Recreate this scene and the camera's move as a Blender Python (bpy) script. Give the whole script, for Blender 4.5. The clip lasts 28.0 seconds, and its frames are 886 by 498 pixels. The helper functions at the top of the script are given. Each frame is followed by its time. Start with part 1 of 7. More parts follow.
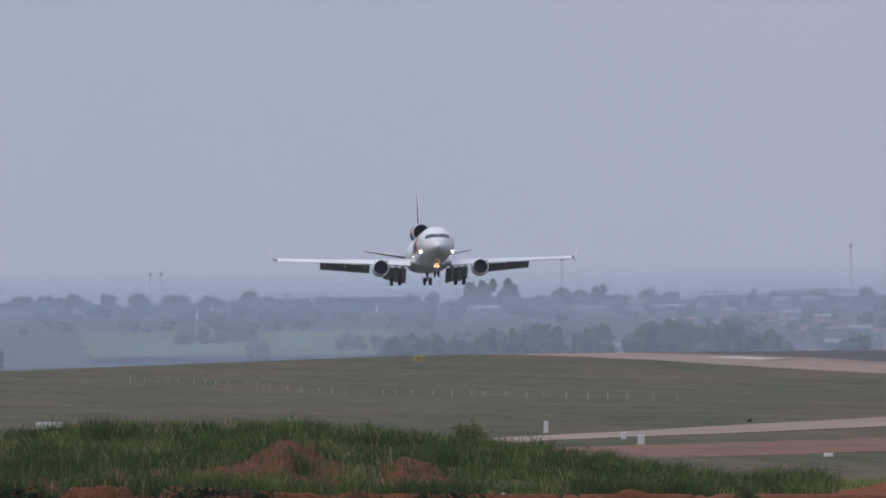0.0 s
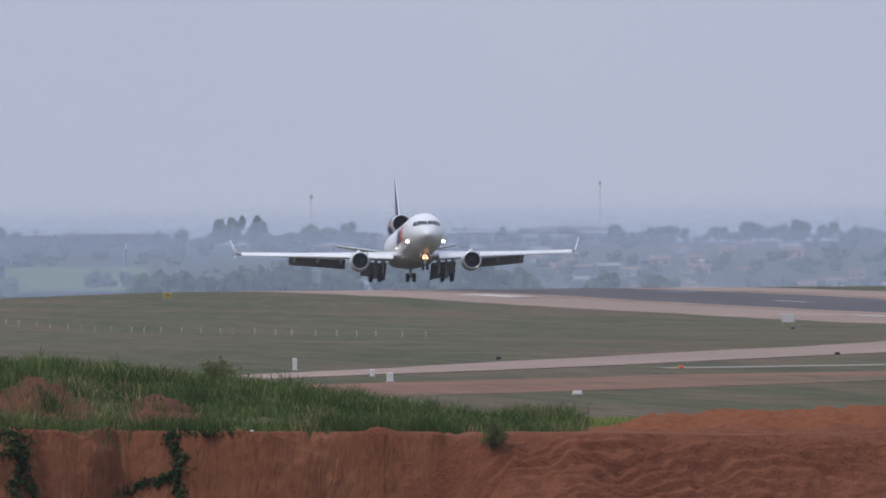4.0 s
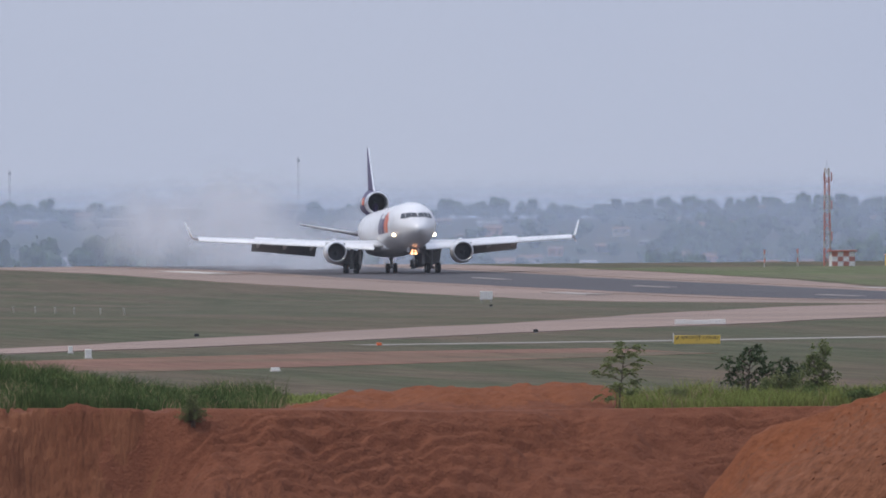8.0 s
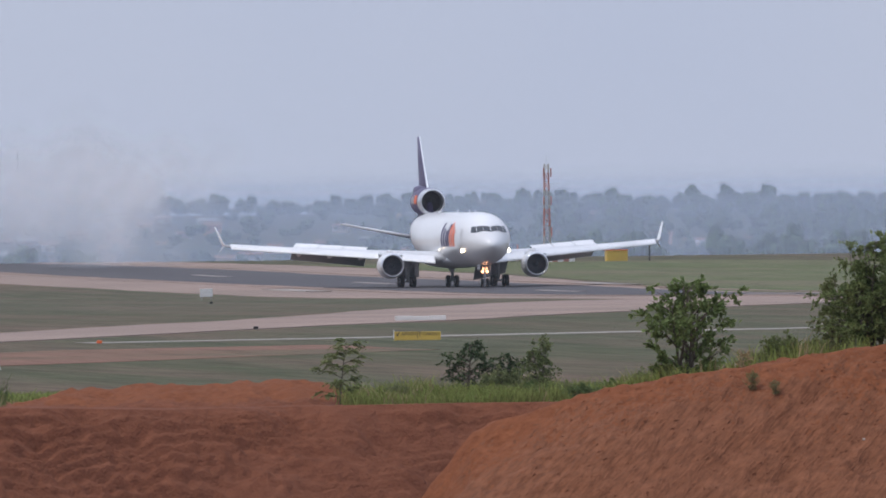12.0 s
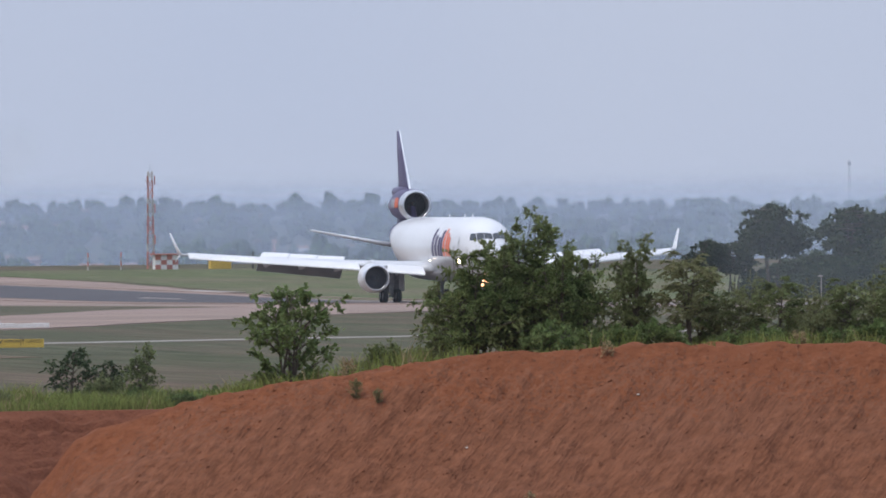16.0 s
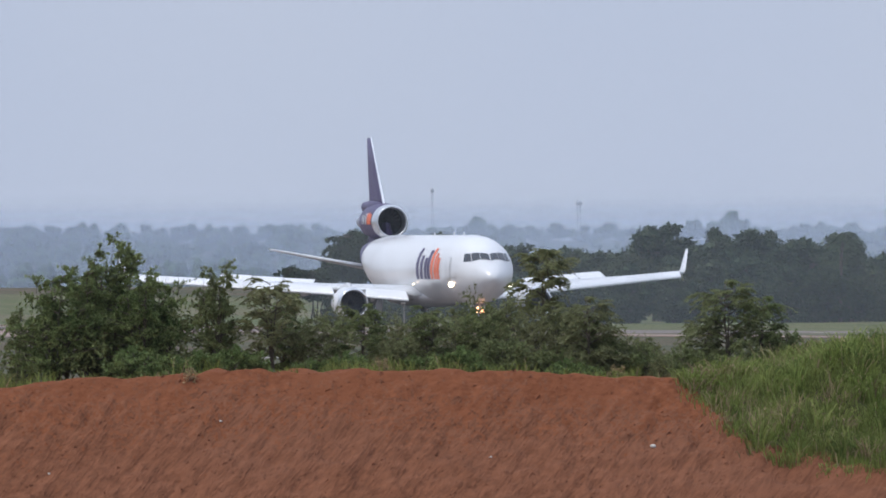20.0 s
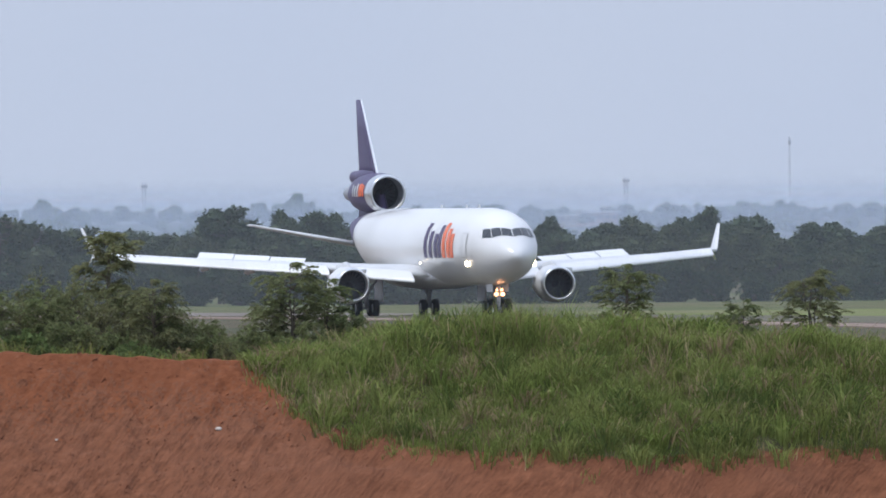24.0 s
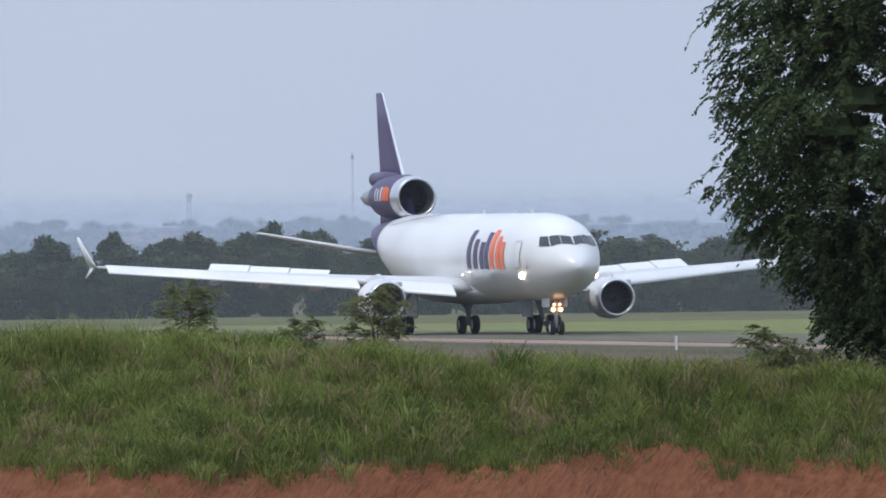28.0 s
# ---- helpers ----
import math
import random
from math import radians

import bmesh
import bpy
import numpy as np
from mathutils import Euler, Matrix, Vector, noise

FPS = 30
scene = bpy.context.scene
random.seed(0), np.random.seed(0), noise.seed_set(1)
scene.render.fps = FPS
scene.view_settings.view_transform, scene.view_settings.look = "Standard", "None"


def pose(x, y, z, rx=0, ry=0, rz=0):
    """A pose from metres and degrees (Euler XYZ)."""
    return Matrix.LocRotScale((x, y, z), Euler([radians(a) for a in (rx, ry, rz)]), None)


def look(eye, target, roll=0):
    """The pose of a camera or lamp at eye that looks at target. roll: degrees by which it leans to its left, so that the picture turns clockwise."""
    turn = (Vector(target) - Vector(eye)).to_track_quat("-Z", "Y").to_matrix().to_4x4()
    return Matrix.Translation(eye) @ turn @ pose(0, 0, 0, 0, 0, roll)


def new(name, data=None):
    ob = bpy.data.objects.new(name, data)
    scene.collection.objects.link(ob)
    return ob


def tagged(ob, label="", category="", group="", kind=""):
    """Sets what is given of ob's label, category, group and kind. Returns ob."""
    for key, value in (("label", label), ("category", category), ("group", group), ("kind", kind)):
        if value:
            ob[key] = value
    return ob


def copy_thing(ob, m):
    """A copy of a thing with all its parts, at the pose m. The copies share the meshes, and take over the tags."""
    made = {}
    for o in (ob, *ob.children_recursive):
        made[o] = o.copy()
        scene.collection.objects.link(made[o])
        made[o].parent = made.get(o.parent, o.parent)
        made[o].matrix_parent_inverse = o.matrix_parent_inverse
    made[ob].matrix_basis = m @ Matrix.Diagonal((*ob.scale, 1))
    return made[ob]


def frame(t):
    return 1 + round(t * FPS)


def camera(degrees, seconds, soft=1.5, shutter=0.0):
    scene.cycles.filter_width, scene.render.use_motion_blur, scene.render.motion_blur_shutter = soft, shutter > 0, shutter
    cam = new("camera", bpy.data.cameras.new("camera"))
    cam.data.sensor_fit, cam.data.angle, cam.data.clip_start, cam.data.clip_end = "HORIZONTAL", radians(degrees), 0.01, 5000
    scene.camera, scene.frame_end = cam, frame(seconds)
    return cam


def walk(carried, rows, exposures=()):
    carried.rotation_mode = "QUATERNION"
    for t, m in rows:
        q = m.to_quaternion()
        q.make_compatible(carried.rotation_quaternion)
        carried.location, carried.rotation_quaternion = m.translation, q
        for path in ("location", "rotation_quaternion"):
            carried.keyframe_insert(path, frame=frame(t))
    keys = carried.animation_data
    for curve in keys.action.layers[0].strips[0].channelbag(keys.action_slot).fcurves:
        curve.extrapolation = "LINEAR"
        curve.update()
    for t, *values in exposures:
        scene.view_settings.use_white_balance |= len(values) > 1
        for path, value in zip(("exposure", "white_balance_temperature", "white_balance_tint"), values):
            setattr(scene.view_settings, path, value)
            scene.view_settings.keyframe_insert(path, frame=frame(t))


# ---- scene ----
cam = camera(2.807, 28.0, soft=1.8)
EYE = 8.4  # the eye stands on a bank above the airfield
# seconds, bearing clockwise from +Y, pitch, lean to the right
LOOKS = [
    (0, 5.9365, 0.1556, 0.599),
    (0.5, 6.0341, 0.1103, 0.660),
    (1, 6.1300, 0.0739, 0.618),
    (1.5, 6.2327, 0.0368, 0.589),
    (2, 6.3322, -0.0366, 0.716),
    (2.5, 6.4550, -0.0339, 0.681),
    (3, 6.5454, 0.0097, 0.575),
    (3.5, 6.6277, -0.0373, 0.546),
    (5.5, 7.0805, -0.0558, 0.356),
    (6, 7.1873, -0.0456, 0.384),
    (6.5, 7.2843, -0.0811, 0.186),
    (7, 7.3835, -0.0898, 0.333),
    (7.5, 7.5678, -0.1076, 0.412),
    (8, 7.6876, -0.1313, 0.419),
    (8.5, 7.7532, -0.0948, 0.557),
    (9, 7.8555, -0.1372, 0.565),
    (9.5, 7.9684, -0.1604, 0.636),
    (10, 8.1070, -0.1024, 0.764),
    (10.5, 8.2367, -0.1029, 0.678),
    (11, 8.3503, -0.1347, 0.595),
    (11.5, 8.4583, -0.1297, 0.642),
    (13.5, 9.0263, -0.2283, 0.618),
    (14, 9.2367, -0.1604, 0.512),
    (14.5, 9.4746, -0.0809, 0.526),
    (15, 9.5584, -0.0826, 0.589),
    (15.5, 9.6675, -0.1392, 0.570),
    (16, 9.8319, -0.1384, 0.561),
    (16.5, 10.0273, -0.1141, 0.747),
    (17, 10.2187, -0.1494, 0.725),
    (17.5, 10.3918, -0.1349, 0.636),
    (18, 10.5512, -0.0679, 0.514),
    (18.5, 10.7202, -0.0557, 0.561),
    (19, 10.9350, -0.0755, 0.690),
    (19.5, 11.0822, -0.0562, 0.472),
    (20, 11.1531, -0.0647, 0.364),
    (20.5, 11.3267, -0.1030, 0.398),
    (21, 11.5562, -0.1080, 0.473),
    (21.5, 11.7413, -0.0629, 0.410),
    (23.5, 12.3622, -0.0997, 0.621),
    (24, 12.5308, -0.1294, 0.456),
    (24.5, 12.6576, -0.1367, 0.462),
    (25, 12.8348, -0.1320, 0.414),
    (25.5, 13.0100, -0.1589, 0.586),
    (26, 13.1992, -0.1735, 0.614),
    (26.5, 13.3844, -0.0948, 0.431),
    (27, 13.6082, -0.0590, 0.515),
    (27.5, 13.8284, -0.0958, 0.526),
    (28, 13.9154, -0.0942, 0.623),
]
walk(cam, [(t, pose(0, 0, EYE, 90 + p, r, -b)) for t, b, p, r in LOOKS],
     exposures=[(0.0, -0.32, 6500, 10), (1.0, -0.22, 6500, 10), (3.0, -0.10, 6500, 10), (6.0, -0.04, 6500, 10), (11.0, -0.02, 6500, 10), (14.0, 0.11, 6450, 9), (15.0, -0.01, 6450, 9), (16.0, 0.08, 6400, 8.5), (17.0, 0.14, 6400, 8), (19.0, 0.08, 6400, 7.5), (20.0, 0.08, 6380, 7), (22.0, 0.19, 6350, 6.8), (25.0, 0.18, 6320, 6.4), (28.0, 0.13, 6300, 5.5)])

# ---- world and sun ----
SUN_EL, SUN_AZ = 56.0, 260.0  # hazy high sun, bearing clockwise from +Y
world = bpy.data.worlds.new("world")
scene.world = world
world.use_nodes = True
wn = world.node_tree.nodes
wl = world.node_tree.links
wn.clear()
sky = wn.new("ShaderNodeTexSky")
sky.sky_type, sky.sun_disc = "NISHITA", False
sky.sun_elevation, sky.sun_rotation = radians(SUN_EL), radians(SUN_AZ)
sky.dust_density, sky.air_density = 3.0, 1.0
sky_scale = wn.new("ShaderNodeVectorMath")
sky_scale.operation = "SCALE"
sky_scale.inputs["Scale"].default_value = 0.085
cloud = wn.new("ShaderNodeTexNoise")
cloud.inputs["Scale"].default_value, cloud.inputs["Detail"].default_value = 26.0, 3.0
ramp = wn.new("ShaderNodeValToRGB")
ramp.color_ramp.elements[0].position, ramp.color_ramp.elements[0].color = 0.3, (0.508, 0.568, 0.742, 1)
ramp.color_ramp.elements[1].position, ramp.color_ramp.elements[1].color = 0.72, (0.540, 0.592, 0.749, 1)
blend = wn.new("ShaderNodeMix")
blend.data_type = "RGBA"
blend.inputs[0].default_value = 0.86  # a hazy, nearly even layer of cloud before the clear sky
back = wn.new("ShaderNodeBackground")
wout = wn.new("ShaderNodeOutputWorld")
wl.new(sky.outputs[0], sky_scale.inputs[0])
wl.new(cloud.outputs["Fac"], ramp.inputs[0])
wl.new(sky_scale.outputs[0], blend.inputs[6])
wl.new(ramp.outputs[0], blend.inputs[7])
# an overcast sky is brighter overhead than at the horizon
wtc = wn.new("ShaderNodeTexCoord")
wsep = wn.new("ShaderNodeSeparateXYZ")
wgrow = wn.new("ShaderNodeMapRange")
wgrow.inputs[1].default_value, wgrow.inputs[2].default_value, wgrow.inputs[3].default_value, wgrow.inputs[4].default_value = 0.03, 1.0, 1.0, 1.9
wmul = wn.new("ShaderNodeVectorMath")
wmul.operation = "SCALE"
wl.new(wtc.outputs["Generated"], wsep.inputs[0])
wup = wn.new("ShaderNodeVectorMath")
wup.inputs[1].default_value = (0, 0, 0.03)
wl.new(wtc.outputs["Generated"], wup.inputs[0])
wl.new(wup.outputs[0], sky.inputs[0])
wl.new(wsep.outputs["Z"], wgrow.inputs[0])
wl.new(blend.outputs[2], wmul.inputs[0])
wl.new(wgrow.outputs[0], wmul.inputs["Scale"])
wl.new(wmul.outputs[0], back.inputs[0])
wl.new(back.outputs[0], wout.inputs[0])
back.inputs[1].default_value = 1.0

sun = new("sun", bpy.data.lights.new("sun", "SUN"))
sun.data.energy, sun.data.angle, sun.data.color = 1.5, radians(12), (1.0, 0.95, 0.88)
sun.matrix_world = look((0, 0, 0), (-math.sin(radians(SUN_AZ)) * math.cos(radians(SUN_EL)), -math.cos(radians(SUN_AZ)) * math.cos(radians(SUN_EL)), -math.sin(radians(SUN_EL))))
scene.cycles.transparent_max_bounces = 64

# ---- materials ----
def node_mat(name):
    m = bpy.data.materials.new(name)
    m.use_nodes = True
    nt = m.node_tree
    return m, nt, nt.nodes["Principled BSDF"]


def surface(name, a, b, scale=1.0, rough=0.8, metal=0.0, bump=0.0, bump_scale=None, c=None, coarse=None, stretch=None, spec=0.3, isle=0.0, detail=6.0, coat=0.0, speck=0.0, streak=0.0):
    """A procedural surface: two tones by fine noise, a third by coarse noise, and fine relief."""
    m, nt, p = node_mat(name)
    n, l = nt.nodes, nt.links
    tc = n.new("ShaderNodeTexCoord")
    src = tc.outputs["Object"]
    if stretch:
        mp = n.new("ShaderNodeMapping")
        mp.inputs["Scale"].default_value = stretch
        l.new(src, mp.inputs[0])
        src = mp.outputs[0]
    fine = n.new("ShaderNodeTexNoise")
    fine.inputs["Scale"].default_value, fine.inputs["Detail"].default_value, fine.inputs["Roughness"].default_value = scale, detail, 0.62
    l.new(src, fine.inputs["Vector"])
    r = n.new("ShaderNodeValToRGB")
    r.color_ramp.elements[0].position, r.color_ramp.elements[0].color = 0.32, (*a, 1)
    r.color_ramp.elements[1].position, r.color_ramp.elements[1].color = 0.68, (*b, 1)
    l.new(fine.outputs["Fac"], r.inputs[0])
    col = r.outputs[0]
    if c is not None:
        big = n.new("ShaderNodeTexNoise")
        big.inputs["Scale"].default_value, big.inputs["Detail"].default_value = coarse or scale * 0.12, 4.0
        l.new(src, big.inputs["Vector"])
        rr = n.new("ShaderNodeValToRGB")
        rr.color_ramp.elements[0].position, rr.color_ramp.elements[1].position = 0.42, 0.68
        l.new(big.outputs["Fac"], rr.inputs[0])
        mx = n.new("ShaderNodeMix")
        mx.data_type = "RGBA"
        l.new(rr.outputs[0], mx.inputs[0])
        l.new(col, mx.inputs[6])
        mx.inputs[7].default_value = (*c, 1)
        col = mx.outputs[2]
    if speck:
        mp2, sn, smr, ssc = n.new("ShaderNodeMapping"), n.new("ShaderNodeTexNoise"), n.new("ShaderNodeMapRange"), n.new("ShaderNodeVectorMath")
        mp2.inputs["Scale"].default_value = (1.8, 0.038, 1)
        sn.inputs["Scale"].default_value, sn.inputs["Detail"].default_value, sn.inputs["Roughness"].default_value = 1.0, 5.0, 0.7
        smr.inputs[1].default_value, smr.inputs[2].default_value, smr.inputs[3].default_value, smr.inputs[4].default_value = 0.3, 0.7, 1 - speck, 1 + speck
        ssc.operation = "SCALE"
        l.new(tc.outputs["Object"], mp2.inputs[0])
        l.new(mp2.outputs[0], sn.inputs["Vector"])
        l.new(sn.outputs["Fac"], smr.inputs[0])
        l.new(col, ssc.inputs[0])
        l.new(smr.outputs[0], ssc.inputs["Scale"])
        col = ssc.outputs[0]
    if streak:
        # raking marks that run down the slope: relief, and tone with painted pit shadows
        mp3, kn, kmr, ksc = n.new("ShaderNodeMapping"), n.new("ShaderNodeTexNoise"), n.new("ShaderNodeMapRange"), n.new("ShaderNodeVectorMath")
        mp3.vector_type = "TEXTURE"
        mp3.inputs["Rotation"].default_value = (0, radians(48), 0)
        mp3.inputs["Scale"].default_value = (0.085, 0.9, 0.50)
        kn.inputs["Scale"].default_value, kn.inputs["Detail"].default_value, kn.inputs["Roughness"].default_value = 1.0, 4.0, 0.55
        kmr.inputs[1].default_value, kmr.inputs[2].default_value, kmr.inputs[3].default_value, kmr.inputs[4].default_value = 0.32, 0.60, 1 - streak, 1 + 0.3 * streak
        ksc.operation = "SCALE"
        l.new(tc.outputs["Object"], mp3.inputs[0])
        l.new(mp3.outputs[0], kn.inputs["Vector"])
        l.new(kn.outputs["Fac"], kmr.inputs[0])
        l.new(col, ksc.inputs[0])
        l.new(kmr.outputs[0], ksc.inputs["Scale"])
        col = ksc.outputs[0]
    if isle:
        g = n.new("ShaderNodeNewGeometry")
        mr = n.new("ShaderNodeMapRange")
        mr.inputs[3].default_value, mr.inputs[4].default_value = 1 - isle, 1 + isle
        l.new(g.outputs["Random Per Island"], mr.inputs[0])
        sc = n.new("ShaderNodeVectorMath")
        sc.operation = "SCALE"
        l.new(col, sc.inputs[0])
        l.new(mr.outputs[0], sc.inputs["Scale"])
        col = sc.outputs[0]
    l.new(col, p.inputs["Base Color"])
    p.inputs["Roughness"].default_value, p.inputs["Metallic"].default_value = rough, metal
    p.inputs["Specular IOR Level"].default_value = spec
    if coat:
        p.inputs["Coat Weight"].default_value, p.inputs["Coat Roughness"].default_value = coat, 0.12
    if bump:
        bn = n.new("ShaderNodeBump")
        bn.inputs["Strength"].default_value, bn.inputs["Distance"].default_value = 1.0, bump
        if bump_scale:
            f2 = n.new("ShaderNodeTexNoise")
            f2.inputs["Scale"].default_value, f2.inputs["Detail"].default_value = bump_scale, 5.0
            l.new(src, f2.inputs["Vector"])
            l.new(f2.outputs["Fac"], bn.inputs["Height"])
        else:
            l.new(fine.outputs["Fac"], bn.inputs["Height"])
        if streak:
            b2 = n.new("ShaderNodeBump")
            b2.inputs["Strength"].default_value, b2.inputs["Distance"].default_value = 1.0, 0.075
            l.new(kn.outputs["Fac"], b2.inputs["Height"])
            l.new(b2.outputs[0], bn.inputs["Normal"])
        l.new(bn.outputs[0], p.inputs["Normal"])
    return m


def leafy(name, a, b, trans=0.25, isle=0.45, dry=None):
    m = surface(name, a, b, scale=0.6, rough=0.7, isle=isle, spec=0.12)
    nt = m.node_tree
    p, out = nt.nodes["Principled BSDF"], nt.nodes["Material Output"]
    if dry:
        # some plants are paler and drier than others
        info, mr, mx = nt.nodes.new("ShaderNodeObjectInfo"), nt.nodes.new("ShaderNodeMapRange"), nt.nodes.new("ShaderNodeMix")
        mr.inputs[1].default_value, mr.inputs[3].default_value, mr.inputs[4].default_value = 0.25, 0.0, 0.4
        mx.data_type = "RGBA"
        mx.inputs[7].default_value = (*dry, 1)
        nt.links.new(info.outputs["Random"], mr.inputs[0])
        nt.links.new(mr.outputs[0], mx.inputs[0])
        nt.links.new(p.inputs["Base Color"].links[0].from_socket, mx.inputs[6])
        nt.links.new(mx.outputs[2], p.inputs["Base Color"])
    t, mix = nt.nodes.new("ShaderNodeBsdfTranslucent"), nt.nodes.new("ShaderNodeMixShader")
    mix.inputs[0].default_value = trans
    nt.links.new(p.inputs["Base Color"].links[0].from_socket, t.inputs[0])
    nt.links.new(p.outputs[0], mix.inputs[1])
    nt.links.new(t.outputs[0], mix.inputs[2])
    nt.links.new(mix.outputs[0], out.inputs[0])
    return m


def lamp_mat(name, color, strength):
    m, nt, p = node_mat(name)
    p.inputs["Base Color"].default_value = (*color, 1)
    p.inputs["Emission Color"].default_value = (*color, 1)
    p.inputs["Emission Strength"].default_value = strength
    return m


FIELD = surface("field_grass", (0.043, 0.055, 0.024), (0.098, 0.088, 0.053), 0.06, 0.95, c=(0.114, 0.082, 0.055), coarse=0.012, spec=0.1, detail=12, stretch=(9.0, 0.45, 1), speck=0.45)
TURF = surface("turf_under_grass", (0.040, 0.055, 0.020), (0.085, 0.090, 0.040), 0.8, 0.95, c=(0.10, 0.07, 0.04), coarse=0.3, spec=0.1)
FAR_FIELD = surface("valley_ground", (0.034, 0.048, 0.028), (0.064, 0.074, 0.042), 0.02, 0.95, c=(0.08, 0.07, 0.05), coarse=0.006, spec=0.1)
MEADOW = surface("valley_meadow", (0.11, 0.16, 0.05), (0.15, 0.19, 0.075), 0.03, 0.95, c=(0.10, 0.125, 0.06), coarse=0.008, spec=0.1)
VERGE = surface("green_verge", (0.075, 0.094, 0.036), (0.116, 0.124, 0.057), 0.06, 0.95, c=(0.130, 0.115, 0.066), coarse=0.015, spec=0.1, detail=12, stretch=(3.0, 0.5, 1), speck=0.4)
VERGE_LUSH = surface("lush_verge", (0.130, 0.158, 0.046), (0.180, 0.196, 0.072), 0.06, 0.95, c=(0.165, 0.160, 0.080), coarse=0.02, spec=0.1, detail=12, stretch=(3.0, 0.5, 1), speck=0.3)
SOIL = surface("red_soil", (0.136, 0.053, 0.027), (0.212, 0.087, 0.046), 2.2, 0.95, bump=0.05, bump_scale=7.0, c=(0.180, 0.075, 0.041), coarse=0.12, spec=0.1, detail=10, streak=0.22)
SOIL_FRESH = surface("fresh_orange_soil", (0.138, 0.048, 0.022), (0.220, 0.080, 0.037), 3.0, 0.95, bump=0.08, bump_scale=5.0, c=(0.178, 0.064, 0.030), coarse=0.4, spec=0.1, detail=10)
SOIL_CUT = surface("cut_red_soil", (0.122, 0.045, 0.024), (0.192, 0.072, 0.039), 2.0, 0.95, bump=0.10, bump_scale=7.0, c=(0.160, 0.062, 0.035), coarse=0.12, spec=0.1, detail=10)
SOIL_BROWN = surface("dark_brown_soil", (0.072, 0.032, 0.018), (0.135, 0.056, 0.030), 2.2, 0.95, bump=0.10, bump_scale=5.0, c=(0.100, 0.046, 0.025), coarse=0.5, spec=0.1, detail=10)
SOIL_WALL = surface("sheer_red_soil", (0.105, 0.041, 0.021), (0.190, 0.076, 0.040), 2.4, 0.95, bump=0.14, bump_scale=4.5, c=(0.190, 0.080, 0.042), coarse=0.3, spec=0.1, detail=8, stretch=(1.7, 1.0, 0.5))
OLD_ASPHALT = surface("weathered_asphalt", (0.150, 0.122, 0.108), (0.200, 0.165, 0.145), 0.06, 0.9, c=(0.165, 0.14, 0.12), coarse=0.02, spec=0.2)
DULL_ASPHALT = surface("dull_brown_asphalt", (0.092, 0.085, 0.062), (0.150, 0.130, 0.098), 0.25, 0.92, c=(0.098, 0.102, 0.058), coarse=0.05, spec=0.15, speck=0.35)
DRAIN = surface("stained_concrete", (0.24, 0.21, 0.18), (0.31, 0.28, 0.24), 0.3, 0.9)
RED_STRIP = surface("bare_earth_strip", (0.165, 0.090, 0.064), (0.215, 0.115, 0.083), 0.05, 0.95, c=(0.10, 0.09, 0.055), coarse=0.03, spec=0.1, speck=0.35)
PAVING = surface("dusty_paving", (0.245, 0.172, 0.138), (0.305, 0.222, 0.182), 0.05, 0.9, c=(0.215, 0.160, 0.128), coarse=0.015, spec=0.2)
ASPHALT = surface("rubbered_asphalt", (0.052, 0.048, 0.052), (0.086, 0.077, 0.078), 0.05, 0.85, c=(0.064, 0.058, 0.062), coarse=0.01, stretch=(1, 0.12, 1), spec=0.25)
CONCRETE = surface("pale_concrete", (0.38, 0.34, 0.30), (0.48, 0.44, 0.39), 0.3, 0.9)
WORN = surface("dusty_worn_paint", (0.25, 0.21, 0.185), (0.36, 0.32, 0.29), 0.3, 0.9)
MARKING = surface("worn_white_paint", (0.62, 0.60, 0.56), (0.75, 0.73, 0.70), 0.4, 0.8)
WHITE = surface("white_gloss_paint", (0.71, 0.71, 0.72), (0.78, 0.78, 0.78), 0.5, 0.32, bump=0.0, c=(0.64, 0.64, 0.645), coarse=0.16, spec=0.5, coat=0.3)
GREY = surface("light_grey_paint", (0.56, 0.57, 0.59), (0.63, 0.64, 0.66), 0.7, 0.4, c=(0.52, 0.53, 0.55), coarse=0.15, spec=0.5)
DARK_GREY = surface("dark_grey_paint", (0.22, 0.225, 0.24), (0.28, 0.285, 0.30), 0.8, 0.55, c=(0.18, 0.183, 0.195), coarse=0.2)
PURPLE = surface("purple_gloss_paint", (0.074, 0.058, 0.130), (0.096, 0.076, 0.160), 0.6, 0.45, c=(0.066, 0.052, 0.118), coarse=0.15, spec=0.3)
ORANGE = surface("orange_paint", (0.80, 0.13, 0.03), (0.86, 0.17, 0.045), 0.8, 0.35, c=(0.75, 0.14, 0.04), coarse=0.3)
ALU = surface("polished_alloy", (0.70, 0.71, 0.73), (0.80, 0.81, 0.82), 0.9, 0.28, metal=0.85, c=(0.62, 0.63, 0.65), coarse=0.3)
STEEL = surface("gear_steel", (0.30, 0.31, 0.33), (0.42, 0.43, 0.45), 2.0, 0.45, metal=0.4)
DUCT = surface("dark_duct", (0.055, 0.058, 0.068), (0.085, 0.090, 0.102), 1.5, 0.45)
BLADE_METAL = surface("titanium_blade", (0.11, 0.115, 0.135), (0.16, 0.17, 0.195), 3.0, 0.4, metal=0.6)
TYRE = surface("black_tyre", (0.018, 0.018, 0.019), (0.032, 0.031, 0.031), 4.0, 0.85)
GLASS = surface("cockpit_glass", (0.020, 0.024, 0.030), (0.032, 0.036, 0.044), 2.0, 0.08, spec=0.6)
LAMP = lamp_mat("landing_lamp", (1.0, 0.78, 0.52), 14.0)
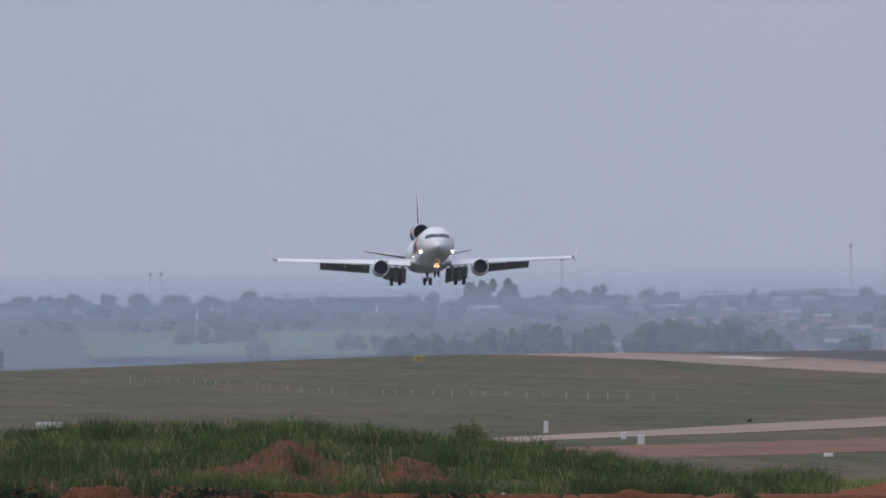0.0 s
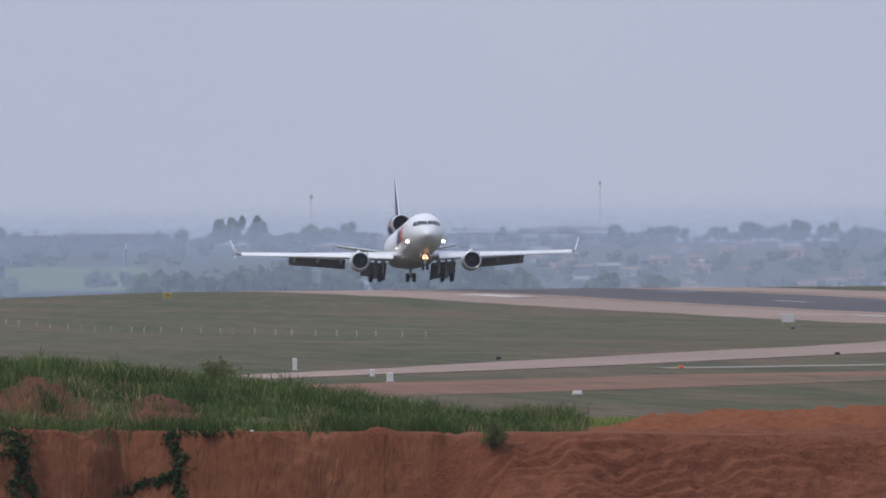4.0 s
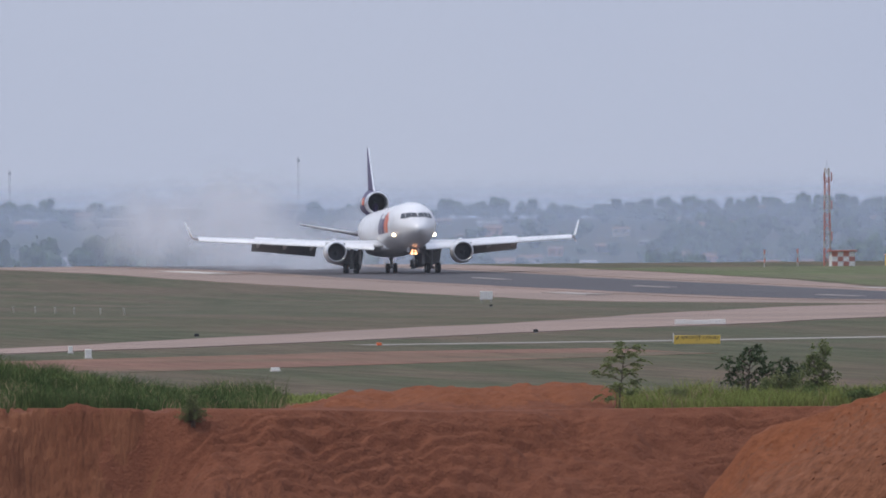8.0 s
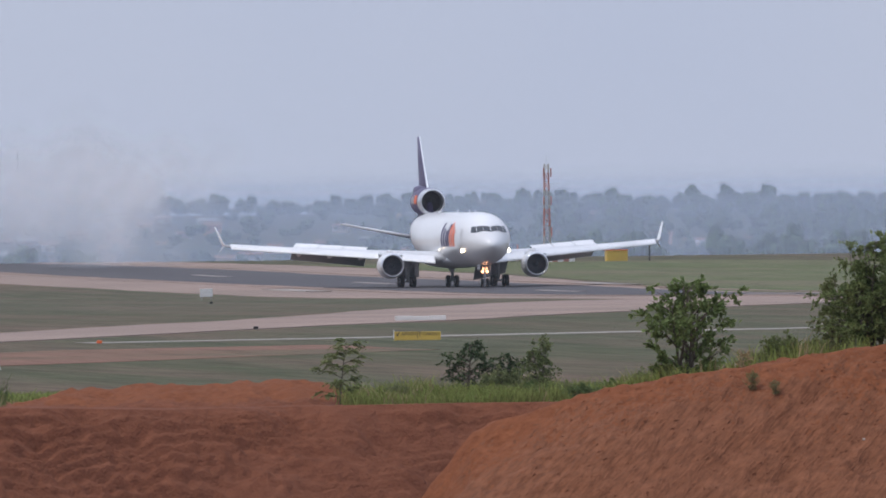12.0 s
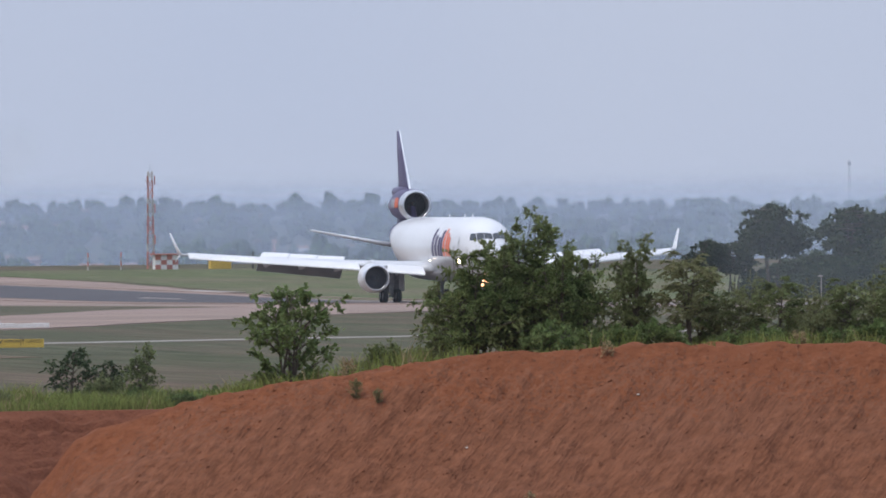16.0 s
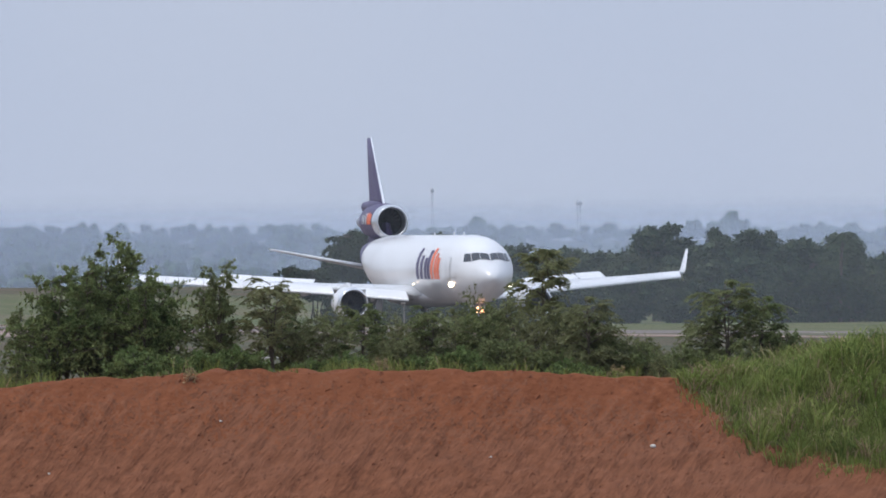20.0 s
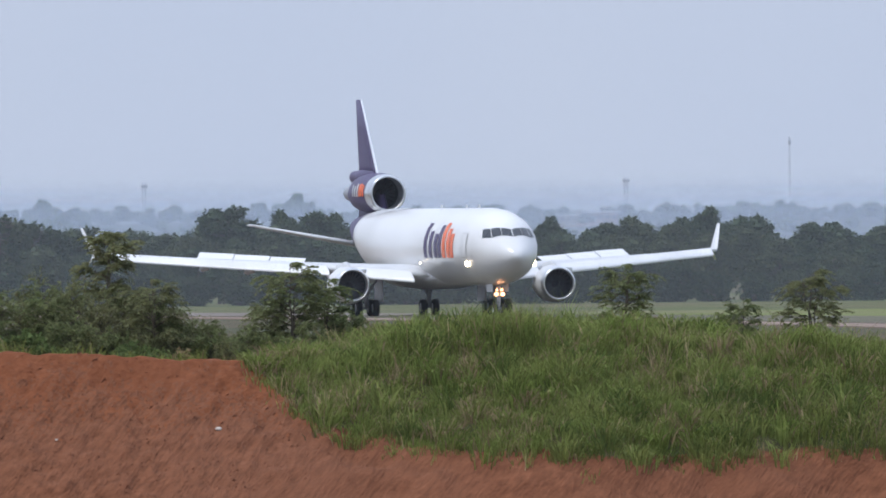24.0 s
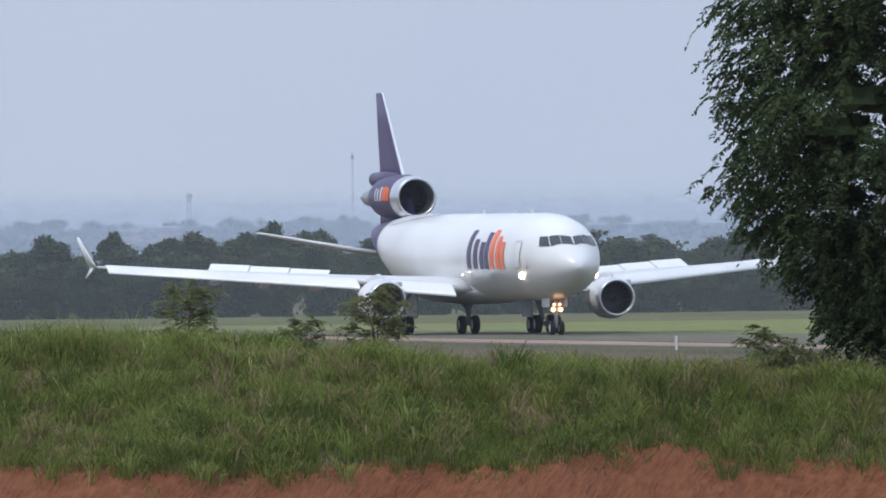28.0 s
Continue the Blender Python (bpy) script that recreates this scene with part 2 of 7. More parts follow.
LAMP_NOSE = lamp_mat("nose_gear_lamp", (1.0, 0.46, 0.22), 5.0)
YELLOW = surface("yellow_paint", (0.58, 0.38, 0.060), (0.66, 0.45, 0.085), 0.8, 0.6, c=(0.50, 0.34, 0.07), coarse=0.3)
BLACK = surface("black_paint", (0.025, 0.025, 0.025), (0.04, 0.04, 0.04), 2.0, 0.6)
BARK = surface("grey_bark", (0.070, 0.055, 0.042), (0.130, 0.105, 0.080), 3.0, 0.9, bump=0.02, c=(0.09, 0.085, 0.06), coarse=0.6)
GRASS = leafy("guinea_grass", (0.142, 0.178, 0.042), (0.250, 0.276, 0.086), 0.46, 0.42)
GRASS_DEEP = leafy("deep_green_grass", (0.085, 0.128, 0.030), (0.150, 0.190, 0.056), 0.40, 0.35)
# darker greens than GRASS, kept for the knoll's grass
GRASS_DARK = leafy("dark_knoll_grass", (0.042, 0.074, 0.020), (0.086, 0.118, 0.038), 0.3, 0.45)
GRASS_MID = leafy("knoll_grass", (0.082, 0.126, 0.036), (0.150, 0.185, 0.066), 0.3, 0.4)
GRASS_LIGHT = leafy("sunlit_grass", (0.162, 0.218, 0.048), (0.262, 0.305, 0.094), 0.46, 0.40)
STRAW = leafy("dry_grass", (0.30, 0.23, 0.12), (0.38, 0.30, 0.17), 0.25, 0.3)
LEAF = leafy("bush_leaf", (0.115, 0.158, 0.055), (0.225, 0.255, 0.105), 0.52, 0.45, (0.20, 0.20, 0.10))
LEAF_LIGHT = leafy("young_leaf", (0.108, 0.158, 0.052), (0.195, 0.240, 0.092), 0.45)
LEAF_DARK = leafy("dark_leaf", (0.026, 0.048, 0.019), (0.050, 0.080, 0.030), 0.16, 0.35)
LEAF_SHADE = leafy("shade_tree_leaf", (0.034, 0.056, 0.024), (0.072, 0.100, 0.042), 0.24, 0.45)
LEAF_WOOD = leafy("woodland_leaf", (0.034, 0.054, 0.028), (0.064, 0.086, 0.045), 0.25, 0.18, (0.112, 0.116, 0.060))
LEAF_OLIVE = leafy("olive_leaf", (0.128, 0.164, 0.062), (0.235, 0.252, 0.116), 0.48, 0.35, (0.25, 0.22, 0.13))
SCRUB = leafy("scrub_leaf", (0.145, 0.168, 0.070), (0.250, 0.258, 0.125), 0.48, 0.35, (0.24, 0.22, 0.12))
DEAD = leafy("withered_grass", (0.24, 0.175, 0.095), (0.38, 0.295, 0.175), 0.32, 0.3)
LEAF_FAR = leafy("valley_leaf", (0.050, 0.085, 0.040), (0.085, 0.115, 0.060), 0.2)
STONE = surface("pale_stone", (0.42, 0.37, 0.32), (0.55, 0.50, 0.44), 3.0, 0.9, bump=0.02)


# ---- mesh helpers ----
def fill(name, verts, faces, mats, smooth=False, idx=None):
    """A mesh from arrays: verts n x 3, faces m x 3 or m x 4 (all of one size)."""
    me = bpy.data.meshes.new(name)
    v = np.asarray(verts, dtype=np.float32).reshape(-1, 3)
    f = np.asarray(faces, dtype=np.int32)
    k = f.shape[1]
    me.vertices.add(len(v))
    me.vertices.foreach_set("co", v.ravel())
    me.loops.add(f.size)
    me.loops.foreach_set("vertex_index", f.ravel())
    me.polygons.add(len(f))
    me.polygons.foreach_set("loop_start", np.arange(0, f.size, k, dtype=np.int32))
    for m in mats if isinstance(mats, (list, tuple)) else [mats]:
        me.materials.append(m)
    if idx is not None:
        me.polygons.foreach_set("material_index", np.asarray(idx, dtype=np.int32))
    me.polygons.foreach_set("use_smooth", np.full(len(f), smooth))
    me.update(calc_edges=True)
    me.validate()
    return me


def thing(name, label, category, group="", kind="", at=(0, 0, 0), rz=0):
    ob = new(name)
    ob.empty_display_size = 0.5
    ob.matrix_basis = pose(*at, 0, 0, rz)
    return tagged(ob, label, category, group, kind)


def piece(name, data, parent, label="", m=None):
    ob = new(name, data)
    ob.parent = parent
    if m is not None:
        ob.matrix_basis = m
    return tagged(ob, label)


def part(name, bm, material, parent, label="", m=None, smooth=False):
    me = bpy.data.meshes.new(name)
    bm.normal_update()
    bm.to_mesh(me)
    bm.free()
    me.materials.append(material)
    if smooth:
        me.polygons.foreach_set("use_smooth", np.full(len(me.polygons), True))
    return piece(name, me, parent, label, m)


def box(bm, x0, x1, y0, y1, z0, z1, bev=0.0):
    r = bmesh.ops.create_cube(bm, size=1.0)
    for v in r["verts"]:
        v.co = Vector(((x0 + x1) / 2 + v.co.x * (x1 - x0), (y0 + y1) / 2 + v.co.y * (y1 - y0), (z0 + z1) / 2 + v.co.z * (z1 - z0)))
    if bev:
        es = list({e for v in r["verts"] for e in v.link_edges})
        bmesh.ops.bevel(bm, geom=es, offset=bev, segments=2, affect="EDGES", profile=0.6)
    return bm


def rod(bm, a, b, r0, r1=None, n=10):
    a, b = Vector(a), Vector(b)
    d = b - a
    m = Matrix.Translation((a + b) / 2) @ d.to_track_quat("Z", "Y").to_matrix().to_4x4()
    bmesh.ops.create_cone(bm, cap_ends=True, segments=n, radius1=r0, radius2=r0 if r1 is None else r1, depth=d.length, matrix=m)
    return bm


def loft(name, rings, mats, closed=True, caps=True, smooth=True):
    """Quads between rings of equal length."""
    r = np.asarray(rings, dtype=float)
    k, n = r.shape[:2]
    f = []
    for i in range(k - 1):
        for j in range(n if closed else n - 1):
            j2 = (j + 1) % n
            f.append((i * n + j, i * n + j2, (i + 1) * n + j2, (i + 1) * n + j))
    verts = r.reshape(-1, 3)
    if caps:
        c0, c1 = len(verts), len(verts) + 1
        verts = np.vstack([verts, r[0].mean(0), r[-1].mean(0)])
        tri = [(c0, (j + 1) % n, j) for j in range(n)] + [(c1, (k - 1) * n + j, (k - 1) * n + (j + 1) % n) for j in range(n)]
    else:
        tri = []
    me = bpy.data.meshes.new(name)
    me.from_pydata([tuple(v) for v in verts], [], [tuple(q) for q in f] + tri)
    for m in mats if isinstance(mats, (list, tuple)) else [mats]:
        me.materials.append(m)
    me.polygons.foreach_set("use_smooth", np.full(len(me.polygons), smooth))
    me.update()
    return me


def lathe_y(name, prof, mat, cx=0.0, cz=0.0, n=32, smooth=True):
    """Turned about the y axis: prof is rows of (y, radius)."""
    a = np.linspace(0, 2 * np.pi, n, endpoint=False)
    return loft(name, [[(cx + r * np.cos(t), y, cz + r * np.sin(t)) for t in a] for y, r in prof], mat, caps=False, smooth=smooth)


def polar(az, d, z=0.0):
    return Vector((d * math.sin(radians(az)), d * math.cos(radians(az)), z))


# ---- the lie of the land ----
PROFILE_Y = [0, 800, 1100, 1234, 1410, 1570, 1720, 1864, 1930, 2106, 2220, 2330, 2400, 2520, 2600, 2750, 2950, 3300, 3800, 4300, 4480, 4700, 4900]
PROFILE_Z = [0, 0, 0.2, 0.28, -0.18, -0.70, -1.10, -1.60, -1.70, -1.08, -0.68, -0.10, 0.15, 0.4, 0.2, -4, -8, -6, -1, 4.6, 6.4, 3.5, 0]


def lay(x, y):
    """Height of the open field at a place (arrays welcome)."""
    x, y = np.asarray(x, float), np.asarray(y, float)
    ys = np.linspace(0, 4900, 491)
    zs = np.interp(ys, PROFILE_Y, PROFILE_Z)
    zs = np.convolve(np.pad(zs, 4, mode="edge"), np.ones(9) / 9, mode="valid")
    z = np.interp(y, ys, zs)
    slope = np.clip((262 - x) / 90, 0, 1) * np.clip((y - 2050) / 350, 0, 1)
    return z - slope * 2.5


CREST_AZ = [8.2, 8.57, 8.66, 9.0, 9.3, 9.68, 9.93, 10.4, 10.9, 11.6, 12.0, 12.2, 12.54, 12.9, 13.2, 13.6, 14.0, 14.3, 14.6, 15.0, 15.4, 16.5]
CREST_Z = [-4.5, -0.4, 0.9, 2.05, 2.7, 3.1, 3.55, 3.85, 3.82, 3.55, 3.3, 3.75, 4.1, 4.55, 3.9, 3.5, 3.25, 3.4, 3.0, 2.75, 2.7, 2.5]
KNOLL_AZ = [3.0, 4.5, 5.05, 5.45, 5.9, 6.15, 6.5, 6.85, 7.0, 7.3]
KNOLL_Z = [2.2, 2.6, 2.9, 3.0, 2.4, 2.0, 1.3, 0.45, 0.2, 0.1]
HEAP_AZ = [7.1, 7.25, 7.36, 7.8, 8.11, 8.23, 8.32]
HEAP_Z = [0.2, 0.7, 1.15, 1.3, 1.4, 1.05, 0.2]


def rough_noise(x, y, s, seed=0):
    """Smooth value noise on arrays, about -1 to 1."""
    rs = np.random.RandomState(seed)
    g = rs.rand(64, 64) * 2 - 1
    u, v = np.asarray(x) / s, np.asarray(y) / s
    i, j = np.floor(u).astype(int), np.floor(v).astype(int)
    fu, fv = u - i, v - j
    fu, fv = fu * fu * (3 - 2 * fu), fv * fv * (3 - 2 * fv)
    a, b, c, d = g[i % 64, j % 64], g[(i + 1) % 64, j % 64], g[i % 64, (j + 1) % 64], g[(i + 1) % 64, (j + 1) % 64]
    return (a * (1 - fu) + b * fu) * (1 - fv) + (c * (1 - fu) + d * fu) * fv


# heaps of bare soil tipped on the knoll: bearing, half width, distance, half depth, height
KNOLL_HEAPS = [(5.44, 0.13, 714, 9.0, 0.75), (5.33, 0.13, 710, 7.0, 0.5), (5.56, 0.12, 710, 6.0, 0.42), (5.84, 0.12, 712, 7.0, 0.62), (5.93, 0.09, 710, 5.0, 0.35), (4.62, 0.15, 707, 5.5, 0.5), (4.85, 0.16, 707, 5.5, 0.45), (5.12, 0.20, 708, 5.5, 0.45), (5.22, 0.14, 711, 6.0, 0.4)]


def spoil_heaps(az, d):
    """Height that the tipped heaps add to the knoll."""
    h = np.zeros(np.shape(az))
    for a, wa, r, wr, up in KNOLL_HEAPS:
        q = np.sqrt(((az - a) / wa) ** 2 + ((d - r) / wr) ** 2)
        q = q + 0.16 * rough_noise(az * 60, d, 0.9, 71) + 0.10 * rough_noise(az * 60, d, 0.35, 72)
        h = np.maximum(h, up * np.clip(1 - q, 0, 1) ** 0.85)
    return h


def earthworks(az, d):
    """Height of the dug ground between 500 and 800 m: the cut wall, the knoll behind it and the nearer spoil bank."""
    x, y = d * np.sin(np.radians(az)), d * np.cos(np.radians(az))
    pit = -6.0 + 0.6 * rough_noise(x, y, 9, 3)
    edge = 700 + 2.5 * rough_noise(x, y, 7, 4) + 0.8 * rough_noise(x, y, 1.7, 5)
    # cut wall: a level field edge, then a steep scraped face
    top = np.interp(az, [4.5, 5.1, 5.5, 7.2, 7.7, 8.6, 16], [1.2, 1.2, 0.85, 0.65, 0.5, 0.6, 0.6])
    top = top * np.clip(1 - (d - 720) / 80, 0, 1)
    drop = np.clip(edge - d, 0, None)
    steep = np.clip((6.95 - az) / 0.35, 0, 1)
    gully = 0.16 * np.abs(rough_noise(x, y * 0.1, 0.24, 16)) + 0.14 * rough_noise(x, y * 0.15, 0.7, 25) + 0.22 * rough_noise(x, y * 0.1, 1.9, 17) + 0.07 * rough_noise(x, drop * 2.6, 0.33, 24)
    ledge = np.interp(drop, [0, 0.25, 0.7, 1.0], [0, 0.5, 0.9, 0.0]) * (0.45 + 0.8 * rough_noise(x, y, 1.5, 77))
    sheer = top - np.minimum(np.clip(drop - gully, 0, None) * 2.6, 7.0) + 0.55 * np.clip(ledge, 0, 1) + 0.10 * rough_noise(x, drop * 3, 0.45, 78) * np.clip(drop * 3, 0, 1)
    level = 705 - d
    # long blade marks, rising gently to one side, each with a steep under-edge
    tilt = np.interp(az, [6.6, 7.6, 8.4, 9.2], [0.30, 0.22, 0.06, -0.02])
    turn = (level + tilt * (x - 90) + 0.45 * rough_noise(x * 0.5, level, 1.9, 37) + 0.12 * rough_noise(x, level, 0.6, 76)) / 0.48
    saw = turn - np.floor(turn)
    saw = np.where(saw < 0.72, saw / 0.72, (1 - saw) / 0.28) - 0.5
    depth = np.clip(0.55 + 0.75 * rough_noise(x * 0.22, level + 0.15 * x, 0.85, 6), 0.05, 1.3)
    ridge = 0.34 * saw * depth + 0.14 * rough_noise(x * 0.16, level + 0.16 * x, 0.5, 38) + 0.10 * rough_noise(x, drop, 2.3, 26) + 0.12 * rough_noise(x, y, 0.30, 27)
    scraped = top - drop * 0.62 + ridge * np.clip(drop, 0, 1)
    wall = sheer * steep + scraped * (1 - steep)
    knoll = np.interp(az, KNOLL_AZ, KNOLL_Z) * np.clip(1 - ((d - 732) / 26) ** 2, 0, 1) ** 0.8
    knoll = np.where(np.abs(d - 732) < 26, knoll, -20)
    heap = np.interp(az, HEAP_AZ, HEAP_Z, left=0, right=0) * np.clip(1 - ((d - 708) / 6.5) ** 2, 0, 1) ** 0.7
    heap = np.where((np.abs(d - 708) < 6.5) & (heap > 0.05), heap, -20)
    heap = heap + np.where(heap > 0.2, 0.18 * rough_noise(x, y, 2.3, 12) + 0.11 * rough_noise(x, y, 0.8, 14) + 0.08 * rough_noise(x, y, 0.36, 13) + 0.05 * rough_noise(x, y, 0.19, 15), 0)
    knoll = knoll + np.where(knoll > 0.2, 0.22 * rough_noise(x, y, 2.4, 11), 0)
    knoll = knoll + np.where(knoll > -1, spoil_heaps(az, d), 0)
    far = np.maximum(np.maximum(wall, knoll), heap)
    # spoil bank
    c = 590 + 1.5 * rough_noise(x, y, 8, 7)
    zc = np.interp(az, CREST_AZ, CREST_Z, left=-8, right=-8) + 0.09 * rough_noise(x, y, 0.9, 8) + 0.16 * rough_noise(x, y, 4.0, 18) + 0.06 * rough_noise(x, y, 0.42, 28)
    grassy = np.clip((az - 12.0) / 0.25, 0, 1)
    front, behind = np.clip(c - d, 0, None), np.clip(d - c, 0, None)
    bank = zc - front * (0.62 + 0.05 * grassy) - behind * 0.045 - np.clip(behind - 14, 0, None) * 0.3
    across, along = x + 0.62 * front, front - 0.62 * x
    furrow = 0.085 * rough_noise(across, along * 0.25, 0.34, 9) + 0.06 * rough_noise(across, along * 0.3, 0.9, 29) + 0.07 * rough_noise(x, front, 1.9, 10)
    clod = rough_noise(across, along * 0.45, 0.26, 19)
    furrow = furrow + 0.05 * clod - 0.09 * np.clip(clod * rough_noise(across, along, 1.3, 20) - 0.22, 0, 1) * 2
    bank = bank + furrow * np.clip(front, 0, 1) * (1 - 0.6 * grassy) + grassy * (0.34 * rough_noise(x, d, 2.4, 35) + 0.22 * rough_noise(x, d, 1.0, 36))
    return np.maximum(np.maximum(far, bank), pit)


def ground_at(x, y):
    d = math.hypot(x, y)
    az = math.degrees(math.atan2(x, y))
    if 545 < d < 800 and 3.0 < az < 17:
        z = float(earthworks(np.array([az]), np.array([d]))[0])
        return max(z, float(lay(x, y))) if d > 760 else z
    return float(lay(x, y))


def fan(az, d, zfun):
    """A sheet over bearings az and distances d."""
    a, r = np.meshgrid(az, d)
    x, y = r * np.sin(np.radians(a)), r * np.cos(np.radians(a))
    z = zfun(a, r, x, y)
    n = len(az)
    i = np.arange((len(d) - 1) * n).reshape(len(d) - 1, n)[:, :-1].ravel()
    q = np.stack([i, i + 1, i + n + 1, i + n], 1)
    return np.stack([x, y, z], -1).reshape(-1, 3), q


def build_ground():
    # earthworks, finely modelled, of bare red soil
    az = np.arange(3.2, 16.6, 0.009)
    d = np.concatenate([np.arange(548, 578, 3.0), np.arange(578, 583, 0.5), np.arange(583, 592, 0.1), np.arange(592, 605, 0.8), np.arange(605, 689, 4.0), np.arange(689, 693.6, 0.2), np.arange(693.6, 703, 0.065), np.arange(703, 716, 0.25), np.arange(716, 800.1, 2.5)])

    def high(a, r, x, y):
        z = earthworks(a, r)
        w = np.clip((r - 760) / 35, 0, 1)
        return z * (1 - w) + (lay(x, y) + 0.02) * w

    v, q = fan(az, d, high)
    cx, cy = v[q].mean(1)[:, 0], v[q].mean(1)[:, 1]
    caz, cd = np.degrees(np.arctan2(cx, cy)), np.hypot(cx, cy)
    green = cd > 723
    cz = v[q].mean(1)[:, 2]
    low = np.interp(caz, [11.75, 11.9, 12.0, 12.14, 12.5, 13.2, 13.75, 14.2, 14.47, 14.6, 14.83, 15.4], [9.0, 3.2, 2.45, 1.2, 0.65, 0.2, 0.35, 0.4, 0.85, 1.15, 0.3, 0.35])
    mound = (cd < 640) & (caz > 11.9) & (cz > low + 0.15 + 0.15 * rough_noise(cx, cy, 1.1, 30))
    knoll = (caz < 7.1) & (cd > 702.5) & (cd < 760) & (cz > 0.45) & ~(spoil_heaps(caz, cd) > 0.06)
    kind = np.where(mound | knoll, 2, np.where(green & (cd > 740), 1, np.where(green, 2, np.where((cd > 640) & (caz < 6.75 + 0.3 * rough_noise(cx, cy * 2, 1.1, 34)) & (cz < 0.6), 4, np.where(cd > 640, 3, 0)))))
    tip = 0.5 * rough_noise(cx, cy, 1.4, 73) + 0.3 * rough_noise(cx, cy, 0.4, 74)
    crest = (cd < 640) & (kind == 0) & (cd > 588.9 + 1.8 * tip + 0.9 * np.random.RandomState(8).normal(size=len(cd)))
    loose = (cd > 702.8) & (cd < 716) & (caz > 7.1) & (kind == 3) & (cz > 0.75 + 0.3 * tip)
    kind = np.where(crest | loose, 5, kind)
    # the knoll's bare heaps take the darker brown soil
    kind = np.where((caz < 7.1) & (cd > 702.5) & (cd < 723) & (kind == 3), 6, kind)
    ob = new("earthworks", fill("earthworks", v, q, [SOIL, FIELD, TURF, SOIL_CUT, SOIL_WALL, SOIL_FRESH, SOIL_BROWN], smooth=True, idx=kind))
    tagged(ob, "freshly dug red laterite bank and cut wall", "earth bank", kind="structure")
    # airfield and valley, one sheet to the horizon
    az = np.concatenate([np.arange(-180, 0, 6.0), np.arange(0, 20, 0.2), np.arange(20, 180.1, 6.0)])
    d = np.concatenate([np.arange(796, 1200, 12), np.arange(1200, 2700, 10), np.arange(2700, 3300, 40), np.arange(3300, 4901, 80)])
    v, q = fan(az, d, lambda a, r, x, y: lay(x, np.where(np.abs(a) < 40, y, r)) + np.where(r > 2900, 1.5 * rough_noise(x, y, 240, 21), 0))
    far = np.hypot(v[q].mean(1)[:, 0], v[q].mean(1)[:, 1]) > 2800
    ob = new("ground", fill("ground", v, q, [FIELD, FAR_FIELD], smooth=True, idx=far.astype(int)))
    tagged(ob, "flat airfield of mown green and dry brown grass", "ground", kind="structure")
    # the near ground round the eye: a hillside that falls to the pit
    az = np.arange(-180, 180.1, 5.0)
    near = np.array([0.0, 20, 60, 150, 300, 450, 549])
    zz = np.array([6.7, 6.4, 4.5, 0.0, -5.0, -6.3, -6.3])
    v, q = fan(az, near, lambda a, r, x, y: np.interp(r, near, zz))
    ob = new("ground", fill("ground_near", v, q, SOIL_CUT, smooth=True))
    tagged(ob, "bare red earth hillside falling to a pit", "ground", kind="structure")
    # sides of the earthworks out of view
    az = np.concatenate([np.arange(-180, 3.3, 4.0), [3.2]])
    for k, rng in enumerate((np.linspace(-180, 3.25, 40), np.linspace(16.55, 180, 40))):
        v, q = fan(rng, np.array([548, 690, 700, 800]), lambda a, r, x, y: np.interp(r, [548, 690, 700, 800], [-6.3, -5, 0.2, 0.0]))
        ob = new("ground", fill("ground_side", v, q, SOIL_CUT, smooth=True))
        tagged(ob, "bare red earth beside the dug bank", "ground", kind="structure")


def strip(name, near, far, mat, lift, step=8.0, rough=0.6):
    """A sheet draped between two edges given as rows of (x, y), sampled by y."""
    y0, y1 = min(near[0][1], far[0][1]), max(near[-1][1], far[-1][1])
    out = []
    k = int((y1 - y0) / step) + 2
    for s in np.linspace(0, 1, k):
        ya, yb = near[0][1] + s * (near[-1][1] - near[0][1]), far[0][1] + s * (far[-1][1] - far[0][1])
        xa, xb = np.interp(ya, [p[1] for p in near], [p[0] for p in near]), np.interp(yb, [p[1] for p in far], [p[0] for p in far])
        ragged = 0.9 * float(rough_noise(ya, 0.0, 21.0, 61)) + 0.5 * float(rough_noise(ya, 3.0, 6.0, 62))
        for w, down in ((0, 0.5), (0, 0), (0.25, 0), (0.5, 0), (0.75, 0), (1, 0), (1, 0.5)):
            x, y = xa + w * (xb - xa) + (ragged if w == 0 else -ragged if w == 1 else 0) * rough, ya + w * (yb - ya)
            out.append((x, y, float(lay(x, y)) + lift - down))
    i = np.arange((k - 1) * 7).reshape(k - 1, 7)[:, :-1].ravel()
    return new(name, fill(name, np.array(out), np.stack([i, i + 1, i + 8, i + 7], 1), mat, smooth=False))


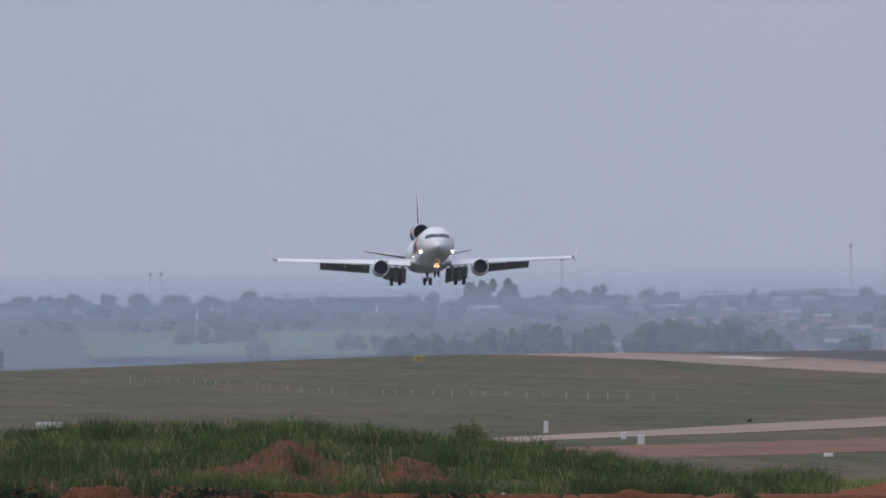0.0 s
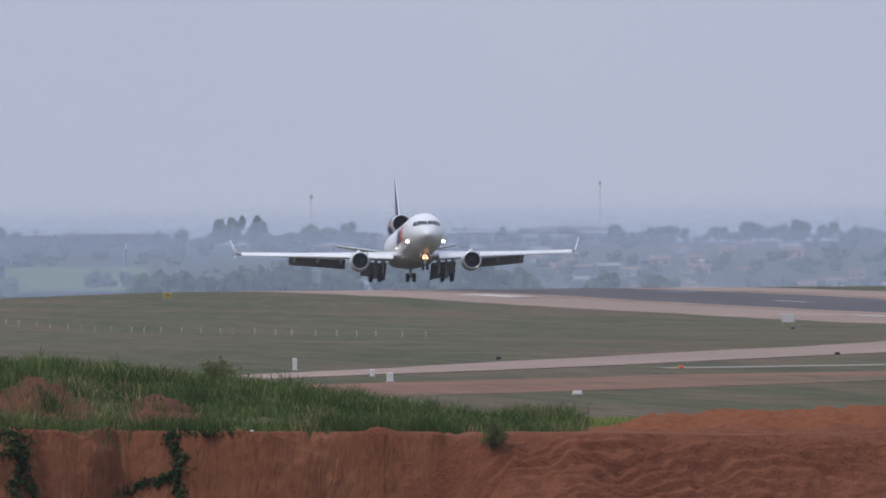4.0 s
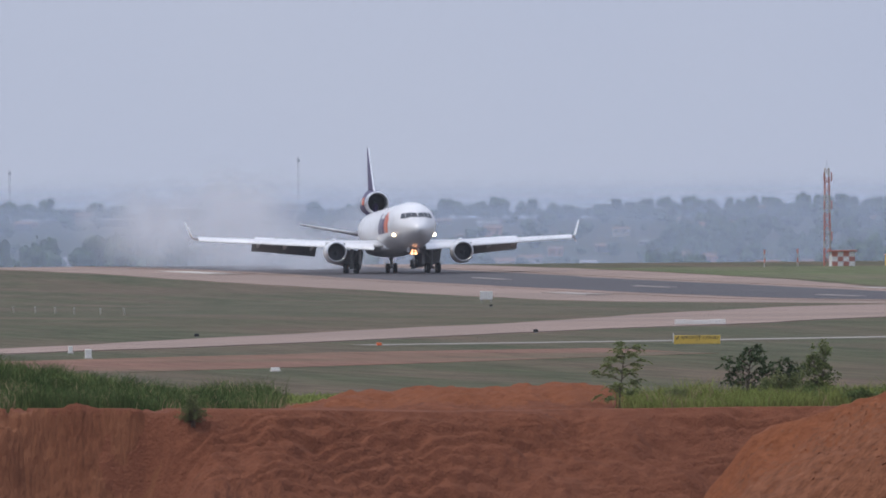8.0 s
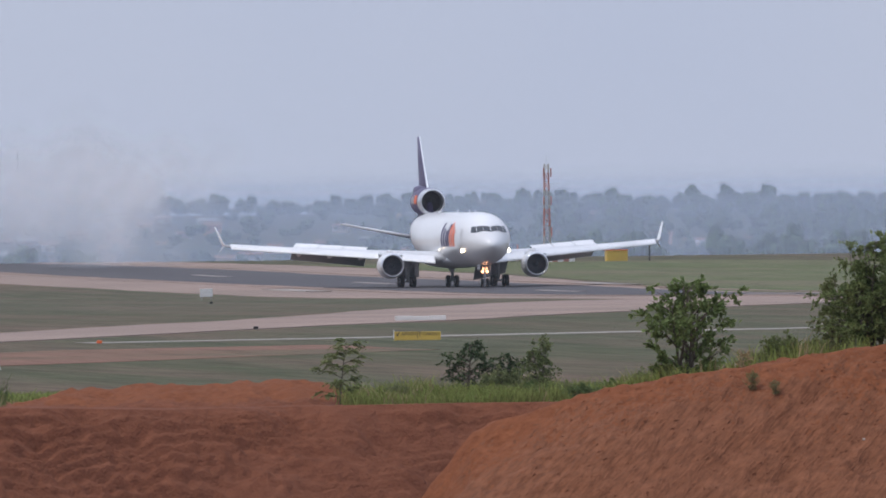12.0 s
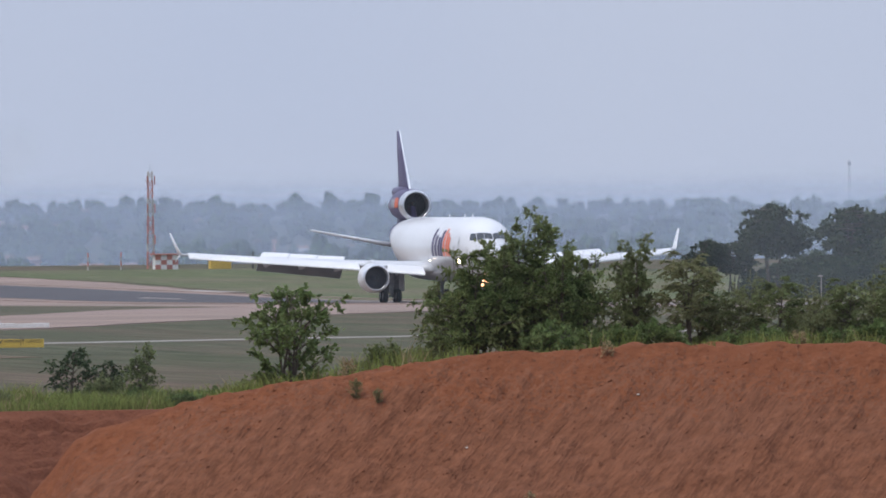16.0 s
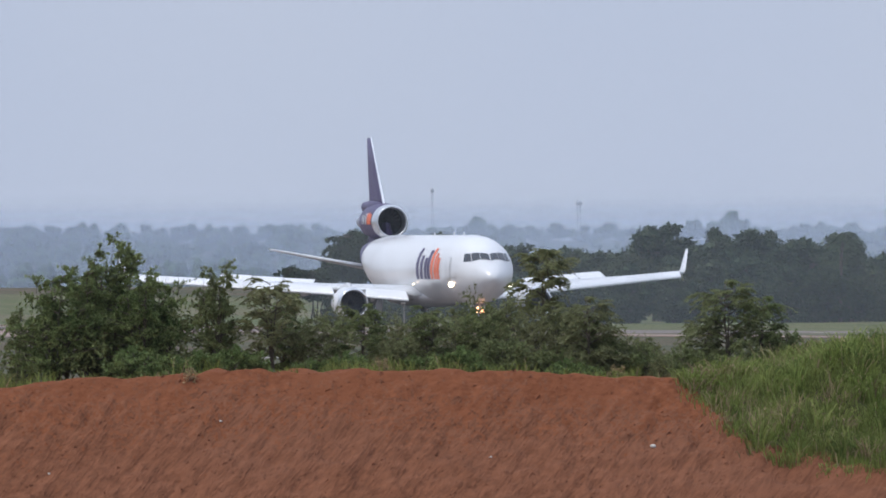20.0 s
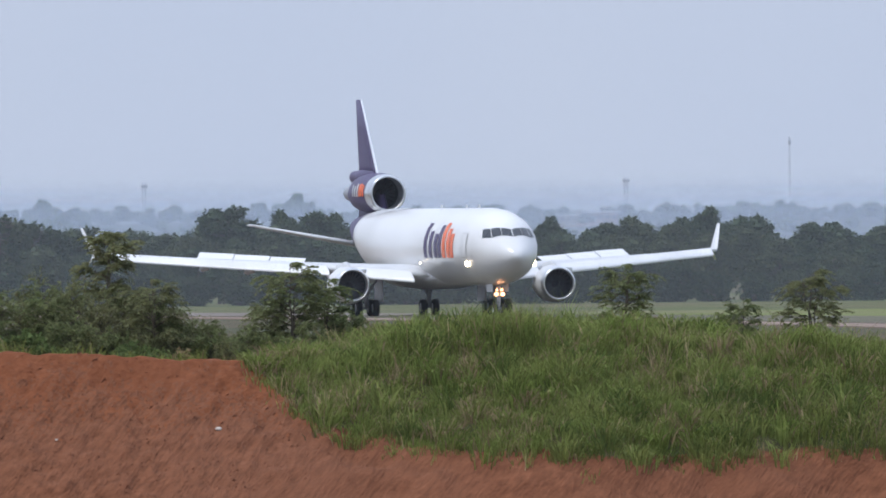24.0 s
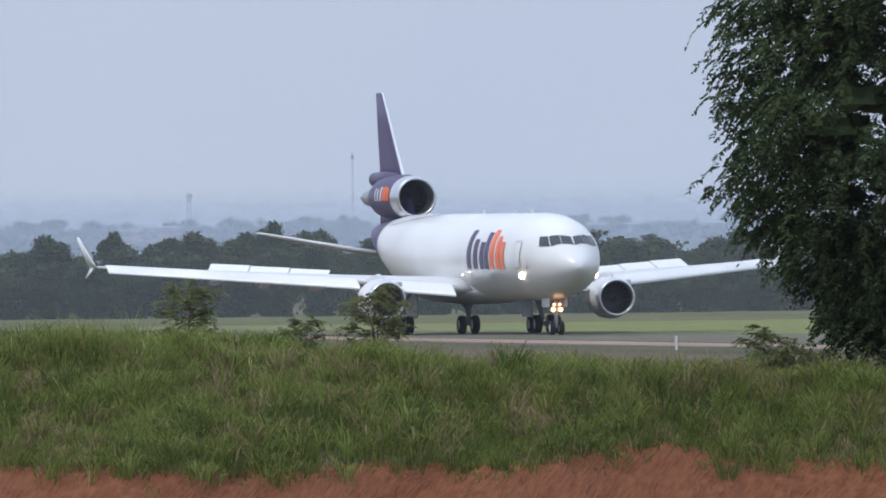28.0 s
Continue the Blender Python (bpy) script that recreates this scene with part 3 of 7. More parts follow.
def build_paving():
    tagged(strip("runway", [(296, 900), (296, 1570), (285, 1620), (272, 1660), (272, 2560)], [(321, 900), (321, 1950), (340, 2200), (341, 2560)], PAVING, 0.04), "long paved runway with dusty pinkish shoulders", "runway", kind="structure")
    tagged(strip("runway", [(296.5, 1430), (296.5, 1560), (303, 1770)], [(320.5, 1430), (320.5, 1560), (311, 1770)], OLD_ASPHALT, 0.08), "weathered brownish asphalt of the runway", "runway", kind="structure")
    tagged(strip("runway", [(296.5, 900), (296.5, 1430)], [(320.5, 900), (320.5, 1430)], DULL_ASPHALT, 0.08), "dull brown asphalt of the runway's far end", "runway", kind="structure")
    tagged(strip("runway", [(288.5, 900), (288.5, 1568)], [(296.4, 900), (296.4, 1568)], PAVING, 0.05), "dusty tan shoulder along the runway", "runway", kind="structure")
    tagged(strip("runway", [(305, 1760), (300, 1840), (296, 1960), (294, 2100), (294, 2545)], [(311, 1760), (315, 1840), (320, 1960), (322, 2100), (322, 2545)], ASPHALT, 0.07), "dark rubber-streaked asphalt lane of the runway", "runway", kind="structure")
    tagged(strip("taxiway", [(100, 985), (112, 1027), (127, 1062), (144, 1108), (163, 1164), (189, 1235), (219, 1350), (253, 1474), (297, 1610)],
                 [(103, 1020), (115, 1057), (131, 1109), (150, 1172), (175, 1258), (213, 1445), (248, 1611), (262, 1655), (297, 1690)], PAVING, 0.06), "dusty pinkish taxiway curving off the runway", "taxiway", kind="structure")
    tagged(strip("path", [(140, 1071.5), (157, 1082), (177, 1100), (240, 1155)], [(140, 1077), (157, 1088), (177, 1107), (240, 1162)], DRAIN, 0.03, 4), "narrow pale concrete drain beside the taxiway", "drain", kind="structure")
    tagged(strip("bare_strip", [(85, 895), (105, 912), (125, 950), (150, 1000)], [(85, 940), (108, 985), (132, 1025), (150, 1040)], RED_STRIP, 0.02), "strip of bare brown earth in the grass", "ground", kind="structure")


build_ground()
build_paving()
tagged(strip("verge", [(322.5, 1000), (322.5, 1480)], [(505, 1000), (492, 1480)], VERGE_LUSH, 0.03), "bright yellow-green grass verge beyond the runway", "grass", kind="structure")
tagged(strip("verge", [(322.5, 1480), (322.5, 1945), (342, 2200), (342, 2400)], [(492, 1480), (480, 1945), (440, 2200), (400, 2400)], VERGE, 0.03), "green grass verge beyond the runway", "grass", kind="structure")
tagged(strip("meadow", [(300, 3560), (330, 3960)], [(362, 3560), (402, 3960)], MEADOW, 0.8), "pale green meadow in the hazy valley", "meadow", kind="structure")


# ---- the airliner: nose to -y, main wheels on the ground at the origin ----
NOSE = -31.6  # y of the nose tip
FUS_X = [0, 0.12, 0.4, 0.9, 1.6, 2.5, 3.5, 4.8, 6.2, 7.8, 9.5, 20, 40, 43, 46, 49, 52, 55, 57.2, 58.4]
FUS_TOP = [4.72, 5.02, 5.32, 5.68, 6.10, 6.72, 7.34, 7.86, 8.18, 8.38, 8.46, 8.46, 8.46, 8.46, 8.42, 8.32, 8.15, 7.92, 7.7, 7.55]
FUS_BOT = [4.66, 4.42, 4.18, 3.88, 3.55, 3.22, 2.95, 2.70, 2.54, 2.46, 2.44, 2.44, 2.44, 2.72, 3.3, 4.1, 4.95, 5.8, 6.4, 6.75]
FUS_W = [0.03, 0.36, 0.68, 1.06, 1.46, 1.86, 2.22, 2.56, 2.80, 2.95, 3.01, 3.01, 3.01, 2.96, 2.76, 2.42, 1.96, 1.40, 0.88, 0.45]


def fus_point(x, ang):
    """A point of the skin at x metres behind the nose; ang from straight up, positive to starboard (-x)."""
    t, b, w = (np.interp(x, FUS_X, c) for c in (FUS_TOP, FUS_BOT, FUS_W))
    return (-w * math.sin(ang), NOSE + x, (t + b) / 2 + (t - b) / 2 * math.cos(ang))


def skin_patch(name, corners, mat, parent, label="", lift=0.025, n=6):
    """A painted or glazed patch that lies on the skin: corners are (x, angle in degrees), four of them."""
    (x0, a0), (x1, a1), (x2, a2), (x3, a3) = corners
    cols = []
    for i in range(n + 1):
        u = i / n
        row = []
        for j in range(n + 1):
            v = j / n
            x = (x0 * (1 - u) + x1 * u) * (1 - v) + (x3 * (1 - u) + x2 * u) * v
            a = (a0 * (1 - u) + a1 * u) * (1 - v) + (a3 * (1 - u) + a2 * u) * v
            p = Vector(fus_point(x, radians(a)))
            t, b = np.interp(x, FUS_X, FUS_TOP), np.interp(x, FUS_X, FUS_BOT)
            c = Vector((0, p.y + (0.6 if x < 8 else 0), (t + b) / 2))
            row.append(p + (p - c).normalized() * lift)
        cols.append(row)
    return piece(name, loft(name, cols, mat, closed=False, caps=False), parent, label)


def aerofoil(le, chord, z, thick, x, twist=0.0, n=12):
    """A ring of wing section at span x: le is y of the leading edge."""
    ring = []
    for s, sgn in [(s, 1) for s in np.linspace(0, 1, n)] + [(s, -1) for s in np.linspace(1, 0, n)[1:-1]]:
        yt = 5 * thick * (0.2969 * math.sqrt(s) - 0.126 * s - 0.3516 * s * s + 0.2843 * s ** 3 - 0.1036 * s ** 4)
        ring.append((x, le + s * chord, z - math.tan(radians(twist)) * s * chord + sgn * yt * chord * (1.0 if sgn > 0 else 0.6)))
    return ring


def wing_at(b):
    """Leading edge y, chord, height at span b."""
    le = NOSE + np.interp(b, [2.0, 9.0, 25.0], [22.0, 27.3, 39.5])
    te = NOSE + np.interp(b, [2.0, 9.0, 25.0], [35.8, 36.6, 42.2])
    z = np.interp(b, [2.0, 9.0, 17.0, 25.0], [3.15, 3.75, 4.35, 4.95])
    return le, te - le, z


def tyre(name, parent, at, r, w):
    prof = [(-w / 2, r * 0.55), (-w / 2, r * 0.8), (-w * 0.42, r * 0.93), (-w * 0.25, r), (w * 0.25, r), (w * 0.42, r * 0.93), (w / 2, r * 0.8), (w / 2, r * 0.55)]
    a = np.linspace(0, 2 * np.pi, 24, endpoint=False)
    me = loft("tyre", [[(x, q * math.cos(t), q * math.sin(t)) for t in a] for x, q in prof], TYRE, caps=False)
    wheel = piece(name, me, parent, "black rubber tyre", pose(*at))
    me = loft("rim", [[(x, q * math.cos(t), q * math.sin(t)) for t in a[::2]] for x, q in [(-w * 0.42, 0.05), (-w * 0.36, r * 0.35), (-w * 0.45, r * 0.56), (w * 0.45, r * 0.56), (w * 0.36, r * 0.35), (w * 0.42, 0.05)]], GREY, caps=True)
    piece("rim", me, wheel, "grey wheel rim")
    return wheel


def nacelle(parent, cx, y0, cz, r, length, mat, name="engine_nacelle", fan_depth=1.3, lip=0.55, taper=0.72, core=True):
    shell = lathe_y(name, [(y0 + lip, r * 0.985), (y0 + length * 0.3, r * 1.06), (y0 + length * 0.55, r * 1.05), (y0 + length * 0.8, r * 0.92), (y0 + length, r * taper), (y0 + length, r * taper * 0.93), (y0 + length * 0.8, r * 0.8)], mat, cx, cz)
    nac = piece(name, shell, parent)
    piece("inlet_lip", lathe_y("inlet_lip", [(y0 + lip + 0.01, r * 0.992), (y0 + 0.2, r * 0.955), (y0 + 0.05, r * 0.91), (y0, r * 0.865), (y0 + 0.05, r * 0.825), (y0 + 0.25, r * 0.80), (y0 + lip, r * 0.79)], ALU, cx, cz, 40), nac, "polished metal inlet lip")
    piece("inlet_duct", lathe_y("inlet_duct", [(y0 + lip - 0.01, r * 0.79), (y0 + fan_depth, r * 0.83), (y0 + fan_depth + 0.3, r * 0.83), (y0 + fan_depth + 0.3, 0.02)], DUCT, cx, cz), nac, "dark inlet duct")
    piece("spinner", lathe_y("spinner", [(y0 + fan_depth - 0.55, 0.015), (y0 + fan_depth - 0.4, 0.13), (y0 + fan_depth - 0.1, 0.28), (y0 + fan_depth + 0.1, 0.34)], BLADE_METAL, cx, cz, 20), nac, "grey fan spinner")
    bm = bmesh.new()
    box(bm, -0.12, 0.12, -0.015, 0.015, -r * 0.29, r * 0.29, 0.006)
    first = part("fan_blade", bm, BLADE_METAL, nac)
    for k in range(22):
        m = Matrix.Translation((cx, y0 + fan_depth + 0.08, cz)) @ Matrix.Rotation(2 * math.pi * k / 22, 4, "Y") @ Matrix.Translation((0, 0, r * 0.53)) @ Matrix.Rotation(radians(38), 4, "Z")
        if k == 0:
            first.matrix_basis = m
        else:
            piece("fan_blade", first.data, nac, "", m)
    if core:
        piece("exhaust_cone", lathe_y("exhaust_cone", [(y0 + length * 0.75, r * 0.55), (y0 + length * 1.1, r * 0.5), (y0 + length * 1.35, r * 0.36), (y0 + length * 1.35, r * 0.3), (y0 + length * 1.6, 0.05)], STEEL, cx, cz, 24), nac, "bare metal exhaust cone")
    return nac


def build_airliner():
    ac = thing("airliner", "white three-engined cargo jet with a purple tail and landing gear down", "aircraft", at=(307.7, 2983, 10.6))
    ang = np.linspace(0, 2 * np.pi, 40, endpoint=False)
    xs = sorted(set(FUS_X) | {14, 25, 30, 35} | {44.5, 47.5, 50.5, 53.5})
    rings = [[fus_point(x, a) for a in ang] for x in xs]
    fus = piece("fuselage", loft("fuselage", rings, WHITE), ac, "white painted fuselage")
    # belly fairing between the wings
    rings = []
    for x, w, dz in [(20.5, 1.0, 0.3), (22.5, 2.3, 0.75), (25, 3.0, 0.95), (31, 3.15, 1.0), (36, 3.0, 0.9), (39, 2.2, 0.6), (41.5, 0.9, 0.2)]:
        rings.append([(w * math.cos(a), NOSE + x, 3.1 + (dz + 0.02) * math.sin(a)) for a in np.linspace(0, 2 * np.pi, 24, endpoint=False)])
    piece("belly_fairing", loft("belly_fairing", rings, GREY), ac, "light grey belly fairing")
    # cockpit panes
    for s in (1, -1):
        skin_patch("cockpit_window", [(1.78, s * 1.5), (2.60, s * 1.5), (2.98, s * 21), (2.14, s * 27)], GLASS, fus, "dark cockpit window")
        skin_patch("cockpit_window", [(2.18, s * 28), (3.02, s * 22), (3.46, s * 39), (2.58, s * 50)], GLASS, fus, "dark cockpit window")
        skin_patch("cockpit_window", [(2.66, s * 51.5), (3.52, s * 40), (4.25, s * 49), (3.62, s * 65)], GLASS, fus, "dark cockpit window")
        # doors and hatches as raised outlines
        skin_patch("crew_door", [(6.2, s * 68), (7.25, s * 68), (7.25, s * 104), (6.2, s * 104)], WHITE, fus, "white crew door", 0.04)
        skin_patch("static_plate", [(5.0, s * 100), (5.2, s * 100), (5.2, s * 104), (5.0, s * 104)], STEEL, fus, "small metal plate")
        # emblem: slanted purple and orange bars
        for x0, a0, mat in ((20.3, 52, PURPLE), (18.5, 66, PURPLE), (16.7, 70, PURPLE), (15.3, 56, PURPLE), (13.8, 52, ORANGE), (12.2, 62, ORANGE), (10.9, 70, ORANGE)):
            skin_patch("emblem_bar", [(x0, s * a0), (x0 - 1.15, s * a0), (x0 - 0.95, s * 106), (x0 + 0.2, s * 106)], mat, fus, "purple emblem bar" if mat is PURPLE else "orange emblem bar", 0.03)
        for k in range(6):
            skin_patch("lettering_bar", [(15.0 - k * 0.75, s * 112), (14.45 - k * 0.75, s * 112), (14.45 - k * 0.75, s * 119), (15.0 - k * 0.75, s * 119)], GREY, fus, "small grey lettering bar", 0.03)
        # thin seams round the crew door
        for c in ([(6.15, s * 67), (7.3, s * 67), (7.3, s * 67.8), (6.15, s * 67.8)], [(6.15, s * 104.2), (7.3, s * 104.2), (7.3, s * 105), (6.15, s * 105)], [(6.12, s * 67), (6.17, s * 67), (6.17, s * 105), (6.12, s * 105)], [(7.28, s * 67), (7.33, s * 67), (7.33, s * 105), (7.28, s * 105)]):
            skin_patch("door_seam", c, DARK_GREY, fus, "thin dark door seam", 0.05, 4)
    skin_patch("walkway_panel", [(37.5, -14), (47.5, -46), (47.5, 46), (37.5, 14)], GREY, fus, "grey panel before the tail engine", 0.03, 8)
    # purple rear of the fuselage
    rear = [[tuple(Vector(fus_point(x, a)) * 1.0 + Vector((-math.sin(a), 0, math.cos(a))) * 0.03) for a in np.linspace(-np.pi * 0.80, np.pi * 0.80, 29)] for x in (49.5, 52, 55, 57.2, 58.3)]
    piece("tail_cone_paint", loft("tail_cone_paint", rear, PURPLE, closed=False, caps=False), ac, "purple painted tail cone")
    for x in (13.5, 18.0, 27.0):
        bm = bmesh.new()
        box(bm, -0.03, 0.03, NOSE + x, NOSE + x + 0.45, 8.40, 8.72, 0.01)
        part("blade_aerial", bm, GREY, fus, "small blade aerial")

    # wings
    flaps = []
    for s in (1, -1):
        rings = []
        for b in (1.8, 3.2, 5.5, 9.0, 13.0, 17.0, 21.0, 25.0):
            le, c, z = wing_at(b)
            rings.append(aerofoil(le, c, z, np.interp(b, [1.8, 9, 25], [0.125, 0.11, 0.10]), s * b, np.interp(b, [1.8, 25], [-1.0, 1.5])))
        wing = piece("wing", loft("wing", rings, GREY), ac, "light grey swept wing")
        # leading edge slats, lowered
        for b0, b1 in ((3.4, 7.4), (9.2, 13.24), (13.25, 17.24), (17.25, 20.99), (21.0, 24.5)):
            rr = []
            for b in (b0, b0 + 0.03, b1 - 0.03, b1):
                le, c, z = wing_at(b)
                k = np.interp(b, [3.4, 9.3, 24.6], [1.95, 1.70, 1.30])
                rr.append(aerofoil(le - 0.62 * k, k, z - 0.31 * k, 0.20, s * b, -26))
            piece("slat", loft("slat", rr, WHITE), wing, "white leading edge slat")
        # flaps hang behind and below; their shade is put into a darker grey
        for b0, b1, dy, dz, ch, tw in ((3.3, 7.0, -0.9, -0.25, 3.6, 33), (9.3, 17.4, -0.5, -0.10, 2.2, 30)):
            rr = []
            for b in (b0, b1):
                le, c, z = wing_at(b)
                rr.append(aerofoil(le + c + dy, ch * (1.0 if b == b0 else 0.8), z + dz, 0.11, s * b, tw))
            flap = piece("flap", loft("flap", rr, DARK_GREY), wing, "lowered flap, its grey darkened for the shade under the wing")
            flaps.append((flap, Vector(rr[0][0]), (Vector(rr[1][0]) - Vector(rr[0][0])).normalized() * s, tw))
            for b in np.linspace(b0 + 0.7, b1 - 0.7, 2 if b1 < 8 else 3):
                le, c, z = wing_at(b)
                fr = [[(s * b + w * math.cos(a), le + c * 0.55 + q, z - 0.3 - h + w * 1.5 * math.sin(a)) for a in np.linspace(0, 2 * np.pi, 10, endpoint=False)] for q, w, h in ((0, 0.04, 0), (1.0, 0.17, 0.05), (c * 0.45, 0.19, 0.16), (c * 0.45 + 1.3, 0.05, 0.28))]
                piece("flap_fairing", loft("flap_fairing", fr, GREY), wing, "grey flap track fairing")
        # winglets
        le, c, z = wing_at(25.0)
        up = []
        for h, out, back, ch in ((0.0, 0.0, 0.0, 2.7), (0.25, 0.18, 0.35, 2.35), (2.15, 0.85, 2.3, 0.95)):
            ring = aerofoil(0, ch, 0, 0.09, 0)
            up.append([(s * (25.0 + out + q[2]), le + back + q[1] + 0.05, z + h) for q in ring])
        piece("winglet", loft("winglet", up, WHITE), wing, "white upswept winglet")
        dn = []
        for h, out, back, ch in ((0.0, 0.0, 0.0, 1.3), (-0.75, 0.42, 0.75, 0.55)):
            ring = aerofoil(0, ch, 0, 0.08, 0)
            dn.append([(s * (25.0 + out + q[2]), le + back + q[1] + 1.2, z + h) for q in ring])
        piece("lower_winglet", loft("lower_winglet", dn, WHITE), wing, "small lower winglet")
        # root fillet lamp and engine
        bm = bmesh.new()
        bmesh.ops.create_uvsphere(bm, u_segments=14, v_segments=10, radius=0.215, matrix=pose(s * 2.62, NOSE + 6.4, 4.15) @ Matrix.Diagonal((1, 0.5, 1, 1)))
        part("landing_light", bm, LAMP, ac, "lit round landing light", smooth=True)
        bm = bmesh.new()
        bmesh.ops.create_uvsphere(bm, u_segments=10, v_segments=6, radius=0.06, matrix=pose(s * 3.02, NOSE + 21.6, 4.2))
        part("wing_root_light", bm, LAMP, ac, "small lit wing root light", smooth=True)
        le, c, z = wing_at(8.25)
        eng = nacelle(ac, s * 8.25, NOSE + 22.2, 2.50, 1.40, 4.9, WHITE)
        py = []
        for y, zt, zb, w in ((NOSE + 23.4, 4.05, 3.7, 0.10), (NOSE + 25.0, 4.35, 3.5, 0.26), (le + 0.3, 4.15, 3.0, 0.30), (le + 3.6, 3.6, 2.9, 0.22), (le + 5.2, 3.5, 3.2, 0.05)):
            py.append([(s * 8.25 - w, y, zb), (s * 8.25 + w, y, zb), (s * 8.25 + w, y, zt - 0.1), (s * 8.25, y, zt), (s * 8.25 - w, y, zt - 0.1)])
        piece("pylon", loft("pylon", py, GREY), ac, "grey engine pylon")
        bm = bmesh.new()
        rod(bm, (s * 8.25 + 1.15, NOSE + 23.0, 3.55), (s * 8.25 + 1.35, NOSE + 24.3, 3.75), 0.05)
        box(bm, s * 8.25 + 0.95, s * 8.25 + 1.25, NOSE + 23.1, NOSE + 24.4, 3.45, 3.75, 0.03)
        part("strake", bm, ALU, eng, "small nacelle strake")
        # horizontal stabiliser
        rr = []
        for b, lx, ch, zz in ((1.0, 50.3, 6.6, 5.5), (5.0, 53.6, 4.5, 6.35), (9.0, 56.9, 2.4, 7.2)):
            rr.append(aerofoil(NOSE + lx, ch, zz, 0.09, s * b))
        piece("stabiliser", loft("stabiliser", rr, GREY), ac, "grey swept tailplane")

    # tail engine, its mount and the fin
    tail = nacelle(ac, 0, NOSE + 47.0, 9.68, 1.55, 10.6, PURPLE, fan_depth=3.2, lip=1.9, taper=0.66)
    for x0, x1, a0, a1, mat in ((4.0, 4.45, 62, 98, WHITE), (4.9, 5.3, 68, 98, WHITE), (5.7, 6.1, 66, 98, WHITE), (2.7, 3.2, 62, 98, ORANGE), (2.2, 2.6, 66, 98, ORANGE), (3.3, 3.7, 64, 98, ORANGE)):
        for s in (1, -1):
            rr = []
            for x in (x0, x1):
                r = 1.55 * np.interp(x, [1.9, 3.2, 5.8, 8.5], [0.985, 1.06, 1.05, 0.92]) + 0.03
                rr.append([(-s * r * math.sin(radians(a)), NOSE + 47.0 + x, 9.68 + r * math.cos(radians(a))) for a in np.linspace(a0, a1, 6)])
            piece("emblem_bar", loft("emblem_bar", rr, mat, closed=False, caps=False), tail, "white emblem bar" if mat is WHITE else "orange emblem bar")
    rr = []
    for z, x0, x1, w in ((7.7, 46.5, 58.2, 0.75), (8.2, 47.6, 58.2, 0.62), (8.7, 48.4, 58.0, 0.55), (9.6, 48.9, 57.6, 0.5)):
        rr.append([(w * c2, NOSE + x0 + (x1 - x0) * s2, z) for s2, c2 in ((0, 0), (0.06, 0.6), (0.3, 1), (0.75, 0.9), (1, 0.05), (0.75, -0.9), (0.3, -1), (0.06, -0.6))])
    piece("engine_mount", loft("engine_mount", rr, PURPLE), ac, "purple tail engine mount")
    rr = []
    for z, lx, ch in ((10.95, 50.8, 7.2), (11.8, 51.7, 6.3), (14.8, 54.7, 3.9), (17.2, 57.0, 1.9)):
        ring = aerofoil(NOSE + lx, ch, 0, 0.085, 0)
        rr.append([(q[2], q[1], z) for q in ring])
    piece("fin", loft("fin", rr, PURPLE), ac, "tall purple tail fin")
    bm = bmesh.new()
    rod(bm, (0, NOSE + 50.6, 10.95), (0, NOSE + 56.95, 17.22), 0.13, 0.07)
    part("fin_edge", bm, ALU, ac, "bare metal fin leading edge")
    rr = []
    for x, w, h in ((50.8, 0.1, 0.1), (52.2, 0.5, 0.5), (56.0, 0.62, 0.6), (59.6, 0.45, 0.5)):
        rr.append([(w * math.cos(a), NOSE + x, 11.0 + h * math.sin(a)) for a in np.linspace(0, 2 * np.pi, 14, endpoint=False)])
    piece("fin_root", loft("fin_root", rr, PURPLE), ac, "purple fin root fairing")

    # landing gear
    for cx, y, n, track in ((-5.33, 0.0, 4, 0.68), (5.33, 0.0, 4, 0.68), (0.0, 0.6, 2, 0.48)):
        bm = bmesh.new()
        top = 3.3 if n == 4 else 2.9
        rod(bm, (cx * 0.97, y, 0.6), (cx * 0.97, y + 0.1, top), 0.17, 0.2)
        rod(bm, (cx * 0.97, y, 1.6), (cx * 0.78 if cx else 0.9, y, 3.2), 0.09)
        if n == 2:
            rod(bm, (0, y, 1.5), (-0.9, y, 2.9), 0.09)
        rod(bm, (cx, y, 1.1), (cx, y + 1.7, 3.0), 0.08)
        if n == 4:
            box(bm, cx - 0.12, cx + 0.12, y - 0.95, y + 0.95, 0.54, 0.80, 0.04)
        gear = part("main_gear" if n == 4 else "centre_gear", bm, STEEL, ac, "steel main landing gear leg")
        for dy in ((-0.84, 0.84) if n == 4 else (0.0,)):
            for dx in (-track, track):
                tyre("wheel", gear, (cx + dx, y + dy, 0.66), 0.66, 0.50)
        if n == 4:
            bm = bmesh.new()
            s = 1 if cx > 0 else -1
            box(bm, s * 4.15 - 0.04, s * 4.15 + 0.04, -1.3, 1.6, 1.15, 2.9, 0.02)
            part("gear_door", bm, GREY, gear, "grey gear door")
    bm = bmesh.new()
    ny = NOSE + 7.1
    rod(bm, (0, ny, 0.5), (0, ny + 0.1, 2.8), 0.13, 0.16)
    rod(bm, (0, ny, 1.3), (0, ny + 1.8, 2.8), 0.08)
    box(bm, -0.45, 0.45, ny - 0.12, ny + 0.05, 1.75, 1.87, 0.02)
    ng = part("nose_gear", bm, STEEL, ac, "steel nose landing gear leg")
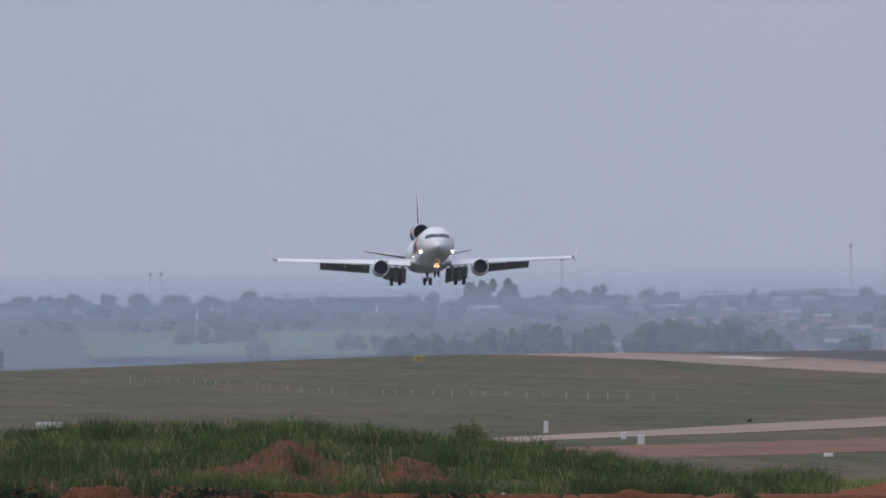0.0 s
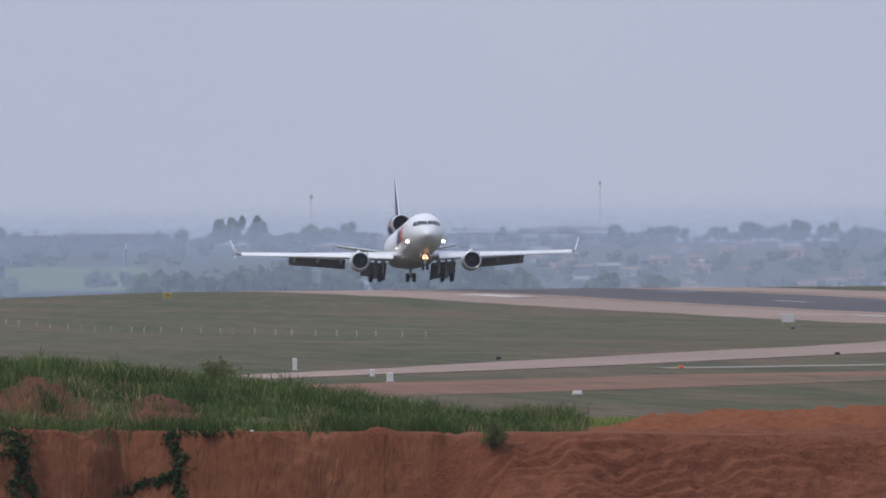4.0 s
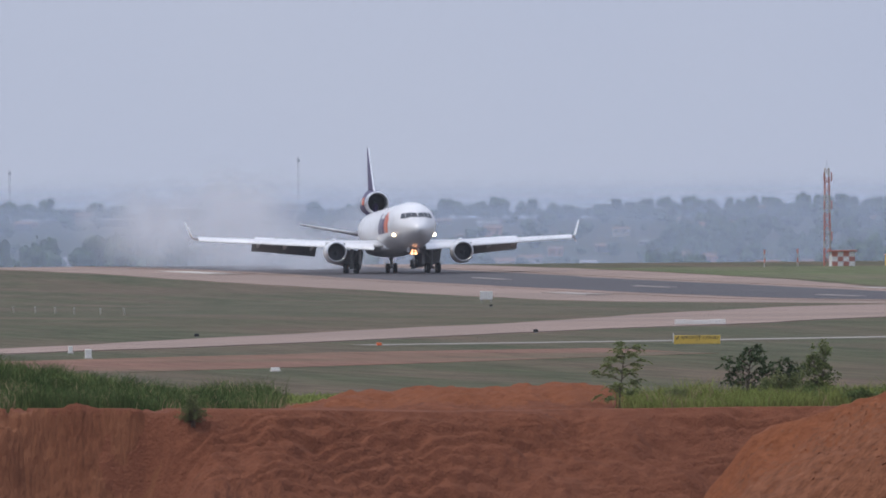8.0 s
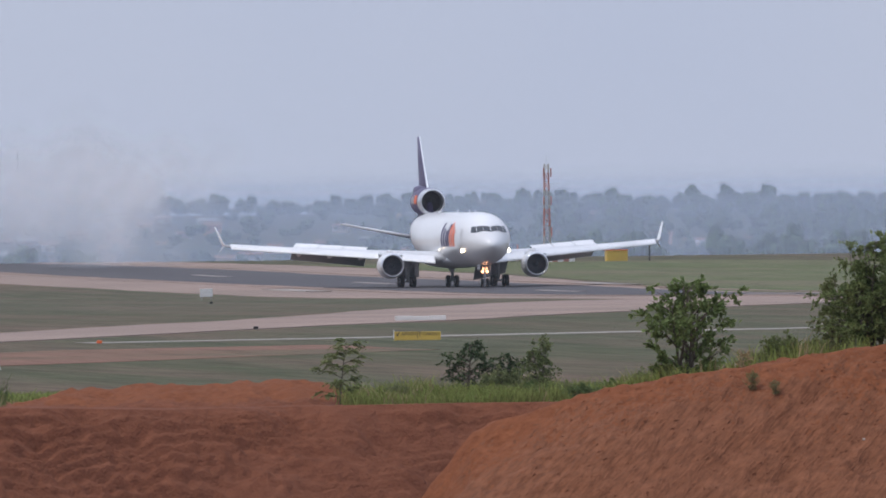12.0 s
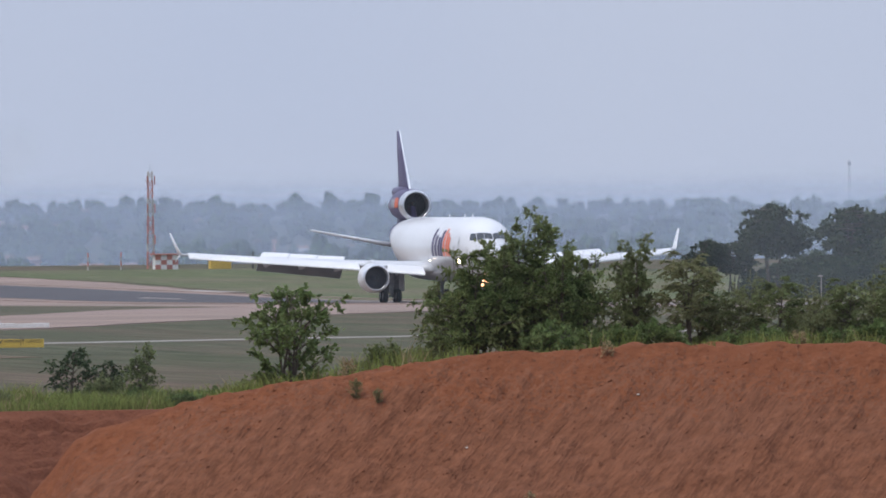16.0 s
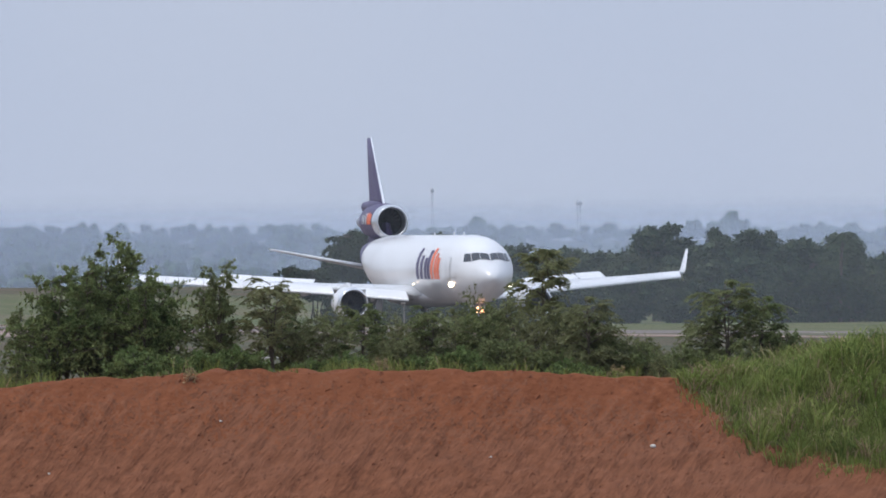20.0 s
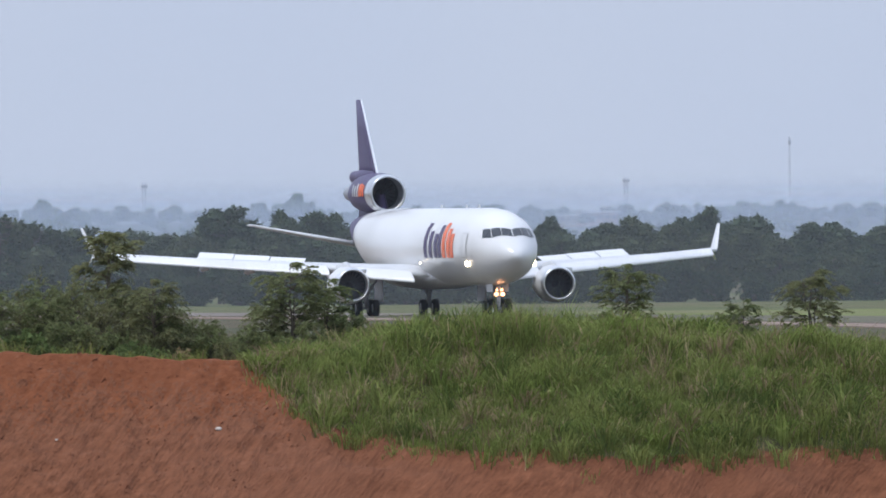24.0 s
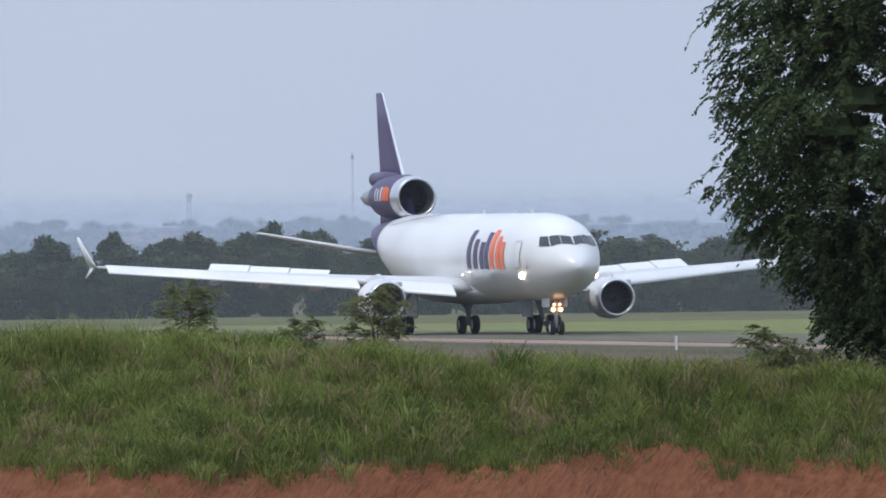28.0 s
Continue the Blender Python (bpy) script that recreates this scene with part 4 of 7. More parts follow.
    for dx in (-0.32, 0.32):
        tyre("wheel", ng, (dx, ny, 0.51), 0.51, 0.34)
        bm = bmesh.new()
        bmesh.ops.create_uvsphere(bm, u_segments=12, v_segments=8, radius=0.16, matrix=pose(dx * 0.8, ny - 0.2, 1.78) @ Matrix.Diagonal((1, 0.5, 1, 1)))
        part("taxi_light", bm, LAMP_NOSE, ng, "lit amber taxi light", smooth=True)
        bm = bmesh.new()
        bmesh.ops.create_uvsphere(bm, u_segments=10, v_segments=6, radius=0.10, matrix=pose(dx * 0.6, ny - 0.2, 2.12) @ Matrix.Diagonal((1, 0.5, 1, 1)))
        part("turnoff_light", bm, LAMP_NOSE, ng, "small lit amber turnoff light", smooth=True)
        bm = bmesh.new()
        s = 1 if dx > 0 else -1
        box(bm, s * 0.62 - 0.025, s * 0.62 + 0.025, ny - 0.6, ny + 1.5, 1.95, 2.7, 0.01)
        part("gear_door", bm, WHITE, ng, "white nose gear door")
    # spoilers, hinged on the wing's top
    spoilers = []
    for s in (1, -1):
        for b0, b1 in ((9.8, 12.41), (12.39, 15.01), (14.99, 17.6)):
            b = (b0 + b1) / 2
            le, c, z = wing_at(b)
            bm = bmesh.new()
            w = (b1 - b0) / 2 / math.cos(math.atan(0.42))
            box(bm, -w, w, 0, 1.2, -0.02, 0.03, 0.01)
            sp = part("spoiler", bm, WHITE, ac, "white raised spoiler panel")
            hinge = [wing_at(q)[0] + wing_at(q)[1] * 0.66 for q in (b0, b1)]
            spoilers.append((sp, s * b, sum(hinge) / 2, z + 0.17, s * 3.0, s * math.degrees(math.atan2(hinge[1] - hinge[0], b1 - b0))))
    return ac, spoilers, flaps


airliner, spoilers, flaps = build_airliner()


# ---- plants ----
def tube(pts, radii, sides=5):
    """Verts and quads of a tapering tube along pts."""
    pts = np.asarray(pts, float)
    d = np.gradient(pts, axis=0)
    d /= np.linalg.norm(d, axis=1)[:, None] + 1e-9
    a = np.cross(d, [0.31, 0.17, 0.94])
    a /= np.linalg.norm(a, axis=1)[:, None] + 1e-9
    b = np.cross(d, a)
    t = np.linspace(0, 2 * np.pi, sides, endpoint=False)
    r = np.asarray(radii)[:, None, None]
    v = pts[:, None, :] + r * (np.cos(t)[None, :, None] * a[:, None, :] + np.sin(t)[None, :, None] * b[:, None, :])
    k = len(pts)
    q = [(i * sides + j, i * sides + (j + 1) % sides, (i + 1) * sides + (j + 1) % sides, (i + 1) * sides + j) for i in range(k - 1) for j in range(sides)]
    return v.reshape(-1, 3), np.array(q)


def join(chunks):
    off, vs, qs = 0, [], []
    for v, q in chunks:
        vs.append(v)
        qs.append(q + off)
        off += len(v)
    return np.vstack(vs), np.vstack(qs)


def unit(v):
    return v / (np.linalg.norm(v, axis=-1, keepdims=True) + 1e-9)


def leaves(rs, base, way, size, width, droop=0.2, spread=0.9):
    """One four-cornered leaf at each base, growing roughly along way."""
    n = len(base)
    d = unit(way + spread * rs.normal(size=(n, 3)) * 0.7 + np.array([0, 0, -droop]))
    s = unit(np.cross(d, rs.normal(size=(n, 3))))
    L = size * rs.uniform(0.6, 1.25, (n, 1))
    W = width * rs.uniform(0.7, 1.2, (n, 1))
    v = np.stack([base, base + d * L * 0.45 + s * W * 0.5, base + d * L, base + d * L * 0.45 - s * W * 0.5], 1).reshape(-1, 3)
    return v, np.arange(4 * n).reshape(n, 4)


def round_quads(k=4):
    """Unit ball of six square patches: verts and quads."""
    g = np.tan(np.linspace(-0.25 * np.pi, 0.25 * np.pi, k + 1))
    u, v = [a.ravel() for a in np.meshgrid(g, g)]
    o = np.ones_like(u)
    vs = np.vstack([np.stack(f, 1) for f in ((u, v, o), (v, u, -o), (o, u, v), (-o, v, u), (v, o, u), (u, -o, v))])
    i = np.arange(k * (k + 1)).reshape(k, k + 1)[:, :-1].ravel()
    q = np.stack([i, i + 1, i + k + 2, i + k + 1], 1)
    return unit(vs), np.vstack([q + j * (k + 1) ** 2 for j in range(6)])


def grow(seed, height, radius, stems=3, limbs=9, twigs=8, per_twig=9, leaf=0.16, width=0.075, droop=0.2, bare=0.2, lift=0.5, shoots=0, crown=None, thick=0.05, twig_len=0.3):
    """A woody plant: stems, limbs and twigs as tapering wood, and leaves along the twigs. crown: reach of the limbs by share of height."""
    rs = np.random.RandomState(seed)
    crown = crown or ([0, 0.3, 0.6, 0.85, 1.0], [0.6, 1.0, 0.9, 0.55, 0.15])
    wood, tb, td = [], [], []
    for s in range(stems + shoots):
        a = rs.uniform(0, 2 * np.pi)
        tall = height * (rs.uniform(0.8, 1.0) if s < stems else rs.uniform(1.05, 1.38))
        lean = radius * (0.35 if stems > 1 else 0.08) * rs.uniform(0.3, 1.0)
        u = np.linspace(0, 1, 7)
        base = np.array([rs.normal() * 0.12 * radius, rs.normal() * 0.12 * radius, -0.15]) * (1 if stems > 1 else 0.2) + np.array([0, 0, -0.1])
        p = base + np.stack([np.cos(a) * lean * u ** 1.3, np.sin(a) * lean * u ** 1.3, tall * u], 1) + rs.normal(size=(7, 3)) * 0.03 * radius * u[:, None]
        wood.append(tube(p, thick * (1 - 0.85 * u) * (1 if s < stems else 0.5)))
        for k in range(limbs if s < stems else max(6, limbs // 2)):
            h = bare + (1 - bare) * (k + rs.uniform(0.1, 0.9)) / (limbs if s < stems else max(6, limbs // 2))
            h = min(h, 0.98)
            q = np.array([np.interp(h, u, p[:, c]) for c in range(3)])
            reach = radius * np.interp(h, *crown) * rs.uniform(0.65, 1.1) * (1 if s < stems else 0.3)
            b = rs.uniform(0, 2 * np.pi) if stems > 1 else k * 2.4 + rs.normal() * 0.3
            w = np.linspace(0, 1, 5)
            e = q + np.stack([np.cos(b) * reach * w, np.sin(b) * reach * w, reach * lift * w - 0.25 * reach * w ** 2], 1)
            wood.append(tube(e, thick * 0.42 * (1 - 0.85 * w), 4))
            for j in range(twigs):
                g = rs.uniform(0.25, 1.0)
                o = np.array([np.interp(g, w, e[:, c]) for c in range(3)])
                dirn = unit(np.array([np.cos(b), np.sin(b), 0.25]) + rs.normal(size=3) * 0.75)
                ln = twig_len * radius * rs.uniform(0.5, 1.2)
                f = rs.uniform(0.05, 1.0, per_twig)
                tb.append(o + dirn * (ln * f)[:, None] + np.array([0, 0, -droop * ln]) * (f ** 2)[:, None])
                td.append(np.repeat(dirn[None], per_twig, 0))
    lv = leaves(rs, np.vstack(tb), np.vstack(td), leaf, width, droop)
    return join(wood), lv


def grow_feather(seed, height, radius, stems=2, limbs=12, bare=0.25, lift=0.5, thick=0.04, frond=0.55, leaf=0.13, fronds=6):
    """A young tree of open habit: rising limbs set with drooping pinnate fronds, crowded in tufts."""
    rs = np.random.RandomState(seed)
    wood, tb, td = [], [], []
    for s in range(stems):
        a = rs.uniform(0, 2 * np.pi)
        u = np.linspace(0, 1, 7)
        lean = radius * 0.4 * rs.uniform(0.2, 1.0)
        p = np.stack([np.cos(a) * lean * u ** 1.2, np.sin(a) * lean * u ** 1.2, height * rs.uniform(0.8, 1.0) * u - 0.15], 1) + rs.normal(size=(7, 3)) * 0.03 * radius * u[:, None]
        wood.append(tube(p, thick * (1 - 0.85 * u)))
        for k in range(limbs):
            h = min(bare + (1 - bare) * (k + rs.uniform(0.2, 1.0)) / limbs, 0.99)
            q = np.array([np.interp(h, u, p[:, c]) for c in range(3)])
            reach = radius * np.interp(h, [0, 0.3, 0.6, 0.85, 1.0], [0.6, 0.9, 1.0, 0.75, 0.3]) * rs.uniform(0.5, 1.1)
            b = k * 2.4 + rs.normal() * 0.4
            w = np.linspace(0, 1, 5)
            e = q + np.stack([np.cos(b) * reach * w, np.sin(b) * reach * w, reach * lift * w], 1)
            wood.append(tube(e, thick * 0.4 * (1 - 0.85 * w), 4))
            for j in range(fronds):
                g = rs.uniform(0.3, 1.0)
                o = np.array([np.interp(g, w, e[:, c]) for c in range(3)])
                c = b + rs.normal() * 0.9
                dirn = unit(np.array([np.cos(c), np.sin(c), rs.uniform(-0.1, 0.7)]))
                ln, m = frond * rs.uniform(0.6, 1.15), 11
                f = np.linspace(0.1, 1.0, m)
                mid = o + dirn * (ln * f)[:, None] + np.array([0, 0, -0.45 * ln]) * (f ** 2)[:, None]
                side = unit(np.cross(dirn, [0, 0, 1.0]))
                for sg in (1, -1):
                    tb.append(mid)
                    td.append(np.tile(dirn * 0.7 + sg * side - np.array([0, 0, 0.2]), (m, 1)))
    return join(wood), leaves(rs, np.vstack(tb), np.vstack(td), leaf, leaf * 0.42, 0.15, 0.3)


def plant(name, label, category, seed, mat, group="", habit=grow, **kw):
    (wv, wq), (lv, lq) = habit(seed, **kw)
    ob = thing(name, label, category, group)
    piece("trunk", fill("trunk", wv, wq, BARK, smooth=True), ob, "thin grey-brown woody stems")
    piece("crown", fill("crown", lv, lq, mat), ob, "many small green leaves")
    return ob


def set_down(ob, x, y, s=1.0, turn=0.0, sink=0.0):
    z = ground_at(x, y) - sink
    ob.scale = (s, s, s)
    ob.matrix_basis = pose(x, y, z, 0, 0, turn) @ Matrix.Diagonal((s, s, s, 1))


def scatter_plants():
    """Bushes along the bank: bearing, distance, size factor, and which kind."""
    kinds = {}

    def proto(key):
        if key == "round":
            return plant("bush", "dense dark green bush growing on the red bank", "bush", 11, LEAF, height=3.0, radius=1.9, stems=6, limbs=10, twigs=8, per_twig=13, leaf=0.135, width=0.07, shoots=8, bare=0.20, thick=0.06, twig_len=0.24)
        if key == "tall":
            return plant("bush", "tall leafy bush with upright shoots", "bush", 12, LEAF, height=3.0, radius=1.25, stems=4, limbs=10, twigs=7, per_twig=11, leaf=0.13, width=0.065, shoots=8, bare=0.15, thick=0.05, twig_len=0.26)
        if key == "light":
            return plant("bush", "low bright green bush", "bush", 13, LEAF_LIGHT, height=1.2, radius=1.0, stems=6, limbs=8, twigs=8, per_twig=9, leaf=0.14, width=0.075, bare=0.05, thick=0.03)
        if key == "sapling":
            return plant("sapling", "slender young tree with feathery drooping leaves", "tree", 14, LEAF, habit=grow_feather, height=2.2, radius=0.75, stems=1, limbs=16, bare=0.16, lift=0.45, thick=0.035, frond=0.36, leaf=0.10, fronds=10)
        if key == "leafy":
            return plant("sapling", "bushy young tree with bright green leaves", "tree", 15, LEAF_LIGHT, height=2.2, radius=1.05, stems=5, limbs=9, twigs=7, per_twig=11, leaf=0.13, width=0.07, bare=0.06, lift=0.9, thick=0.045, shoots=0, twig_len=0.26, crown=([0, 0.3, 0.6, 0.85, 1.0], [0.75, 0.9, 1.0, 0.65, 0.25]))
        if key == "little":
            return plant("sapling", "small dark spreading young tree on a short trunk", "tree", 21, LEAF_SHADE, height=2.1, radius=1.0, stems=2, limbs=11, twigs=7, per_twig=12, leaf=0.12, width=0.06, bare=0.32, lift=0.7, thick=0.05, twig_len=0.30)
        if key == "feather":
            return plant("sapling", "young tree with spreading feathery branches", "tree", 16, LEAF_OLIVE, habit=grow_feather, height=3.4, radius=1.25, stems=3, limbs=12, bare=0.25, lift=0.55, thick=0.05, frond=0.6, leaf=0.15)
        if key == "open":
            return plant("sapling", "tall thin young tree with an open feathery crown", "tree", 19, LEAF_OLIVE, habit=grow_feather, height=5.4, radius=1.05, stems=2, limbs=11, bare=0.45, lift=0.5, thick=0.05, frond=0.6, leaf=0.17, fronds=9)
        if key == "scrub":
            return plant("bush", "straggling olive scrub of upright leafy stems", "bush", 20, SCRUB, height=2.5, radius=1.1, stems=7, limbs=7, twigs=5, per_twig=7, leaf=0.16, width=0.055, droop=0.0, bare=0.05, lift=1.3, thick=0.025, shoots=5)
        if key == "dry":
            return plant("bush", "thin brownish half-dry shrub", "bush", 17, STRAW, height=1.0, radius=0.35, stems=3, limbs=6, twigs=4, per_twig=5, leaf=0.12, width=0.04, bare=0.25, thick=0.015)
        return plant("bush", "mixed olive green undergrowth bush", "bush", 18, LEAF_OLIVE, height=1.7, radius=1.2, stems=7, limbs=8, twigs=8, per_twig=9, leaf=0.15, width=0.07, bare=0.05, thick=0.03)

    first = {}
    spots = [
        # behind the spoil bank's crest
        ("leafy", 9.33, 595.75, 1.62), ("mixed", 9.27, 595, 0.5), ("light", 9.40, 595, 0.55), ("mixed", 9.66, 596.5, 0.84), ("mixed", 9.75, 598, 0.67), ("round", 9.92, 598, 1.06), ("tall", 9.83, 600.25, 0.85), ("round", 10.05, 599.5, 1.12), ("tall", 10.09, 600, 1.46), ("tall", 10.18, 598, 1.05),
        ("round", 10.26, 600.25, 0.95), ("light", 10.19, 593.5, 1.06), ("light", 10.36, 594.25, 0.78), ("tall", 10.42, 598, 1.08), ("light", 10.52, 595.75, 0.90), ("feather", 10.61, 597, 0.98), ("tall", 10.65, 599.5, 0.84), ("feather", 10.76, 597, 0.58), ("feather", 10.89, 597, 0.74), ("light", 10.84, 595.5, 0.8), ("tall", 10.95, 601, 0.6),
        ("mixed", 11, 596.5, 0.9), ("feather", 11.11, 597, 0.76), ("light", 11.04, 595.5, 0.7), ("light", 11.18, 595, 1.01), ("feather", 11.28, 598, 0.74), ("mixed", 11.22, 598, 0.8), ("open", 11.46, 600, 1.0), ("mixed", 11.36, 595.75, 1.06), ("mixed", 11.47, 596.5, 0.90), ("feather", 11.62, 597, 0.92), ("mixed", 11.56, 596.5, 0.9), ("light", 11.56, 595, 0.90), ("tall", 11.66, 598, 0.69),
        ("mixed", 11.8, 597.25, 0.95), ("mixed", 11.92, 598, 1.06), ("feather", 12.06, 599, 1.10), ("feather", 11.97, 600, 0.75), ("feather", 12.15, 600, 0.85), ("mixed", 12.08, 598, 0.9), ("mixed", 12.2, 601, 1.01), ("feather", 11.78, 600, 0.5),
        ("scrub", 10.70, 599.5, 0.7), ("scrub", 10.81, 600.5, 0.9), ("scrub", 11.0, 600.5, 0.85), ("scrub", 11.10, 597.5, 0.75), ("scrub", 11.19, 599, 0.8), ("scrub", 11.25, 600.5, 1.1), ("scrub", 11.30, 597.5, 0.8), ("scrub", 11.37, 598.5, 1.05), ("scrub", 11.44, 597.5, 0.85), ("scrub", 11.52, 599.5, 0.95), ("scrub", 11.57, 601, 1.0), ("scrub", 11.63, 597.5, 0.75), ("scrub", 11.75, 597.5, 0.7), ("scrub", 11.70, 599, 0.7), ("scrub", 11.80, 600.5, 0.6), ("scrub", 11.89, 599.5, 0.55), ("scrub", 12.0, 601, 0.5),
        # on and behind the grassy bank
        ("feather", 13.10, 599, 0.90), ("feather", 13.47, 601, 0.62), ("feather", 13.41, 601.5, 0.5), ("mixed", 13.47, 602.5, 0.84), ("feather", 13.7, 601, 0.98), ("mixed", 13.6, 603.25, 0.61), ("mixed", 14.84, 596.5, 0.75), ("feather", 14.93, 598, 0.8), ("mixed", 15.02, 595.5, 1.1),
        # edge of the cut
        ("sapling", 8.24, 703, 1.25), ("mixed", 8.42, 712, 0.45), ("little", 8.64, 712, 1.22), ("mixed", 8.745, 711, 0.85), ("little", 8.79, 713, 0.95), ("tall", 8.87, 711, 0.72), ("light", 8.87, 710, 0.75), ("mixed", 8.42, 707, 0.5), ("mixed", 8.96, 708, 0.50), ("dry", 7.83, 716, 1.00), ("dry", 8.05, 716, 1.25), ("dry", 7.94, 720, 0.70), ("dry", 8.37, 716, 0.60), ("dry", 7, 720, 0.70),
        ("mixed", 6.025, 736, 0.85), ("light", 6.45, 722, 0.60), ("mixed", 6.4, 730, 0.45), ("round", 6.89, 696.5, 0.33), ("dry", 7.42, 693.5, 0.80), ("light", 9.12, 705, 0.80), ("mixed", 9.2, 703, 0.80), ("light", 9.02, 700, 0.70),
        ("dry", 10.95, 594, 0.9), ("light", 11.27, 594, 0.5), ("light", 10.72, 594, 0.5), ("dry", 11.7, 594.5, 1.0), ("scrub", 11.84, 595, 0.45), ("dry", 10.35, 590, 0.70), ("dry", 9.52, 591, 0.90), ("scrub", 9.55, 588.6, 0.24), ("dry", 10.1, 583, 0.60), ("scrub", 9.62, 588.2, 0.18),
    ]
    rs = np.random.RandomState(5)
    for key, az, d, s in spots:
        p = polar(az, d)
        if key not in first:
            first[key] = proto(key)
            tagged(first[key], group="plants on the bank: " + key)
            set_down(first[key], p.x, p.y, s, rs.uniform(0, 360), 0.05)
        else:
            src = first[key]
            c = copy_thing(src, pose(0, 0, 0))
            set_down(c, p.x, p.y, s, rs.uniform(0, 360), 0.05)
    # creepers that hang down the cut wall: bearing, top, drop, half width, slant
    ds = np.arange(694.0, 705.0, 0.3)
    for az, top, drop, wide, slant in ((5.15, 1.25, 1.0, 1.3, 0), (5.19, 0.5, 2.4, 0.5, 0.12), (5.36, 1.2, 1.3, 0.75, 0), (5.39, 0.4, 2.2, 0.3, -0.1), (5.45, 1.35, 0.4, 4.8, 0), (5.875, 1.05, 2.8, 0.30, 0.05), (5.79, -0.62, 0.40, 1.15, -0.30), (4.92, 0.5, 0.6, 0.6, 0), (5.03, -0.9, 0.9, 0.3, 0.1), (4.6, 1.2, 1.4, 1.5, 0), (6.0, 0.95, 0.22, 1.6, 0), (5.42, -0.9, 0.9, 0.2, 0)):
        n = int(900 * (0.3 + wide) * (0.3 + drop))
        u = rs.normal(size=n) * wide * 0.5
        h = rs.uniform(0, 1, n) ** 1.2 * drop
        z = top - h + (u - wide) * -slant * (abs(slant) > 0.2)
        a = az + (u + 0.12 * np.sin(h * 4 + az * 9) + slant * h * (abs(slant) < 0.2)) / 12.2
        wall = earthworks(np.repeat(a[:, None], len(ds), 1), np.repeat(ds[None], n, 0))
        hit = ds[np.argmax(wall >= z[:, None], 1)] - rs.uniform(0.05, 0.25, n)
        base = np.stack([hit * np.sin(np.radians(a)), hit * np.cos(np.radians(a)), z + rs.normal(size=n) * 0.05], 1)
        ok = wall.max(1) >= z
        v, q = leaves(rs, base[ok], np.tile([0, -0.5, -0.3], (int(ok.sum()), 1)), 0.15, 0.10, 0.3)
        ob = new("creeper", fill("creeper", v, q, LEAF_DARK))
        tagged(ob, "dark green creeper hanging down the cut red wall", "creeper", "creepers on the wall", kind="stuff")


def blades(rs, base, h, w, lean=0.6):
    """Bent grass blades, three triangles each."""
    n = len(base)
    a = rs.uniform(0, 2 * np.pi, n)
    H = (h * rs.uniform(0.55, 1.15, n))[:, None]
    out = np.stack([np.cos(a), np.sin(a), np.zeros(n)], 1) * (lean * rs.uniform(0.2, 1.0, n))[:, None] * H
    b = rs.uniform(-0.6, 0.6, n)
    s = np.stack([np.cos(b), np.sin(b), np.zeros(n)], 1) * (w * rs.uniform(0.7, 1.3, n))[:, None]
    up = np.array([0, 0, 1.0])
    v = np.stack([base - s, base + s, base + out * 0.35 + up * H * 0.6 - s * 0.8, base + out * 0.35 + up * H * 0.6 + s * 0.8, base + out + up * H * 0.95], 1).reshape(-1, 3)
    i = np.arange(n)[:, None] * 5
    f = np.concatenate([i + np.array([[0, 1, 3]]), i + np.array([[0, 3, 2]]), i + np.array([[2, 3, 4]])], 0)
    return v, f


def sow(name, label, seed, tufts, per, az0, az1, d0, d1, keep, h, w, mats, spread=0.22, kind="stuff", light=GRASS_LIGHT):
    rs = np.random.RandomState(seed)
    az, d = rs.uniform(az0, az1, tufts), rs.uniform(d0, d1, tufts)
    z = np.where(d < 800, earthworks(az, d), 0)
    ok = keep(az, d, z, rs)
    az, d, z = az[ok], d[ok], z[ok]
    x, y = d * np.sin(np.radians(az)), d * np.cos(np.radians(az))
    size = 0.60 + 0.40 * rs.rand(len(az)) + 0.6 * rough_noise(x, y, 1.9, seed)
    size = np.clip(size * (1 + 0.6 * rough_noise(x, y, 0.8, seed + 5)), 0.22, 1.9)
    k = np.repeat(np.arange(len(az)), per)
    off = rs.normal(size=(len(k), 2)) * spread
    base = np.stack([x[k] + off[:, 0], y[k] + off[:, 1], np.zeros(len(k))], 1)
    bd, ba = np.hypot(base[:, 0], base[:, 1]), np.degrees(np.arctan2(base[:, 0], base[:, 1]))
    base[:, 2] = earthworks(ba, bd) - 0.04
    v, f = blades(rs, base, h * size[k], w, 0.85)
    dry = (rough_noise(x, y, 1.3, seed + 1) > 0.42)[k] & (rs.rand(len(k)) < 0.30) | (rs.rand(len(k)) < 0.015)
    pale = (0.5 * rough_noise(x, y, 1.7, seed + 2) + 0.4 * rough_noise(x, y, 0.7, seed + 3) > 0.05)[k] & (rs.rand(len(k)) < 0.75)
    ob = new(name, fill(name, v, f, mats + [light], idx=np.tile(np.where(dry, 1, np.where(pale, 2, 0)), 3)))
    return tagged(ob, label, "grass", kind=kind)


